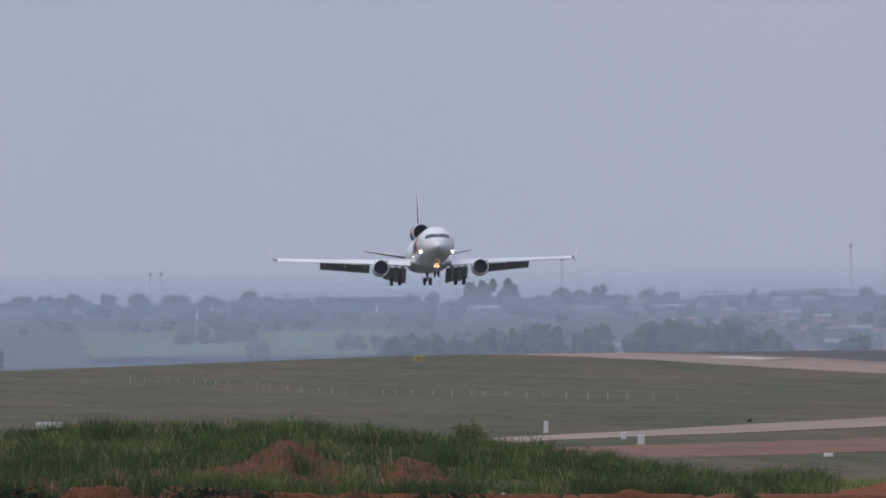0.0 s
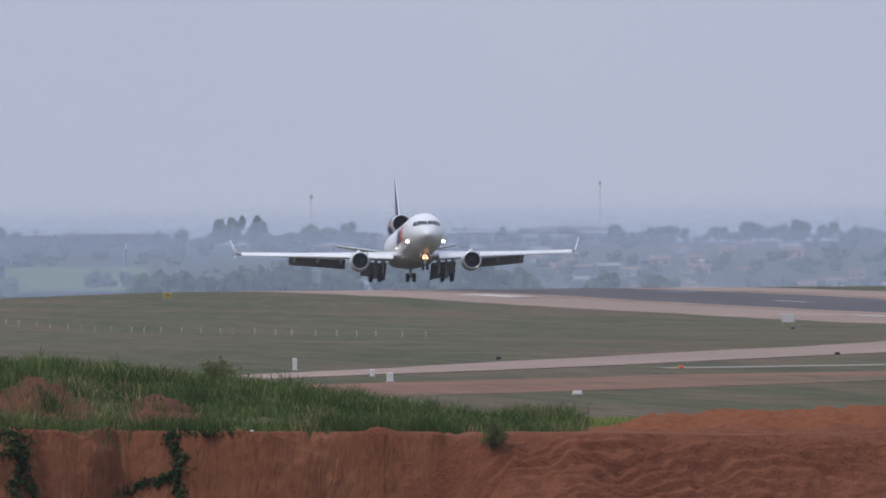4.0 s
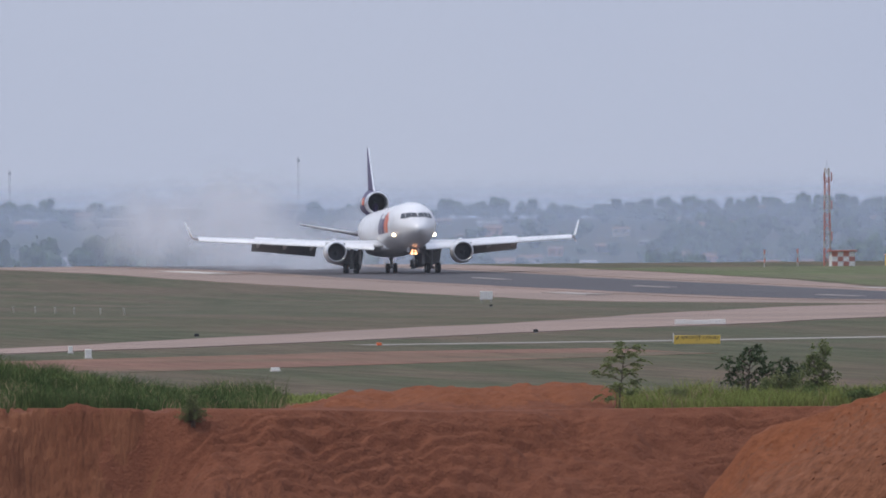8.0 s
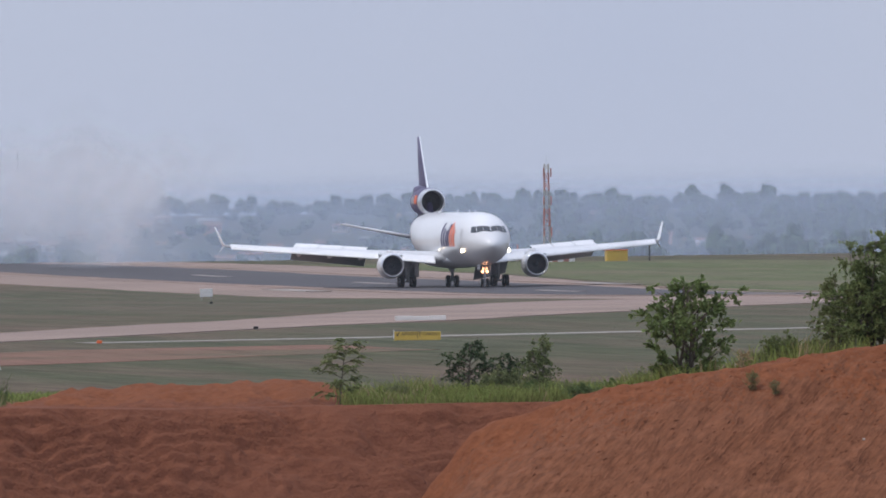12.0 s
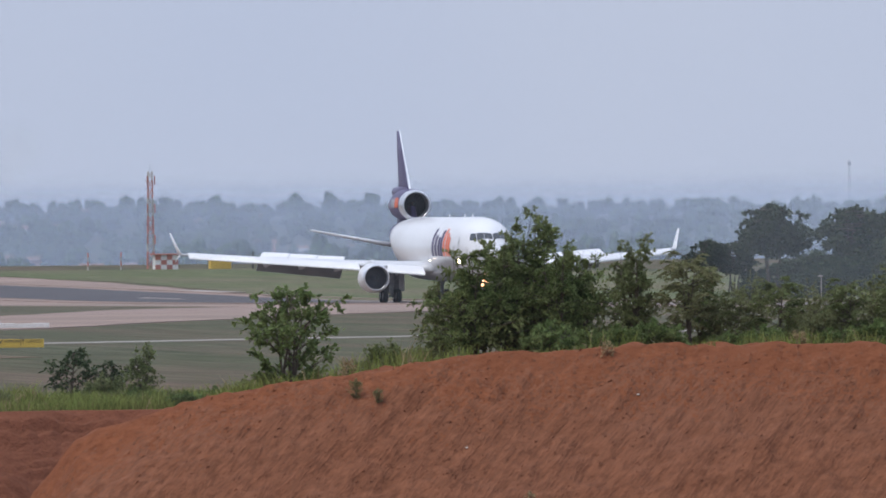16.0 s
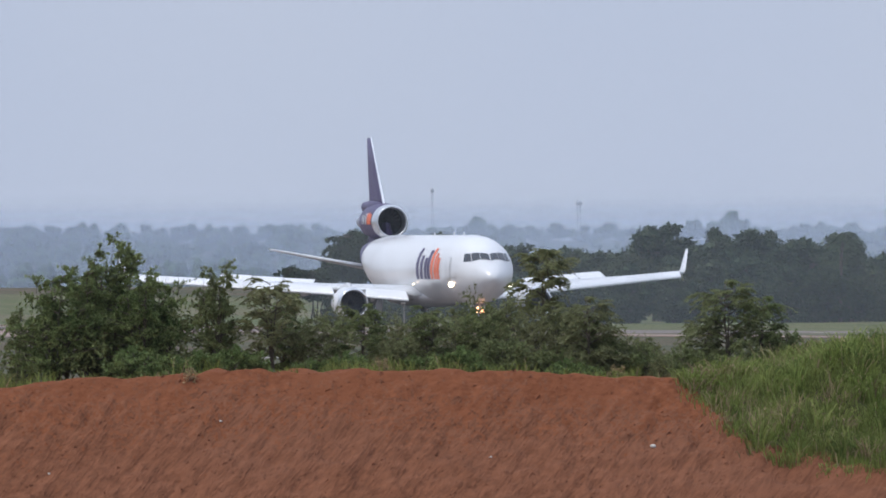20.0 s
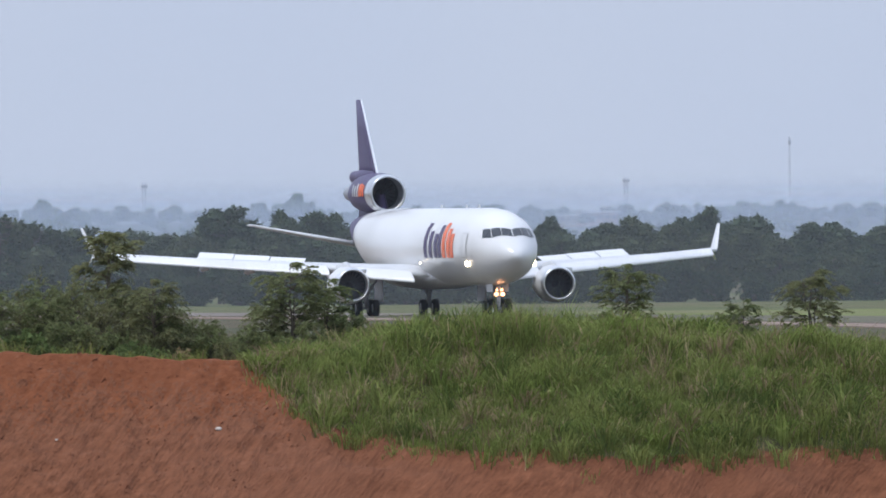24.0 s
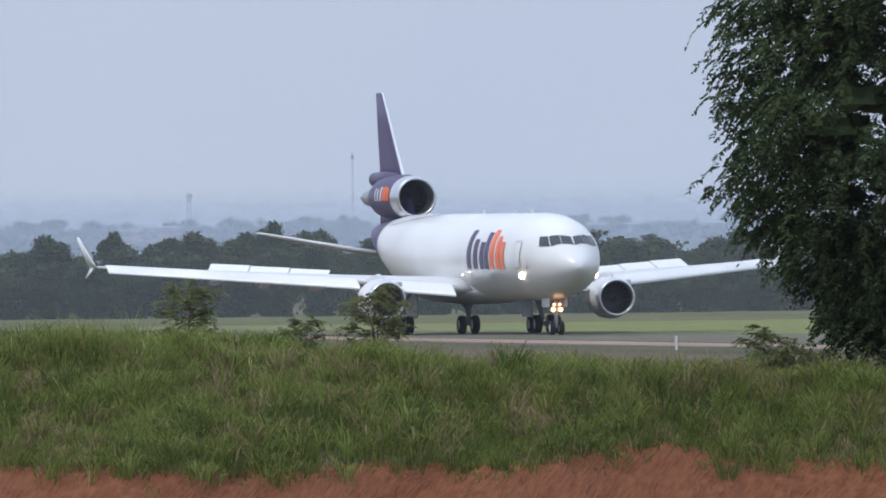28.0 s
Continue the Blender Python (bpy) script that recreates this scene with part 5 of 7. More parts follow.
def tussocks(name, label, seed, count, per, az0, az1, d0, d1, keep, h, w):
    """Separate tufts whose blades arch outwards, each tuft of one colour."""
    rs = np.random.RandomState(seed)
    az, d = rs.uniform(az0, az1, count), rs.uniform(d0, d1, count)
    ok = keep(az, d, earthworks(az, d), rs)
    az, d = az[ok], d[ok]
    n = len(az)
    x, y = d * np.sin(np.radians(az)), d * np.cos(np.radians(az))
    size = h * np.clip(0.75 + 0.35 * rs.normal(size=n) + 0.45 * rough_noise(x, y, 2.1, seed), 0.3, 1.8)
    k = np.repeat(np.arange(n), per)
    off = rs.normal(size=(n * per, 2)) * (0.14 + 0.10 * size[k])[:, None]
    base = np.stack([x[k] + off[:, 0], y[k] + off[:, 1], np.zeros(n * per)], 1)
    base[:, 2] = earthworks(np.degrees(np.arctan2(base[:, 0], base[:, 1])), np.hypot(base[:, 0], base[:, 1])) - 0.04
    out = unit(np.concatenate([off + 0.06 * rs.normal(size=off.shape) + np.array([0.05, 0]), np.zeros((n * per, 1))], 1))
    H = (size[k] * rs.uniform(0.6, 1.15, n * per))[:, None]
    lean = H * rs.uniform(0.25, 0.95, n * per)[:, None]
    b = rs.uniform(-0.7, 0.7, n * per)
    side = np.stack([np.cos(b), np.sin(b), 0 * b], 1) * (w * rs.uniform(0.7, 1.3, n * per))[:, None]
    up = np.array([0, 0, 1.0])
    m1, m2 = base + out * lean * 0.25 + up * H * 0.55, base + out * lean * 0.65 + up * H * 0.85
    tip = base + out * lean * 1.15 + up * H * (0.95 - 0.35 * lean / H)
    v = np.stack([base - side, base + side, m1 - side * 0.9, m1 + side * 0.9, m2 - side * 0.6, m2 + side * 0.6, tip], 1).reshape(-1, 3)
    i = np.arange(n * per)[:, None] * 7
    f = np.concatenate([i + np.array([t]) for t in ((0, 1, 3), (0, 3, 2), (2, 3, 5), (2, 5, 4), (4, 5, 6))], 0)
    tone = 0.6 * rough_noise(x, y, 1.6, seed + 1) + 0.45 * rs.normal(size=n)
    kind = np.where(tone > 0.25, 2, np.where(tone < -0.55, 1, 0))
    kind = np.where((rough_noise(x, y, 1.4, seed + 2) > 0.38) & (rs.rand(n) < 0.6) | (rs.rand(n) < 0.03), 3, kind)
    one = np.where((kind[k] == 3) & (rs.rand(n * per) < 0.35), 0, kind[k])
    one = np.where(rs.rand(n * per) < 0.03, 4, one)
    return tagged(new(name, fill(name, v, f, [GRASS, GRASS_DEEP, GRASS_LIGHT, DEAD, STRAW], idx=np.tile(one, 5))), label, "grass", kind="stuff")


def grow_grass():
    low_az = [11.75, 11.9, 12.0, 12.14, 12.5, 13.2, 13.75, 14.2, 14.47, 14.6, 14.83, 15.4, 16.4]
    low_z = [9.0, 3.2, 2.45, 1.2, 0.65, 0.2, 0.35, 0.4, 0.85, 1.15, 0.3, 0.35, 0.3]

    def on_bank(az, d, z, rs):
        edge = np.interp(az, low_az, low_z) + 0.22 * rs.normal(size=len(az)) + 0.2 * rough_noise(az * 60, d, 1.2, 31)
        return (z > edge)

    sow("tall_grass", "tall lush green grass covering the bank", 41, 12000, 12, 11.9, 16.2, 580, 600, on_bank, 0.42, 0.016, [GRASS, STRAW], 0.15)
    sow("tall_grass", "tall green grass behind the bank's crest", 42, 2600, 11, 11.6, 16.2, 600, 625, lambda a, d, z, r: z > -1, 0.75, 0.016, [GRASS, STRAW], 0.2)

    tussocks("grass_tussocks", "arching green and half-dry tussocks covering the bank", 53, 5200, 44, 11.93, 16.2, 580, 600, on_bank, 0.62, 0.019)
    sow("dry_grass", "withered brown and straw tufts in the bank's grass", 49, 2600, 9, 11.95, 16.2, 580, 600, lambda a, d, z, r: on_bank(a, d, z, r) & (rough_noise(a * 60, d, 1.3, 55) > 0.30), 0.80, 0.013, [DEAD, STRAW], 0.16, light=STRAW)
    sow("tall_grass", "tall bright tufts standing over the bank's grass", 50, 1500, 12, 11.95, 16.2, 582, 600, on_bank, 0.95, 0.012, [GRASS, STRAW], 0.10)

    def on_knoll(az, d, z, rs):
        bare = (spoil_heaps(az, d) > 0.10) & (d < 722) & (rs.rand(len(az)) > 0.14 + 0.5 * np.clip(rough_noise(az * 60, d, 1.6, 75), 0, 1))
        return (~bare) & (z > 0.3) & (az < 7.2 - (d < 712) * 0.05)

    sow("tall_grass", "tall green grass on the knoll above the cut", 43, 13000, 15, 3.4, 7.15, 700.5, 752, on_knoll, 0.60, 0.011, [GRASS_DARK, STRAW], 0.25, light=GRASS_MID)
    sow("short_grass", "green grass along the lip of the cut", 44, 2600, 10, 8.2, 9.6, 700.5, 722, lambda a, d, z, r: (z > 0.1) & ((a > 8.29 + 0.03 * r.normal(size=len(a))) | (d > 717)), 0.62, 0.016, [GRASS, STRAW], 0.25)
    sow("short_grass", "sparse grass behind the cut", 45, 2200, 8, 6.9, 10.5, 712, 790, lambda a, d, z, r: z > -0.5, 0.32, 0.02, [GRASS, STRAW], 0.4)
    sow("short_grass", "short mown grass of the near field", 48, 9000, 5, 5.5, 10.6, 740, 799, lambda a, d, z, r: z > -0.5, 0.16, 0.02, [GRASS, STRAW], 0.5)
    sow("short_grass", "thin grass rooted along the spoil bank", 46, 900, 9, 9.1, 12.0, 591, 606, lambda a, d, z, r: z > 1.2, 0.5, 0.014, [GRASS, STRAW], 0.2)


def big_tree():
    """The spreading tree beside the bank, with long drooping feathered twigs."""
    rs = np.random.RandomState(61)
    p = polar(15.36, 597)
    g = ground_at(p.x, p.y)
    ob = thing("shade_tree", "large dark green tree with drooping feathery foliage", "tree", at=(p.x, p.y, g))
    wood, tb, td = [], [], []
    u = np.linspace(0, 1, 8)
    trunk = np.stack([0.25 * np.sin(u * 2), 0.1 * u, 15.0 * u - 0.2], 1)
    wood.append(tube(trunk, 0.34 * (1 - 0.8 * u) + 0.03, 9))
    fronds = []
    for k in range(46):
        h = rs.uniform(0.14, 0.98)
        q = np.array([np.interp(h, u, trunk[:, c]) for c in range(3)])
        reach = np.interp(h, [0.1, 0.22, 0.35, 0.6, 0.8, 1.0], [1.6, 2.6, 4.6, 5.4, 5.0, 2.4]) * rs.uniform(0.75, 1.05)
        b = k * 2.399 + rs.normal() * 0.2
        w = np.linspace(0, 1, 7)
        e = q + np.stack([np.cos(b) * reach * w, np.sin(b) * reach * w, reach * (0.45 * w - 0.25 * w ** 2.2)], 1)
        wood.append(tube(e, 0.10 * (1 - 0.85 * w) + 0.008, 5))
    # fronds fill the crown, thickest towards its outside, in drooping clusters
    for k in range(1250):
        h = rs.uniform(0.0, 1.0) ** 0.85
        b = rs.uniform(0, 2 * np.pi)
        z = 0.9 + 15.6 * h
        reach = np.interp(z, [0.9, 2.2, 3.6, 5.0, 7.5, 10.5, 14.0, 16.5], [2.4, 2.9, 3.4, 5.3, 6.2, 5.9, 5.6, 3.6]) * (1 + 0.10 * math.sin(3 * b + z) + 0.08 * math.sin(5 * b - 2 * z))
        rr = 0.95 * reach * rs.uniform(0.30, 1.0) ** 0.5
        o = np.array([np.cos(b) * rr + 0.3, np.sin(b) * rr, z + rs.normal() * 0.25])
        for j in range(6):
            c = b + rs.normal() * 0.8
            fronds.append((o + rs.normal(size=3) * 0.28, np.array([np.cos(c), np.sin(c), rs.uniform(-0.3, 0.35)]), rs.uniform(0.4, 0.85)))
    ball, quads = round_quads(3)
    core = []
    for k in range(120):
        b, z = rs.uniform(0, 2 * np.pi), rs.uniform(1.2, 15.8)
        rr = np.interp(z, [0.9, 2.2, 3.6, 5.0, 7.5, 10.5, 14.0, 16.5], [1.5, 1.5, 1.8, 3.8, 4.6, 4.4, 4.0, 2.2]) * rs.uniform(0, 1) ** 0.5
        wob = 1 + 0.2 * np.sin(5 * ball[:, 0] + k) + 0.2 * np.sin(6 * ball[:, 2] + 2 * k)
        core.append((np.array([np.cos(b) * rr + 0.3, np.sin(b) * rr, z]) + ball * wob[:, None] * np.array([0.62, 0.62, 0.46]) * rs.uniform(0.7, 1.3), quads))
    for o, dirn, ln in fronds:
        m = 12
        f = np.linspace(0.08, 1.0, m)
        mid = o + unit(dirn) * (ln * f)[:, None] + np.array([0, 0, -0.85 * ln]) * (f ** 2)[:, None]
        side = unit(np.cross(dirn, [0, 0, 1.0]))
        for sg in (1, -1):
            tb.append(mid)
            td.append(np.tile(unit(dirn) * 0.5 + sg * side - np.array([0, 0, 0.5]), (m, 1)))
    lv, lq = leaves(rs, np.vstack(tb), np.vstack(td), 0.22, 0.085, 0.25, 0.4)
    lv, lq = join(core + [(lv, lq)])
    wv, wq = join(wood)
    piece("trunk", fill("trunk", wv, wq, BARK, smooth=True), ob, "grey-brown trunk and limbs")
    piece("crown", fill("crown", lv, lq, LEAF_SHADE), ob, "dense dark feathery leaves")


def grow_lobed(seed, lobes=30, fat=1.0, **kw):
    """A tree whose leaves close into lobes round the limbs."""
    wood, lv = grow(seed, **kw)
    rs = np.random.RandomState(seed + 500)
    v = lv[0][::4]
    out = [lv]
    ball, quads = round_quads()
    h, r = kw["height"], kw["radius"]
    for c in v[rs.randint(0, len(v), lobes)]:
        c = c * np.array([0.86, 0.86, 0.97])
        ph = rs.uniform(0, 6, 3)
        wob = 1 + 0.15 * np.sin(5 * ball[:, 0] + ph[0]) + 0.15 * np.sin(6 * ball[:, 2] + ph[1]) + 0.12 * np.sin(7 * ball[:, 1] + ph[2])
        size = np.array([0.22 * r, 0.22 * r, 0.065 * h]) * rs.uniform(0.7, 1.25) * fat
        out.append((c + ball * wob[:, None] * size * 0.86, quads))
        n = 120
        k = unit(rs.normal(size=(n, 3)))
        out.append(leaves(rs, c + k * size * rs.uniform(0.85, 1.22, (n, 1)), k, 0.36, 0.22, 0.1))
    return wood, join(out)


def palm_tree(x, y):
    """A tall palm among the woodland: a ringed trunk and a head of arching fronds."""
    rs = np.random.RandomState(33)
    ob = thing("palm_tree", "tall palm with drooping fronds among the woodland trees", "tree", at=(x, y, float(lay(x, y)) - 0.2))
    u = np.linspace(0, 1, 9)
    stem = np.stack([0.25 * u ** 2, 0 * u, 8.9 * u], 1)
    wv, wq = tube(stem, 0.20 - 0.06 * u + 0.02 * (np.arange(9) % 2), 9)
    piece("trunk", fill("trunk", wv, wq, BARK, smooth=True), ob, "slender grey ringed trunk")
    for k in range(22):
        b, rise = k * 2.399, rs.uniform(-0.25, 1.0)
        ln = rs.uniform(2.0, 2.6)
        f = np.linspace(0.05, 1, 22)
        mid = stem[-1] + np.stack([np.cos(b) * ln * f, np.sin(b) * ln * f, ln * (rise * f - 1.05 * f ** 2.2)], 1)
        side = np.array([-np.sin(b), np.cos(b), 0.0])
        way = np.array([np.cos(b), np.sin(b), 0.0]) * 0.6
        lv, lq = leaves(rs, np.vstack([mid, mid]), np.vstack([np.tile(way + side - [0, 0, 0.35], (22, 1)), np.tile(way - side - [0, 0, 0.35], (22, 1))]), 0.75, 0.10, 0.35, 0.15)
        rv, rq = tube(mid, 0.035 * (1.1 - f), 4)
        v, q = join([(lv, lq), (rv, rq)])
        piece("frond", fill("frond", v, q, LEAF_WOOD), ob, "arching green frond" if k == 0 else "")


def woodland():
    """Trees beyond the runway, single things from a few grown kinds."""
    rs = np.random.RandomState(71)
    protos = []
    for k, (hgt, rad, stems, bare, cr) in enumerate([(9.5, 4.2, 3, 0.35, ([0, 0.35, 0.6, 0.85, 1], [0.5, 0.9, 1.0, 0.8, 0.3])), (8.0, 3.6, 4, 0.15, ([0, 0.3, 0.6, 0.85, 1], [0.8, 1.0, 0.95, 0.6, 0.2])), (9.8, 4.0, 4, 0.55, ([0, 0.5, 0.7, 0.9, 1], [0.1, 0.45, 0.85, 1.0, 0.8])), (6.0, 3.4, 6, 0.05, ([0, 0.3, 0.6, 0.85, 1], [1.0, 1.0, 0.9, 0.6, 0.2]))]):
        ob = plant("tree", ["broad dark tree of the wood", "rounded dark tree of the wood", "flat-topped umbrella tree of the wood", "low thicket tree of the wood"][k] + " beyond the runway", "tree", 80 + k, LEAF_WOOD, "trees beyond the runway",
                   habit=grow_lobed, height=hgt, radius=rad, stems=stems, limbs=14, twigs=9, per_twig=13, leaf=0.36, width=0.25, bare=bare, crown=cr, thick=0.16, twig_len=0.16, lift=0.12 if k == 2 else 0.5, fat=0.62 if k == 2 else 1.0, lobes=44 if k == 2 else 30)
        protos.append(ob)
    used = set()

    def put(k, x, y, s, wide=1.0):
        src = protos[k]
        ob = src if k not in used else copy_thing(src, pose(0, 0, 0))
        used.add(k)
        ob.matrix_basis = pose(x, y, float(lay(x, y)) - 0.3, 0, 0, rs.uniform(0, 360)) @ Matrix.Diagonal((s * wide, s * wide, s * rs.uniform(0.95, 1.05), 1))

    # umbrella trees that stand apart at the wood's edge
    for az, s in ((10.895, 1.14), (11.115, 1.12), (11.22, 0.98)):
        p = polar(az, 1905)
        put(2, p.x, p.y, s)
    for az, s, k in ((10.66, 0.68, 2), (10.74, 0.70, 2), (10.82, 0.55, 3), (11.0, 0.55, 3), (11.28, 0.95, 1), (11.38, 0.9, 0), (10.98, 0.52, 0), (11.05, 0.58, 1), (10.88, 0.5, 1), (11.17, 0.62, 0)):
        p = polar(az, 1915)
        put(k, p.x, p.y, s)
    for row, (d, s0) in enumerate(((1820, 0.62), (1850, 0.80), (1885, 0.94), (1925, 1.0))):
        az = 10.75 + 0.08 * row
        while az < 15.9:
            step = rs.uniform(0.085, 0.15) * (0.95 if row == 0 else 1)
            az += step
            if row and abs(az - 12.475) < 0.04:
                continue
            k = 3 if row == 0 else int(rs.choice([0, 1, 1, 0]))
            tall = np.interp(az, [10.7, 11.15, 11.5, 11.8, 12.45, 12.6, 13.9, 14.3, 14.6, 14.95, 15.9], [5.4, 6.2, 8.6, 9.7, 9.7, 9.0, 9.0, 9.8, 9.0, 8.3, 8.8])
            p = polar(az, d + rs.uniform(-14, 14))
            high = (9.5, 8.0, 9.8, 6.0)[k]
            put(k, p.x, p.y, s0 * tall / high * rs.uniform(0.82, 1.06) * (1 + 0.09 * math.sin(az * 23) + 0.05 * math.sin(az * 57)) * (rs.uniform(0.55, 0.95) if k == 3 else 1.0))
    for az, high in ((13.37, 10.9), (12.18, 10.2), (12.02, 10.3), (12.86, 9.8)):
        p = polar(az, 1905)
        put(1, p.x, p.y, high / 8.0, wide=0.62)
    palm_tree(*polar(12.41, 1808).to_2d())


scatter_plants()
grow_grass()
big_tree()
woodland()


def clods():
    """Lumps of earth rolled down the spoil bank."""
    rs = np.random.RandomState(77)
    n = 2200
    az, d = rs.uniform(8.8, 12.3, n), rs.uniform(583.5, 591.0, n)
    z = earthworks(az, d)
    b, q = round_lump()
    s = rs.uniform(0.014, 0.036, n) * (1 + 1.0 * (rs.rand(n) > 0.96))
    x, y = d * np.sin(np.radians(az)), d * np.cos(np.radians(az))
    shape = np.stack([b[:, 0] + 0.7 * b[:, 2], b[:, 1], b[:, 2] + 0.7 * b[:, 0]], 1)
    v = np.stack([x, y, z + 0.01], 1)[:, None, :] + shape[None] * s[:, None, None] * rs.uniform(0.6, 1.3, (n, 1, 3)) * (1 + 0.3 * rs.normal(size=(n, len(b), 1)))
    f = (q[None] + (np.arange(n) * len(b))[:, None, None]).reshape(-1, 4)
    tagged(new("clods", fill("clods", v.reshape(-1, 3), f, SOIL)), "crumbled lumps of red earth on the bank", "soil", kind="stuff")


def round_lump():
    v = np.array([(sx, sy, sz) for sz in (-1, 1) for sy in (-1, 1) for sx in (-1, 1)], float) * 0.7
    return v, np.array([(0, 2, 3, 1), (4, 5, 7, 6), (0, 1, 5, 4), (2, 6, 7, 3), (0, 4, 6, 2), (1, 3, 7, 5)])


clods()


# ---- airfield furniture ----
def sign_text(body, size, parent, at, mat):
    cu = bpy.data.curves.new("lettering", "FONT")
    cu.body, cu.size, cu.align_x, cu.align_y, cu.extrude = body, size, "CENTER", "CENTER", 0.004
    tmp = bpy.data.objects.new("lettering", cu)
    scene.collection.objects.link(tmp)
    bpy.context.view_layer.update()
    me = bpy.data.meshes.new_from_object(tmp.evaluated_get(bpy.context.evaluated_depsgraph_get()))
    bpy.data.objects.remove(tmp)
    me.materials.clear()
    me.materials.append(mat)
    return piece("lettering", me, parent, "black lettering", pose(*at, 90, 0, 0))


def board(name, label, category, x, y, w, h, mat, lift=0.15, thick=0.12, turn=0.0, group=""):
    z = float(lay(x, y))
    ob = thing(name, label, category, group, at=(x, y, z), rz=turn)
    bm = box(bmesh.new(), -w / 2, w / 2, -thick / 2, thick / 2, lift, lift + h, 0.02)
    part("panel", bm, mat, ob)
    for s in (-0.38, 0.38):
        bm = box(bmesh.new(), s * w - 0.03, s * w + 0.03, -0.03, 0.03, -0.1, lift + 0.02, 0.005)
        part("leg", bm, STEEL, ob, "short steel leg")
    return ob


# red paint muted and lightened: distance haze is mixed into its colour
HAZED_RED = surface("haze_muted_red", (0.42, 0.15, 0.11), (0.49, 0.20, 0.15), 0.8, 0.7, c=(0.36, 0.16, 0.13), coarse=0.3)


def build_furniture():
    ob = board("taxiway_sign", "long yellow taxiway sign with black lettering", "sign", 158.3, 1060.5, 2.75, 0.50, YELLOW, 0.04, 0.2, -8)
    bm = box(bmesh.new(), -1.43, -1.375, -0.11, 0.11, 0.14, 0.68, 0.01)
    part("end_cap", bm, MARKING, ob, "white end cap")
    bm = box(bmesh.new(), -0.015, 0.015, -0.112, 0.0, 0.16, 0.66)
    part("divider", bm, BLACK, ob, "thin black divider")
    sign_text("APRON", 0.27, ob, (-0.52, -0.104, 0.41), BLACK)
    sign_text("CARGO", 0.27, ob, (0.80, -0.104, 0.41), BLACK)
    for x0, a in ((-1.15, 225), (0.14, 90)):
        bm = bmesh.new()
        d = Vector((math.cos(radians(a)), 0, math.sin(radians(a)))) * 0.13
        c = Vector((x0, -0.106, 0.41))
        rod(bm, c - d, c + d, 0.022, n=6)
        for s in (35, -35):
            e = Vector((math.cos(radians(a + 180 + s)), 0, math.sin(radians(a + 180 + s)))) * 0.12
            rod(bm, c + d, c + d + e, 0.022, n=6)
        part("arrow", bm, BLACK, ob, "black arrow")
    board("white_board", "square white marker board beside the runway", "sign", 260.2, 1894, 1.35, 0.85, MARKING, 0.3)
    ob = board("yellow_board", "small yellow runway sign with dark marks", "sign", 247, 2408, 1.05, 0.68, YELLOW, 0.3)
    for dx in (-0.25, 0.02, 0.28):
        part("dark_mark", box(bmesh.new(), dx - 0.07, dx + 0.07, -0.085, -0.055, 0.46, 0.82), BLACK, ob, "dark painted mark")
    # low white barrier
    x, y = 183.0, 1224.5
    ob = thing("barrier", "long low white concrete barrier beside the taxiway", "barrier", at=(x, y, float(lay(x, y))), rz=-8)
    for k in range(3):
        bm = box(bmesh.new(), -1.75 + k * 1.17, -0.60 + k * 1.17, -0.18, 0.18, -0.05, 0.36 - 0.03 * (k == 1), 0.03)
        part("barrier_block", bm, MARKING, ob, "white painted concrete block")
    x, y = 95.3, 1163
    ob = thing("barrier", "short white barrier with dark gaps on the grass", "barrier", at=(x, y, float(lay(x, y))))
    for k in range(4):
        bm = box(bmesh.new(), -0.85 + k * 0.44, -0.48 + k * 0.44, -0.12, 0.12, 0.0, 0.42, 0.02)
        part("barrier_block", bm, MARKING, ob, "white painted block")
    # upright markers
    for x, y, w, h in ((119, 1085, 0.26, 0.72), (115, 1000, 0.34, 0.52), (118, 1035, 0.24, 0.42), (115.2, 918, 0.42, 0.2)):
        ob = thing("marker_post", "small white concrete marker on the grass", "marker", "white markers", at=(x, y, float(lay(x, y))))
        bm = box(bmesh.new(), -w / 2, w / 2, -w / 2, w / 2, -0.05, h, 0.04)
        part("post", bm, MARKING, ob)
        bm = box(bmesh.new(), -w / 2 - 0.05, w / 2 + 0.05, -w / 2 - 0.05, w / 2 + 0.05, -0.06, 0.05, 0.02)
        part("footing", bm, CONCRETE, ob, "grey concrete footing")
    for x, y, mat, label in ((163, 1163, BLACK, "dark taxiway edge light box"), (139, 1148, BLACK, "dark taxiway edge light box"), (140, 1066, ORANGE, "small orange marker box"), (234, 1700, BLACK, "dark taxiway edge light box")):
        ob = thing("marker_box", label + " on the grass", "marker", "edge boxes", at=(x, y, float(lay(x, y))))
        part("body", box(bmesh.new(), -0.15, 0.15, -0.12, 0.12, 0.05, 0.22, 0.03), mat, ob)
        part("stake", rod(bmesh.new(), (0, 0, -0.05), (0, 0, 0.1), 0.04), STEEL, ob, "steel stake")
    # a line of thin posts across the grass
    rs = np.random.RandomState(3)
    first = None
    for k in range(34):
        y = 1548 + 20.5 * k
        x = 182 + (y - 1600) * 0.017 + rs.uniform(-0.4, 0.4)
        if first is None:
            first = thing("fence_post", "thin white post on the airfield grass", "post", "line of white posts")
            part("shaft", box(bmesh.new(), -0.04, 0.04, -0.04, 0.04, -0.1, 0.46, 0.012), CONCRETE, first)
            part("cap", box(bmesh.new(), -0.055, 0.055, -0.055, 0.055, 0.46, 0.50, 0.01), MARKING, first, "grey cap")
            ob = first
        else:
            ob = copy_thing(first, pose(0, 0, 0))
        ob.matrix_basis = pose(x, y, float(lay(x, y)), rs.uniform(-2, 2), rs.uniform(-2, 2), 0)
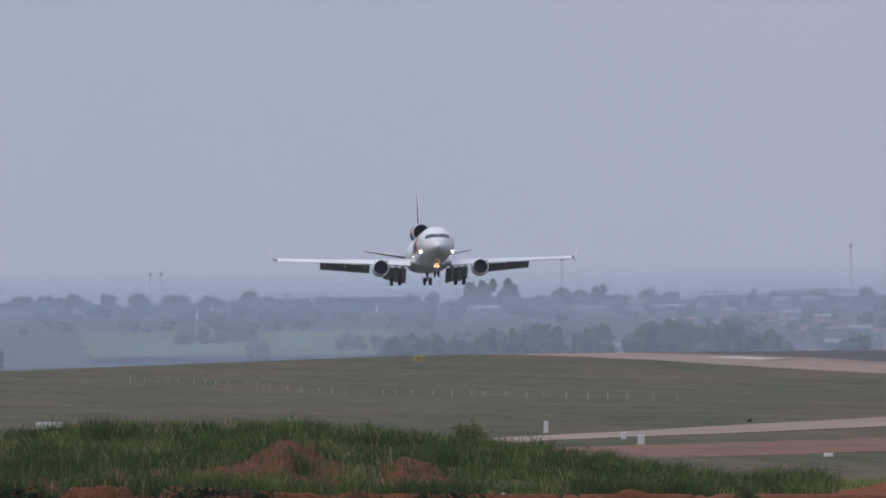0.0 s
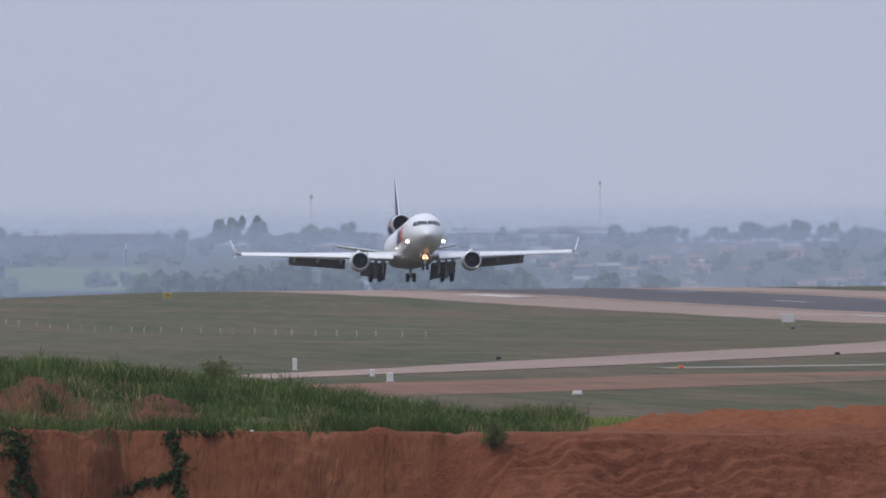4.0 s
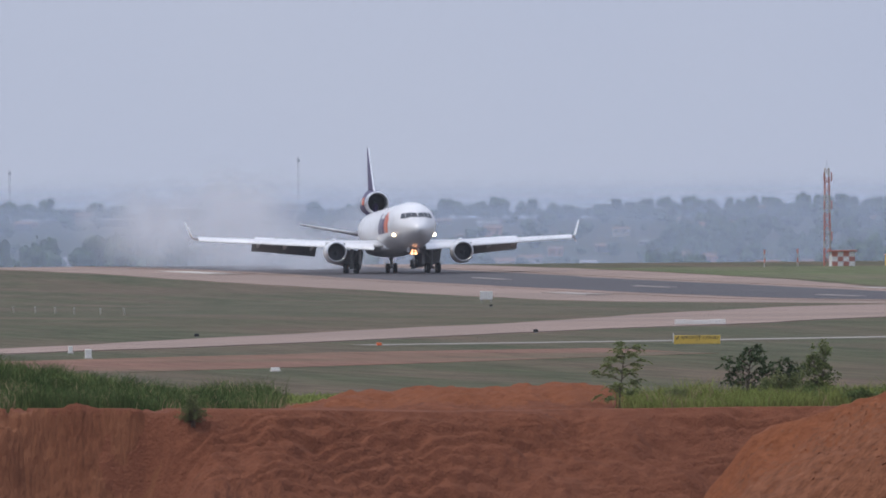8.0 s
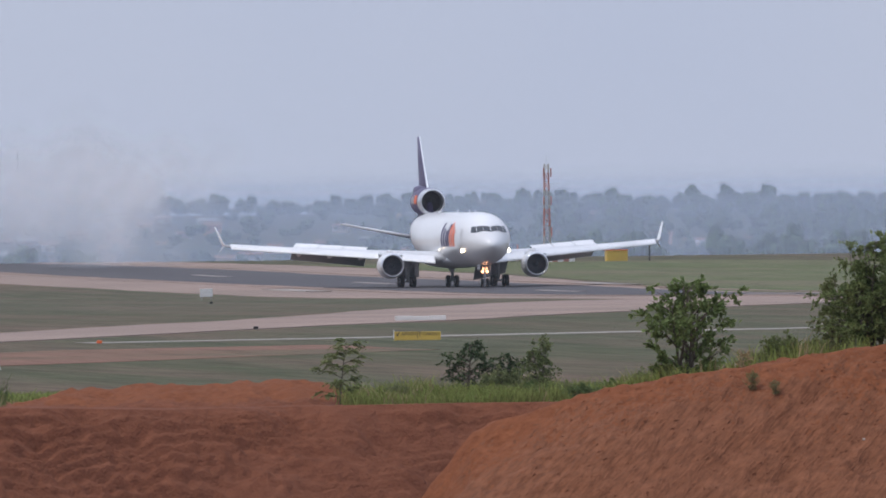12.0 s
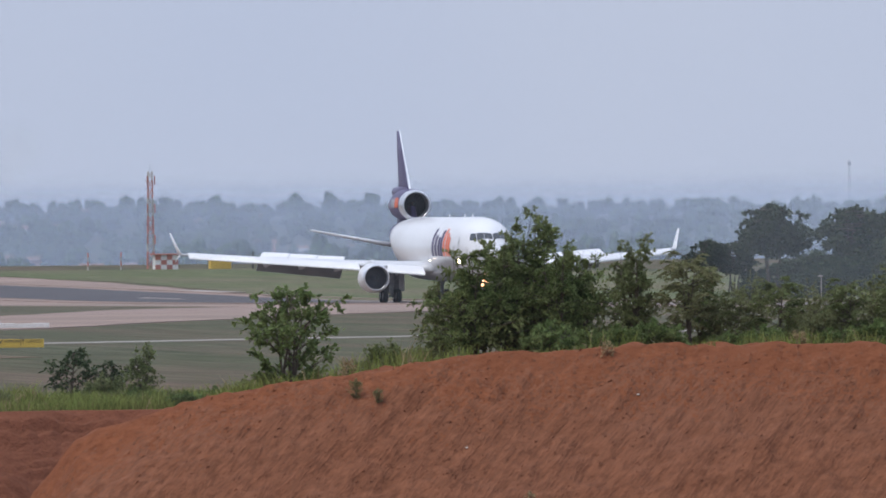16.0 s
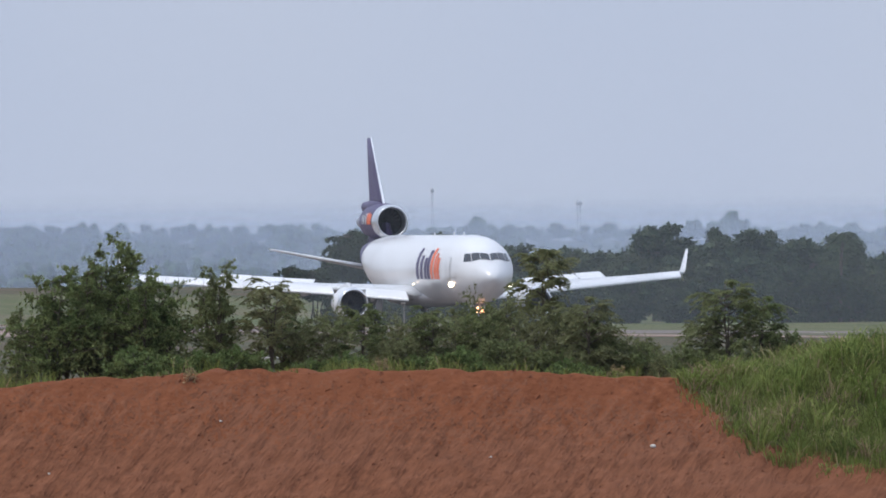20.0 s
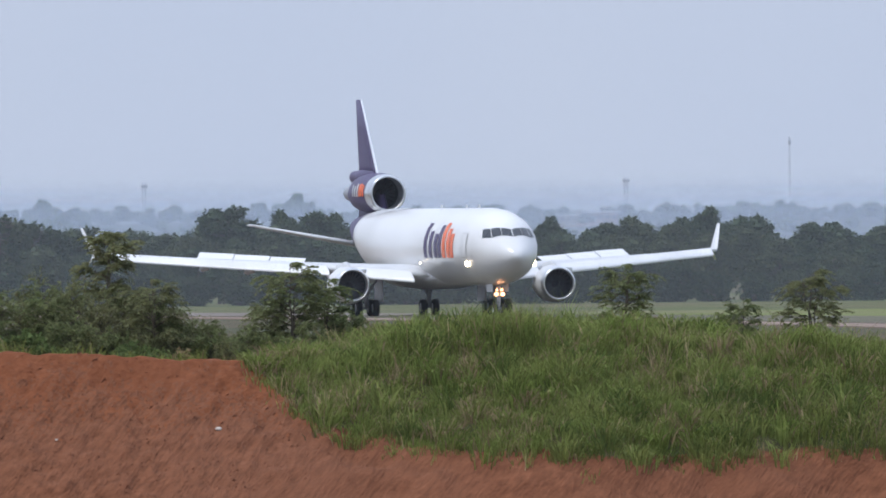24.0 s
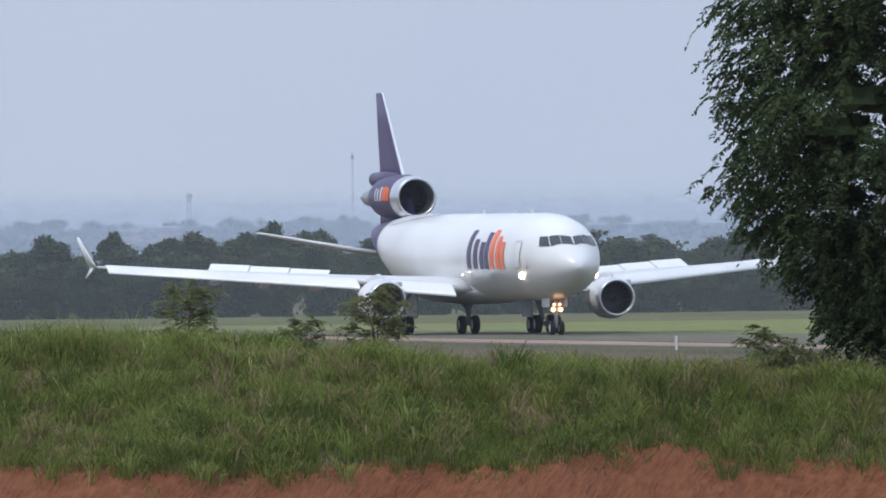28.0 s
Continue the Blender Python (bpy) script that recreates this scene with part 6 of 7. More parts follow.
    # runway paint
    for x0, x1, y0, y1 in ((284, 288, 2330, 2390), (284.5, 287.5, 1990, 2025), (326, 329, 2030, 2065), (307.2, 308.2, 1940, 1970), (307.2, 308.2, 2080, 2110), (307.2, 308.2, 2220, 2250), (307.2, 308.2, 1800, 1830), (307.2, 308.2, 1660, 1690), (307.2, 308.2, 1520, 1550), (307.2, 308.2, 1380, 1410), (290.2, 291.1, 1600, 2540), (324.9, 325.8, 1600, 2540)):
        tagged(strip("runway_marking", [(x0, y0), (x0, y1)], [(x1, y0), (x1, y1)], WORN if y1 - y0 < 200 and y0 < 2300 else CONCRETE if y1 - y0 < 200 else PAVING, 0.12, 8.0, 0.0), "worn white runway marking", "marking", kind="structure")
    # glide path mast and its hut
    hx, hy = 378.0, 2400.0
    hz = float(lay(hx, hy))
    hut = thing("equipment_hut", "small red and white chequered airfield hut", "hut", at=(hx, hy, hz))
    part("body", box(bmesh.new(), -1.55, 1.55, -1.2, 1.2, -0.2, 1.95, 0.02), MARKING, hut, "white hut wall")
    for i in range(4):
        for j in range(3):
            if (i + j) % 2 == 0:
                part("chequer", box(bmesh.new(), -1.55 + i * 0.775, -0.775 + i * 0.775, -1.225, -1.195, 0.0 + j * 0.65, 0.65 + j * 0.65), HAZED_RED, hut, "red painted square")
    part("roof", box(bmesh.new(), -1.85, 1.85, -1.5, 1.5, 1.95, 2.15, 0.04), HAZED_RED, hut, "flat red roof")
    mx, my = 377.9, 2412.0
    mz = float(lay(mx, my))
    mast = thing("lattice_mast", "red and white lattice mast with antenna panels", "mast", at=(mx, my, mz))
    top = 13.2
    for k in range(11):
        z0, z1 = k * top / 11, (k + 1) * top / 11
        w0, w1 = 0.46 - 0.18 * k / 11, 0.46 - 0.18 * (k + 1) / 11
        bm = bmesh.new()
        for sx, sy in ((1, 1), (1, -1), (-1, -1), (-1, 1)):
            rod(bm, (sx * w0, sy * w0, z0), (sx * w1, sy * w1, z1), 0.055, n=5)
            rod(bm, (sx * w0, sy * w0, z0), (sy * w1, -sx * w1, z1), 0.045, n=4)
            rod(bm, (sx * w0, sy * w0, z0), (sy * w0, -sx * w0, z0), 0.03, n=4)
        part("section", bm, HAZED_RED if k % 4 < 2 else CONCRETE, mast, "red lattice section" if k % 4 < 2 else "white lattice section")
    for z in (4.0, 8.2, 12.0):
        for dx in (-0.5, 0.5):
            part("antenna", box(bmesh.new(), dx - 0.09, dx + 0.09, -0.8, -0.7, z - 0.6, z + 0.6, 0.03), HAZED_RED, mast, "boxed antenna element")
    part("lightning_rod", rod(bmesh.new(), (0, 0, top), (0, 0, top + 1.1), 0.03, n=6), STEEL, mast, "thin lightning rod")
    bx, by = 385.4, 2400.0
    cab = thing("yellow_shed", "small orange-yellow equipment shed on the grass", "shed", at=(bx, by, float(lay(bx, by))))
    part("body", box(bmesh.new(), -1.4, 1.4, -1.0, 1.0, -0.2, 1.45, 0.04), YELLOW, cab)
    part("roof", box(bmesh.new(), -1.5, 1.5, -1.1, 1.1, 1.45, 1.55, 0.03), ORANGE, cab, "flat orange roof")
    part("door", box(bmesh.new(), 0.4, 1.05, -1.03, -0.99, 0.0, 1.3, 0.01), YELLOW, cab, "yellow door")
    for az, h in ((8.705, 2.3), (8.81, 2.4), (9.228, 2.4)):
        p = polar(az, 2425)
        ob = thing("marker_pole", "red and white banded pole on the grass" if az < 9 else "dark thin pole on the grass", "pole", at=(p.x, p.y, float(lay(p.x, p.y))))
        for k in range(4):
            part("band", rod(bmesh.new(), (0, 0, k * h / 4 - 0.1 * (k == 0)), (0, 0, (k + 1) * h / 4), 0.10, n=8), BLACK if az > 9 else (HAZED_RED if k % 2 else CONCRETE), ob, "" if az > 9 else ("red band" if k % 2 else "white band"))
    p = polar(14.651, 1115)
    ob = thing("marker_post", "small white post in the grass by the runway", "marker", "white markers", at=(p.x, p.y, float(lay(p.x, p.y))))
    part("post", box(bmesh.new(), -0.07, 0.07, -0.07, 0.07, -0.05, 0.85, 0.02), MARKING, ob)
    # pale lamp post seen over the bushes
    p = polar(11.028, 1500)
    ob = thing("lamp_post", "thin pale lamp post by the runway", "lamp post", at=(p.x, p.y, float(lay(p.x, p.y))))
    part("shaft", rod(bmesh.new(), (0, 0, -0.1), (0, 0, 2.6), 0.05, 0.035), CONCRETE, ob)
    part("head", box(bmesh.new(), -0.25, 0.1, -0.08, 0.08, 2.55, 2.68, 0.02), CONCRETE, ob, "pale lamp head")
    # stones on the red bank
    for az, d, s in ((11.815, 587.3, 0.11), (10.444, 588.2, 0.05), (11.3, 586.5, 0.05), (9.9, 586, 0.05), (6.12, 699.3, 0.08)):
        p = polar(az, d)
        bm = bmesh.new()
        bmesh.ops.create_icosphere(bm, subdivisions=2, radius=s)
        for v in bm.verts:
            v.co *= 1 + 0.25 * noise.noise(v.co * 9 + Vector((az * 7, 0, 0)))
            v.co.z *= 0.7
        ob = thing("stone", "pale loose stone on the red earth", "stone", "loose stones", at=(p.x, p.y, ground_at(p.x, p.y) + s * 0.35))
        part("rock", bm, STONE, ob, smooth=True)


# ---- the valley and the far hills ----
def haze_mat(name, amount, color, thin=None, side=None):
    """Air that scatters light: thins out upwards between two heights, and towards its edge at a bearing."""
    m = bpy.data.materials.new(name)
    m.use_nodes = True
    nt = m.node_tree
    nt.nodes.clear()
    out, mix = nt.nodes.new("ShaderNodeOutputMaterial"), nt.nodes.new("ShaderNodeMixShader")
    clear, scat = nt.nodes.new("ShaderNodeBsdfTransparent"), nt.nodes.new("ShaderNodeMixShader")
    d, t = nt.nodes.new("ShaderNodeBsdfDiffuse"), nt.nodes.new("ShaderNodeBsdfTranslucent")
    d.inputs[0].default_value = t.inputs[0].default_value = (*color, 1)
    mix.inputs[0].default_value, scat.inputs[0].default_value = amount, 0.5
    nt.links.new(d.outputs[0], scat.inputs[1])
    nt.links.new(t.outputs[0], scat.inputs[2])
    nt.links.new(clear.outputs[0], mix.inputs[1])
    nt.links.new(scat.outputs[0], mix.inputs[2])
    nt.links.new(mix.outputs[0], out.inputs[0])
    if thin:
        g, sep = nt.nodes.new("ShaderNodeNewGeometry"), nt.nodes.new("ShaderNodeSeparateXYZ")
        up, edge, bear, mul = nt.nodes.new("ShaderNodeMapRange"), nt.nodes.new("ShaderNodeMapRange"), nt.nodes.new("ShaderNodeMath"), nt.nodes.new("ShaderNodeMath")
        up.interpolation_type = edge.interpolation_type = "SMOOTHSTEP"
        up.inputs[1].default_value, up.inputs[2].default_value, up.inputs[3].default_value, up.inputs[4].default_value = thin[0], thin[1], amount, 0.0
        edge.inputs[1].default_value, edge.inputs[2].default_value = math.tan(radians(side[0])), math.tan(radians(side[0] + side[1]))
        bear.operation, mul.operation = "DIVIDE", "MULTIPLY"
        nt.links.new(g.outputs["Position"], sep.inputs[0])
        nt.links.new(sep.outputs["Z"], up.inputs[0])
        nt.links.new(sep.outputs["X"], bear.inputs[0])
        nt.links.new(sep.outputs["Y"], bear.inputs[1])
        nt.links.new(bear.outputs[0], edge.inputs[0])
        nt.links.new(up.outputs[0], mul.inputs[0])
        nt.links.new(edge.outputs[0], mul.inputs[1])
        nt.links.new(mul.outputs[0], mix.inputs[0])
    return m


BALL_V, BALL_Q = round_quads()


def far_crown(rs, h, r, n, leaf):
    """A crown of several uneven lobes, frayed by leaf clumps."""
    m = 6
    lobes = rs.uniform(-1, 1, (m, 3)) * np.array([r * 0.5, r * 0.5, h * 0.24]) + np.array([0, 0, h * 0.52])
    lobes[0] = (0, 0, h * 0.3)
    out = []
    for c in lobes:
        ph = rs.uniform(0, 6, 3)
        wob = 1 + 0.16 * np.sin(4 * BALL_V[:, 0] + ph[0]) + 0.14 * np.sin(5 * BALL_V[:, 2] + ph[1]) + 0.10 * np.sin(7 * BALL_V[:, 1] + ph[2])
        out.append((c + BALL_V * wob[:, None] * np.array([r * 0.42, r * 0.42, h * 0.24]) * rs.uniform(0.75, 1.15), BALL_Q))
    k = rs.randint(0, m, n)
    p = lobes[k] + unit(rs.normal(size=(n, 3))) * np.array([r * 0.42, r * 0.42, h * 0.24]) * rs.uniform(0.8, 1.1, (n, 1))
    p[:, 2] = np.clip(p[:, 2], 0.1, h)
    out.append(leaves(rs, p, rs.normal(size=(n, 3)), leaf, leaf * 0.8, 0.1))
    return join(out)


def build_valley():
    rs = np.random.RandomState(91)
    chunks = []

    def tree(az, d, h, r, n=90, base=None):
        p = polar(az, d)
        v, q = far_crown(rs, h, r, n // 2, 0.085 * h)
        chunks.append((v + np.array([p.x, p.y, float(lay(p.x, p.y)) if base is None else base]), q))

    # near edge of the valley: dark groups of trees
    for a0, a1, h in ((3.9, 4.5, 7), (5.77, 6.29, 9.4), (6.28, 6.47, 8.6), (6.53, 7.0, 10.2), (7.22, 7.27, 8.4), (7.40, 7.46, 8.6), (8.37, 8.52, 8.2), (8.9, 9.25, 8.6), (9.45, 9.9, 9.0), (10.1, 10.6, 9.4)):
        for az in np.arange(a0, a1, 0.022):
            tree(az + rs.normal() * 0.01, rs.uniform(3180, 3340), h * rs.uniform(0.75, 1.12), h * 0.36)
    # scattered trees and hedges up the slopes
    for _ in range(1500):
        az = rs.uniform(3.8, 16.2)
        d = rs.uniform(3500, 4500)
        if az > 8.5:
            d = rs.uniform(3400, 4600)
        if az < 6.0 and d < 3980:
            d = rs.uniform(3980, 4450)
        if rough_noise(az * 14, d / 60, 1.6, 51) < -0.15:
            continue
        h = rs.uniform(1.8, 3.6)
        tree(az, d, h, h * 0.75, 55)
    for az, d in ((5.62, 3640), (5.66, 3660), (5.73, 3650), (5.36, 3560), (5.34, 3570), (5.12, 3760), (5.18, 3770), (5.23, 3790), (5.28, 3800), (5.33, 3790)):
        tree(az, d, 4.2, 2.6, 80)
    for _ in range(520):
        az = rs.uniform(8.4, 11.4)
        h = rs.uniform(3.0, 6.0)
        tree(az, rs.uniform(3500, 4500), h, h * 0.5, 60)
    # the skyline
    az = 3.8
    while az < 16.3:
        az += rs.uniform(0.008, 0.03)
        h = rs.choice([2.2, 3.0, 4.2]) * rs.uniform(0.7, 1.2)
        tree(az, rs.uniform(4400, 4500), h, h * 0.7, 55)
    for az, h in ((4.95, 5), (5.22, 3.5), (5.30, 4), (6.02, 6.5), (6.08, 7.0), (6.14, 7.0), (6.32, 5), (6.43, 5.5), (6.60, 4.5), (6.66, 3.6), (8.72, 6.5), (8.83, 6.0), (8.90, 6.2), (8.97, 6.0), (9.05, 4), (9.12, 5.2), (9.24, 4.5), (9.36, 7.5), (9.48, 6.5), (9.6, 7.5), (9.78, 5), (10.1, 4), (10.42, 4.6), (11.02, 5), (11.24, 5), (11.96, 6.0), (12.07, 7.0), (12.11, 6.2), (12.9, 4.5), (13.1, 5), (13.3, 4), (14.5, 4.5), (15.2, 5)):
        for j in range(2):
            tree(az + rs.normal() * 0.012, rs.uniform(4430, 4490), h * rs.uniform(0.8, 1.1), h * 0.42, 110)
    v, q = join(chunks)
    tagged(new("far_woods", fill("far_woods", v, q, LEAF_FAR)), "hazy woods and hedges on the far hills", "trees", kind="stuff")

    # houses and sheds on the far slope
    walls = [surface("far_wall_white", (0.44, 0.40, 0.36), (0.50, 0.46, 0.42), 0.3, 0.9), surface("far_wall_ochre", (0.50, 0.34, 0.20), (0.58, 0.42, 0.27), 0.3, 0.9), surface("far_wall_pink", (0.50, 0.27, 0.20), (0.56, 0.33, 0.25), 0.3, 0.9), surface("far_wall_grey", (0.16, 0.15, 0.16), (0.20, 0.19, 0.20), 0.3, 0.9)]
    roofs = [surface("far_roof_tile", (0.24, 0.14, 0.10), (0.30, 0.18, 0.135), 0.5, 0.9), surface("far_roof_sheet", (0.28, 0.27, 0.28), (0.36, 0.35, 0.36), 0.5, 0.7)]
    dark = surface("far_window", (0.05, 0.055, 0.06), (0.08, 0.085, 0.09), 1.0, 0.4)

    def house(az, d, w, h, mat, roof, label, cat="house", gable=0.35, dz=0.0):
        p = polar(az, d)
        ob = thing("house" if cat == "house" else "warehouse", label, cat, "houses on the far slope" if cat == "house" else "", at=(p.x, p.y, float(lay(p.x, p.y)) - 0.3 + dz), rz=-az + rs.uniform(-14, 14) * (cat == "house"))
        dep = w * 0.7
        part("wall", box(bmesh.new(), -w / 2, w / 2, -dep / 2, dep / 2, -1.5, h), mat, ob)
        bm = bmesh.new()
        e = 0.08 * w
        vs = [bm.verts.new(c) for c in ((-w / 2 - e, -dep / 2 - e, h), (w / 2 + e, -dep / 2 - e, h), (w / 2 + e, dep / 2 + e, h), (-w / 2 - e, dep / 2 + e, h), (-w / 2 - e, 0, h + gable * h), (w / 2 + e, 0, h + gable * h))]
        for f in ((0, 1, 5, 4), (2, 3, 4, 5), (1, 2, 5), (3, 0, 4), (3, 2, 1, 0)):
            bm.faces.new([vs[i] for i in f])
        part("roof", bm, roof, ob, "shallow pitched roof")
        for k in range(2 if w < 8 else 6):
            x = -w / 2 + w * (k + 0.5) / (2 if w < 8 else 6)
            part("window", box(bmesh.new(), x - 0.07 * min(w, 7), x + 0.07 * min(w, 7), -dep / 2 - 0.05, -dep / 2 + 0.05, h * 0.4, h * 0.72), dark, ob, "dark window")

    for k in range(95):
        az = rs.uniform(6.35, 8.75) if k < 80 else rs.uniform(8.75, 10.2)
        w = rs.uniform(2.2, 4.6)
        i = int(rs.choice([0, 0, 1, 2, 3]))
        r = int(rs.choice([0, 0, 1]))
        house(az, rs.uniform(3350, 4450), w, w * rs.uniform(0.35, 0.6), walls[i], roofs[r], ["white", "ochre", "pinkish", "grey"][i] + " house with a " + ["tiled", "sheet metal"][r] + " roof on the slope")
    for az, d, w, h, i in ((6.86, 4440, 15, 3.0, 0), (7.06, 4420, 11, 2.2, 0), (7.22, 4450, 16, 2.6, 0), (7.38, 4420, 9, 2.0, 3), (5.73, 4440, 21, 3.3, 3), (5.455, 4440, 9, 3.0, 3), (5.565, 4440, 6, 3.3, 3), (6.66, 4300, 9, 2.0, 0), (8.75, 2900, 4.5, 1.6, 0), (8.60, 2920, 4.4, 2.0, 2), (8.50, 2920, 3.0, 1.6, 0), (14.45, 4440, 14, 2.4, 0), (13.02, 4440, 10, 2.4, 2), (14.8, 4440, 12, 2.6, 0), (12.9, 4420, 9, 2.0, 1)):
        house(az, d, w, h, walls[i], roofs[1], "long low " + ["white", "ochre", "pinkish", "grey"][i] + " metal-roofed shed on the hill", "warehouse", 0.22, 3.2 if d < 3000 else 0)
    for _ in range(16):
        az = rs.uniform(6.45, 8.6)
        i = int(rs.choice([0, 0, 2]))
        house(az, rs.uniform(3345, 3420), rs.uniform(3.2, 5.6), rs.uniform(1.6, 2.6), walls[i], roofs[0], ["white", "ochre", "pinkish"][i] + " plastered house at the foot of the slope")
    # two great hangars with arched roofs on the skyline
    for az, w, base, rise in ((6.85, 15.5, 1.9, 1.7), (7.13, 29.0, 2.2, 2.0)):
        p = polar(az, 4470)
        ob = thing("hangar", "pale grey hangar with a broad arched roof on the skyline", "hangar", "hangars on the hill", at=(p.x, p.y, float(lay(p.x, p.y)) - 0.3), rz=-az)
        part("wall", box(bmesh.new(), -w / 2, w / 2, -8, 8, -1.5, base), walls[0], ob, "pale wall")
        arc = [(w * 0.51 * math.cos(q), base + rise * math.sin(q)) for q in np.linspace(0, math.pi, 17)]
        piece("roof", loft("roof", [[(a, yy, b) for a, b in arc] for yy in (-8.3, 8.3)], roofs[1], closed=True), ob, "broad arched metal roof")
        for k in range(5):
            x = -w * 0.4 + w * 0.2 * k
            part("door", box(bmesh.new(), x - w * 0.07, x + w * 0.07, -8.06, -7.95, -0.2, base * 0.75), roofs[1], ob, "grey sliding door")
    # mast steel paled towards the sky, with the haze put into its colour
    pale = surface("far_hazed_steel", (0.56, 0.58, 0.64), (0.64, 0.66, 0.72), 0.5, 0.7)
    # masts and chimneys on the skyline
    for az, d, z0, z1, r in ((6.315, 4650, 8, 19, 0.30), (7.23, 4650, 9, 22, 0.25), (5.01, 4600, 8, 16, 0.30), (5.045, 4600, 8, 16, 0.30), (5.727, 3150, -8, 8, 0.12), (5.155, 3150, -8, 7, 0.12), (11.584, 4500, 5, 15.4, 0.6), (13.111, 4500, 6, 15.9, 0.6), (13.63, 4600, 8, 26, 0.25), (11.12, 4600, 8, 19, 0.3)):
        p = polar(az, d)
        ob = thing("lattice_mast", "distant thin lattice radio mast on the hills", "mast", "masts on the far hills", at=(p.x, p.y, z0 - 3))
        h, r = z1 - z0 + 3, r * 0.7
        bm = bmesh.new()
        for k in range(8):
            for sx, sy in ((1, 1), (1, -1), (-1, -1), (-1, 1)):
                rod(bm, (sx * r, sy * r, h * k / 8), (sx * r, sy * r, h * (k + 1) / 8), r * 0.16, n=4)
                rod(bm, (sx * r, sy * r, h * k / 8), (sy * r, -sx * r, h * (k + 1) / 8), r * 0.10, n=4)
        part("lattice", bm, pale if d > 3500 else DARK_GREY, ob)
        part("platform", box(bmesh.new(), -r * 1.8, r * 1.8, -r * 1.8, r * 1.8, h * 0.90, h * 0.95), pale, ob, "antenna platform")

    # haze between the airfield and the hills: thin sheets of scattering air
    for d, a0, a1, amount, z0, z1 in ((3050, -10, 30, 0.19, 6.5, 14.0), (3080, -10, 30, 0.19, 6.5, 14.0), (3110, -10, 30, 0.15, 6.5, 14.0), (3480, -10, 30, 0.20, 7.0, 15.0), (3520, -10, 30, 0.10, 7.0, 15.0), (4150, -10, 30, 0.18, 8.0, 17.0), (4350, -10, 30, 0.18, 8.0, 18.0), (1780, 10.6, 24, 0.10, 5.0, 16.0), (530, -10, 30, 0.006, 12.0, 40.0), (650, -10, 30, 0.010, 12.0, 40.0), (1020, -10, 30, 0.018, 10.0, 36.0), (1500, -10, 30, 0.020, 10.0, 36.0)):
        az = np.linspace(a0, a1, 41)
        v, q = fan(az, np.array([d, d + 0.01]), lambda a, r, x, y: np.where(r > d, 150.0, -30.0))
        ob = new("haze", fill("haze", v, q, haze_mat("haze", amount, (0.80, 0.86, 0.92) if d < 2000 else (0.76, 0.84, 1.0), (z0, z1), (a0, 0.25))))
        tagged(ob, "thin blue summer haze in the valley air", "haze", kind="structure")


build_furniture()
build_valley()


# ---- tyre smoke ----
def smoke_mat():
    m = haze_mat("tyre_smoke", 0.1, (1.0, 1.0, 1.0))
    nt = m.node_tree
    mix = [n for n in nt.nodes if n.type == "MIX_SHADER" and n.inputs[0].default_value < 0.2][0]
    uv = nt.nodes.new("ShaderNodeUVMap")
    ln = nt.nodes.new("ShaderNodeVectorMath")
    ln.operation = "LENGTH"
    sub = nt.nodes.new("ShaderNodeVectorMath")
    sub.operation = "SUBTRACT"
    sub.inputs[1].default_value = (0.5, 0.5, 0)
    mr = nt.nodes.new("ShaderNodeMapRange")
    mr.interpolation_type = "SMOOTHSTEP"
    mr.inputs[1].default_value, mr.inputs[2].default_value, mr.inputs[3].default_value, mr.inputs[4].default_value = 0.0, 0.5, 0.20, 0.0
    nt.links.new(uv.outputs[0], sub.inputs[0])
    nt.links.new(sub.outputs[0], ln.inputs[0])
    nt.links.new(ln.outputs["Value"], mr.inputs[0])
    nt.links.new(mr.outputs[0], mix.inputs[0])
    return m


def build_smoke():
    rs = np.random.RandomState(17)
    mat = smoke_mat()
    puffs = []
    for k in range(22):
        n = 8
        r = rs.uniform(2.8, 6.2, n)
        c = rs.normal(size=(n, 3)) * np.array([4.6, 5.0, 2.2])
        v = np.stack([c + np.stack([sx * r, rs.normal(size=n) * 0.3, sz * r], 1) for sx, sz in ((-1, -1), (1, -1), (1, 1), (-1, 1))], 1).reshape(-1, 3)
        me = fill("smoke_puff", v, np.arange(4 * n).reshape(n, 4), mat)
        uv = me.uv_layers.new(name="UVMap")
        uv.data.foreach_set("uv", np.tile([0, 0, 1, 0, 1, 1, 0, 1], n).astype(np.float32))
        ob = tagged(new("smoke_puff", me), "drifting pale puff of tyre smoke over the runway", "smoke", "tyre smoke", kind="stuff")
        born = 5.2 + 0.13 * k
        y0 = np.interp(born, [5.2, 8.2], [2545, 2345])
        puffs.append((ob, born, 307.7 + rs.uniform(-6, 6), y0 + rs.uniform(-8, 8), rs.uniform(4.0, 12.5), rs.uniform(-1.6, 4.5), rs.uniform(2.0, 9.0)))
    return puffs


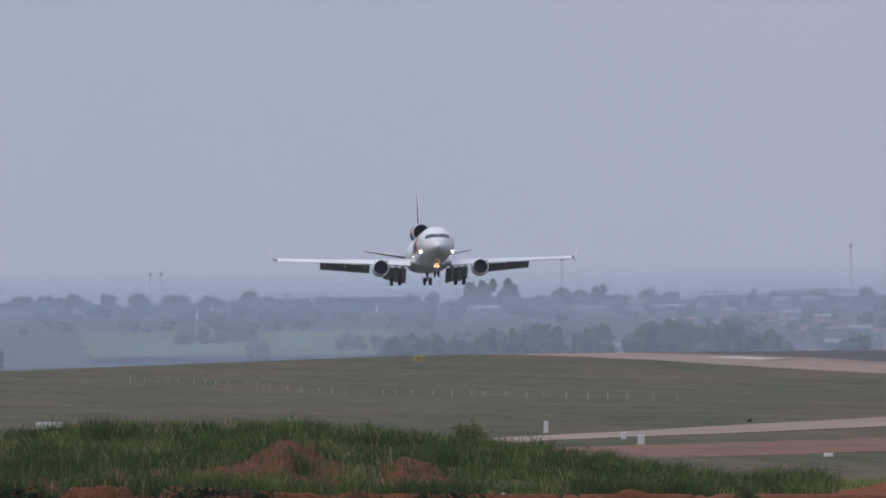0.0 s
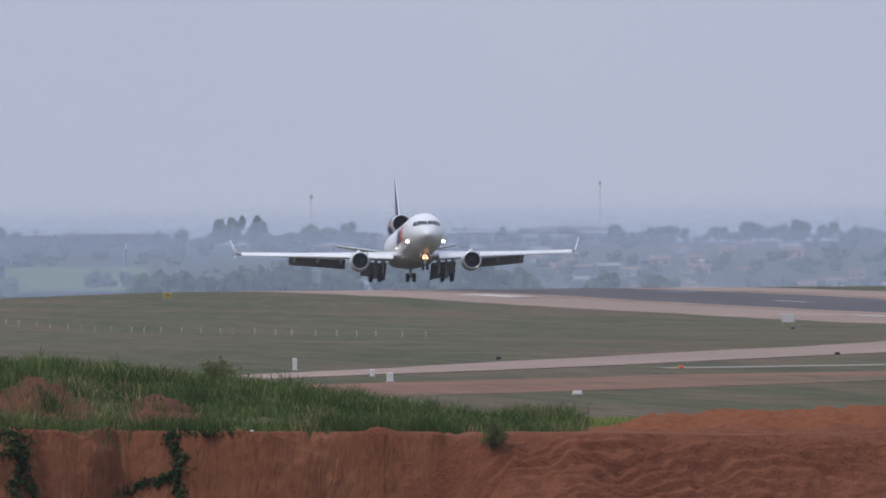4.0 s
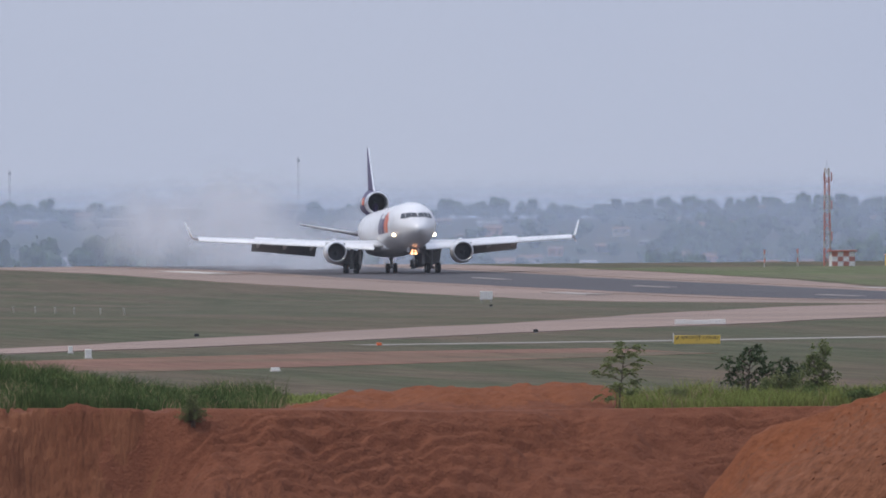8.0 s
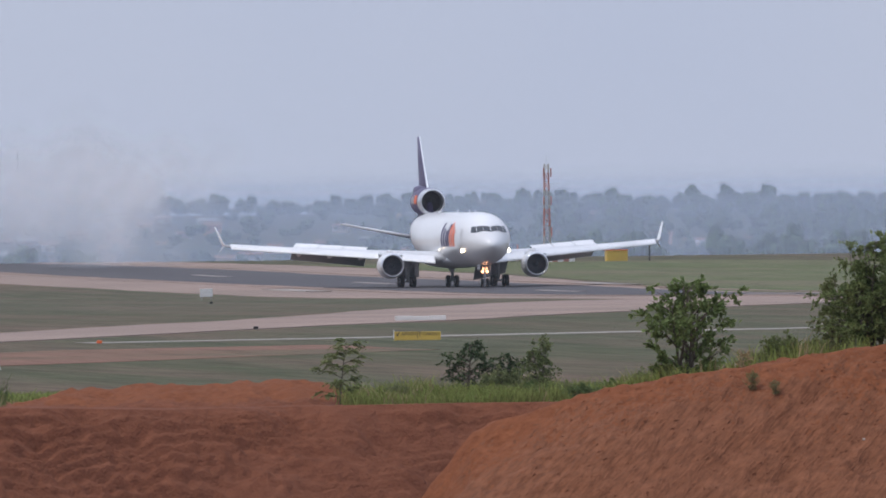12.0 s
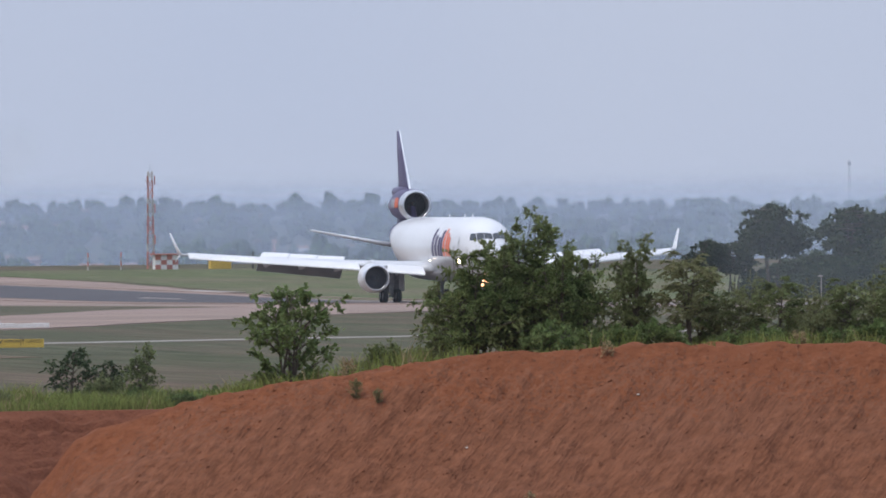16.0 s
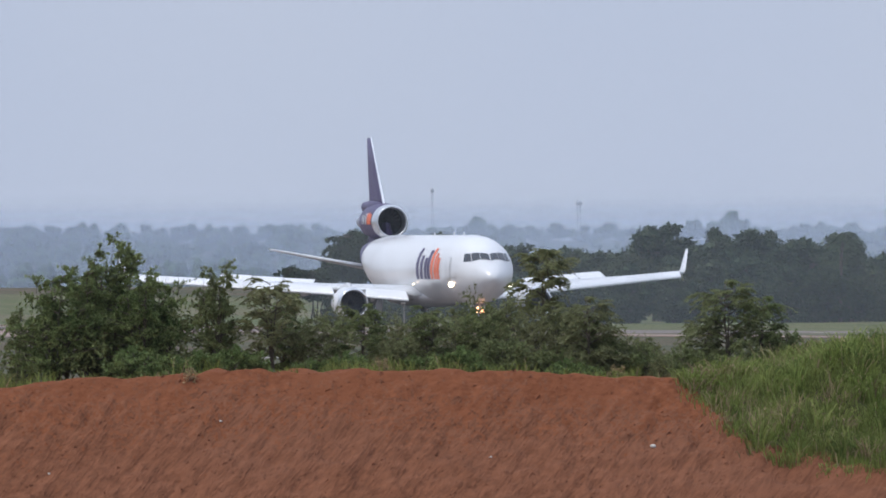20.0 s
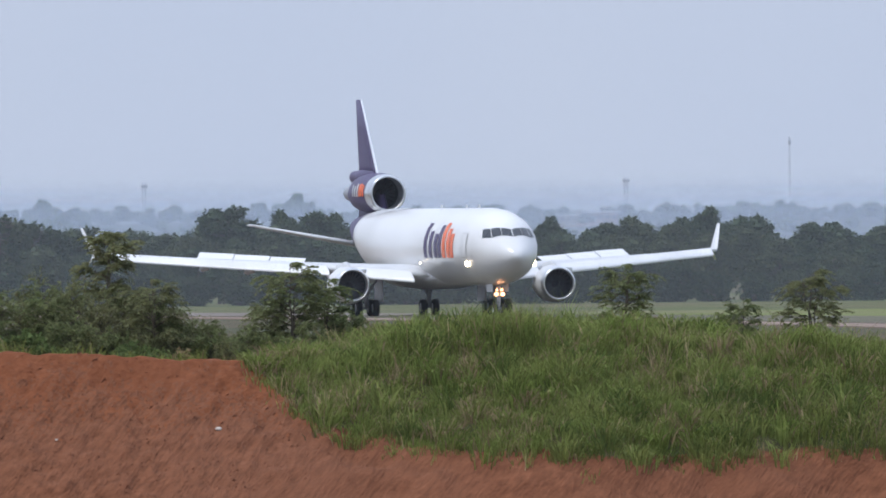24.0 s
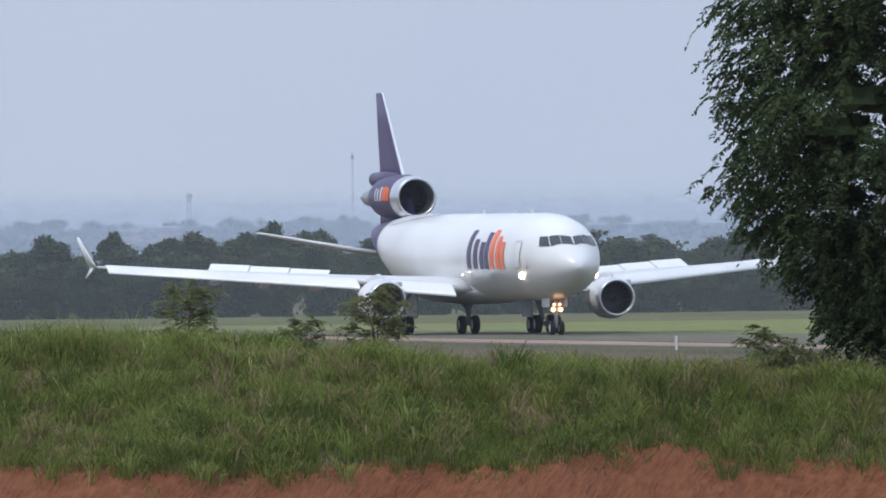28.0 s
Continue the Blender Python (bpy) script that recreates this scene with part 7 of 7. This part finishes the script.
smoke = build_smoke()
FLIGHT = [  # seconds, place along the runway, wheel height (None: on the runway), nose-up pitch, crab
    (0, 2983.4, 10.57, 3.00, 2.40),
    (0.5, 2940.4, 8.49, 3.20, 2.33),
    (1, 2897.6, 6.63, 3.40, 2.27),
    (1.5, 2855.4, 4.93, 3.60, 2.20),
    (2, 2813.8, 3.66, 3.80, 2.13),
    (2.5, 2772.5, 2.8, 4.00, 2.07),
    (3, 2731.2, 2.06, 4.20, 2.00),
    (3.5, 2689.3, 1.47, 4.16, 1.90),
    (4.2, 2630.3, 1.15, 4.10, 1.76),
    (5, 2562.7, 0.45, 4.04, 1.60),
    (5.5, 2522.1, None, 4.00, 1.50),
    (6, 2482.1, None, 3.60, 1.40),
    (7, 2403.3, None, 2.80, 1.17),
    (8, 2329.5, None, 1.90, 0.93),
    (9, 2257.8, None, 0.63, 0.70),
    (10, 2182.3, None, 0.00, 0.50),
    (11, 2106.3, None, 0.00, 0.30),
    (12, 2033.3, None, 0.00, 0.28),
    (13, 1961.8, None, 0.00, 0.26),
    (14, 1895.2, None, 0.00, 0.25),
    (15, 1833.7, None, 0.00, 0.23),
    (16, 1775.9, None, 0.00, 0.21),
    (17, 1721.0, None, 0.00, 0.19),
    (18, 1668.5, None, 0.00, 0.18),
    (19, 1617.8, None, 0.00, 0.16),
    (20, 1568.8, None, 0.00, 0.14),
    (21, 1521.6, None, 0.00, 0.12),
    (22, 1475.5, None, 0.00, 0.11),
    (23, 1430.2, None, 0.00, 0.09),
    (24, 1389.1, None, 0.00, 0.07),
    (25, 1349.7, None, 0.00, 0.05),
    (26, 1310.0, None, 0.00, 0.04),
    (27, 1271.4, None, 0.00, 0.02),
    (28, 1234.2, None, 0.00, 0.00),
]


# ---- what moves ----
def motions():
    rows = []
    for t, y, z, pitch, crab in FLIGHT:
        g = float(lay(307.7, y)) + 0.06
        rows.append((t, pose(307.7, y, g if z is None else max(z, g), -pitch, 0, -crab)))
    walk(airliner, rows)
    for ob, x, y, z, lean, sweep in spoilers:
        walk(ob, [(t, pose(x, y, z, up, -lean, sweep)) for t, up in ((0, -4), (6.2, -4), (7.4, 12), (9.0, 27), (10, 29), (28, 29))])
    # the flaps come up during the rollout
    for ob, hinge, axle, down in flaps:
        def swung(a):
            return Matrix.Translation(hinge) @ Matrix.Rotation(radians(a), 4, axle) @ Matrix.Translation(-hinge)
        walk(ob, [(0, swung(0)), (17.2, swung(0)), (19.0, swung(down * 0.5)), (21.0, swung(down * 0.8)), (23.5, swung(down * 0.85)), (28, swung(down * 0.85))])
    # each puff wells up from the touchdown mark, rises and drifts down the wind
    for ob, born, x, y, top, side, late in smoke:
        rows = [(0, pose(x, y, -9)), (born, pose(x, y, -9)), (born + 0.8, pose(x - 2, y + 4, 1.5)), (born + 2.2, pose(x - 4 + side, y + 10, top * 0.6)), (born + 4.5, pose(x + 2 + 2.5 * side, y + 18, top))]
        rows.append((16.0, pose(x + 14 + late + 5 * side, y + 34, top + 1.5)))
        rows.append((28.0, pose(x + 90 + 4 * late + 9 * side, y + 80, top + 3)))
        walk(ob, rows)


motions()
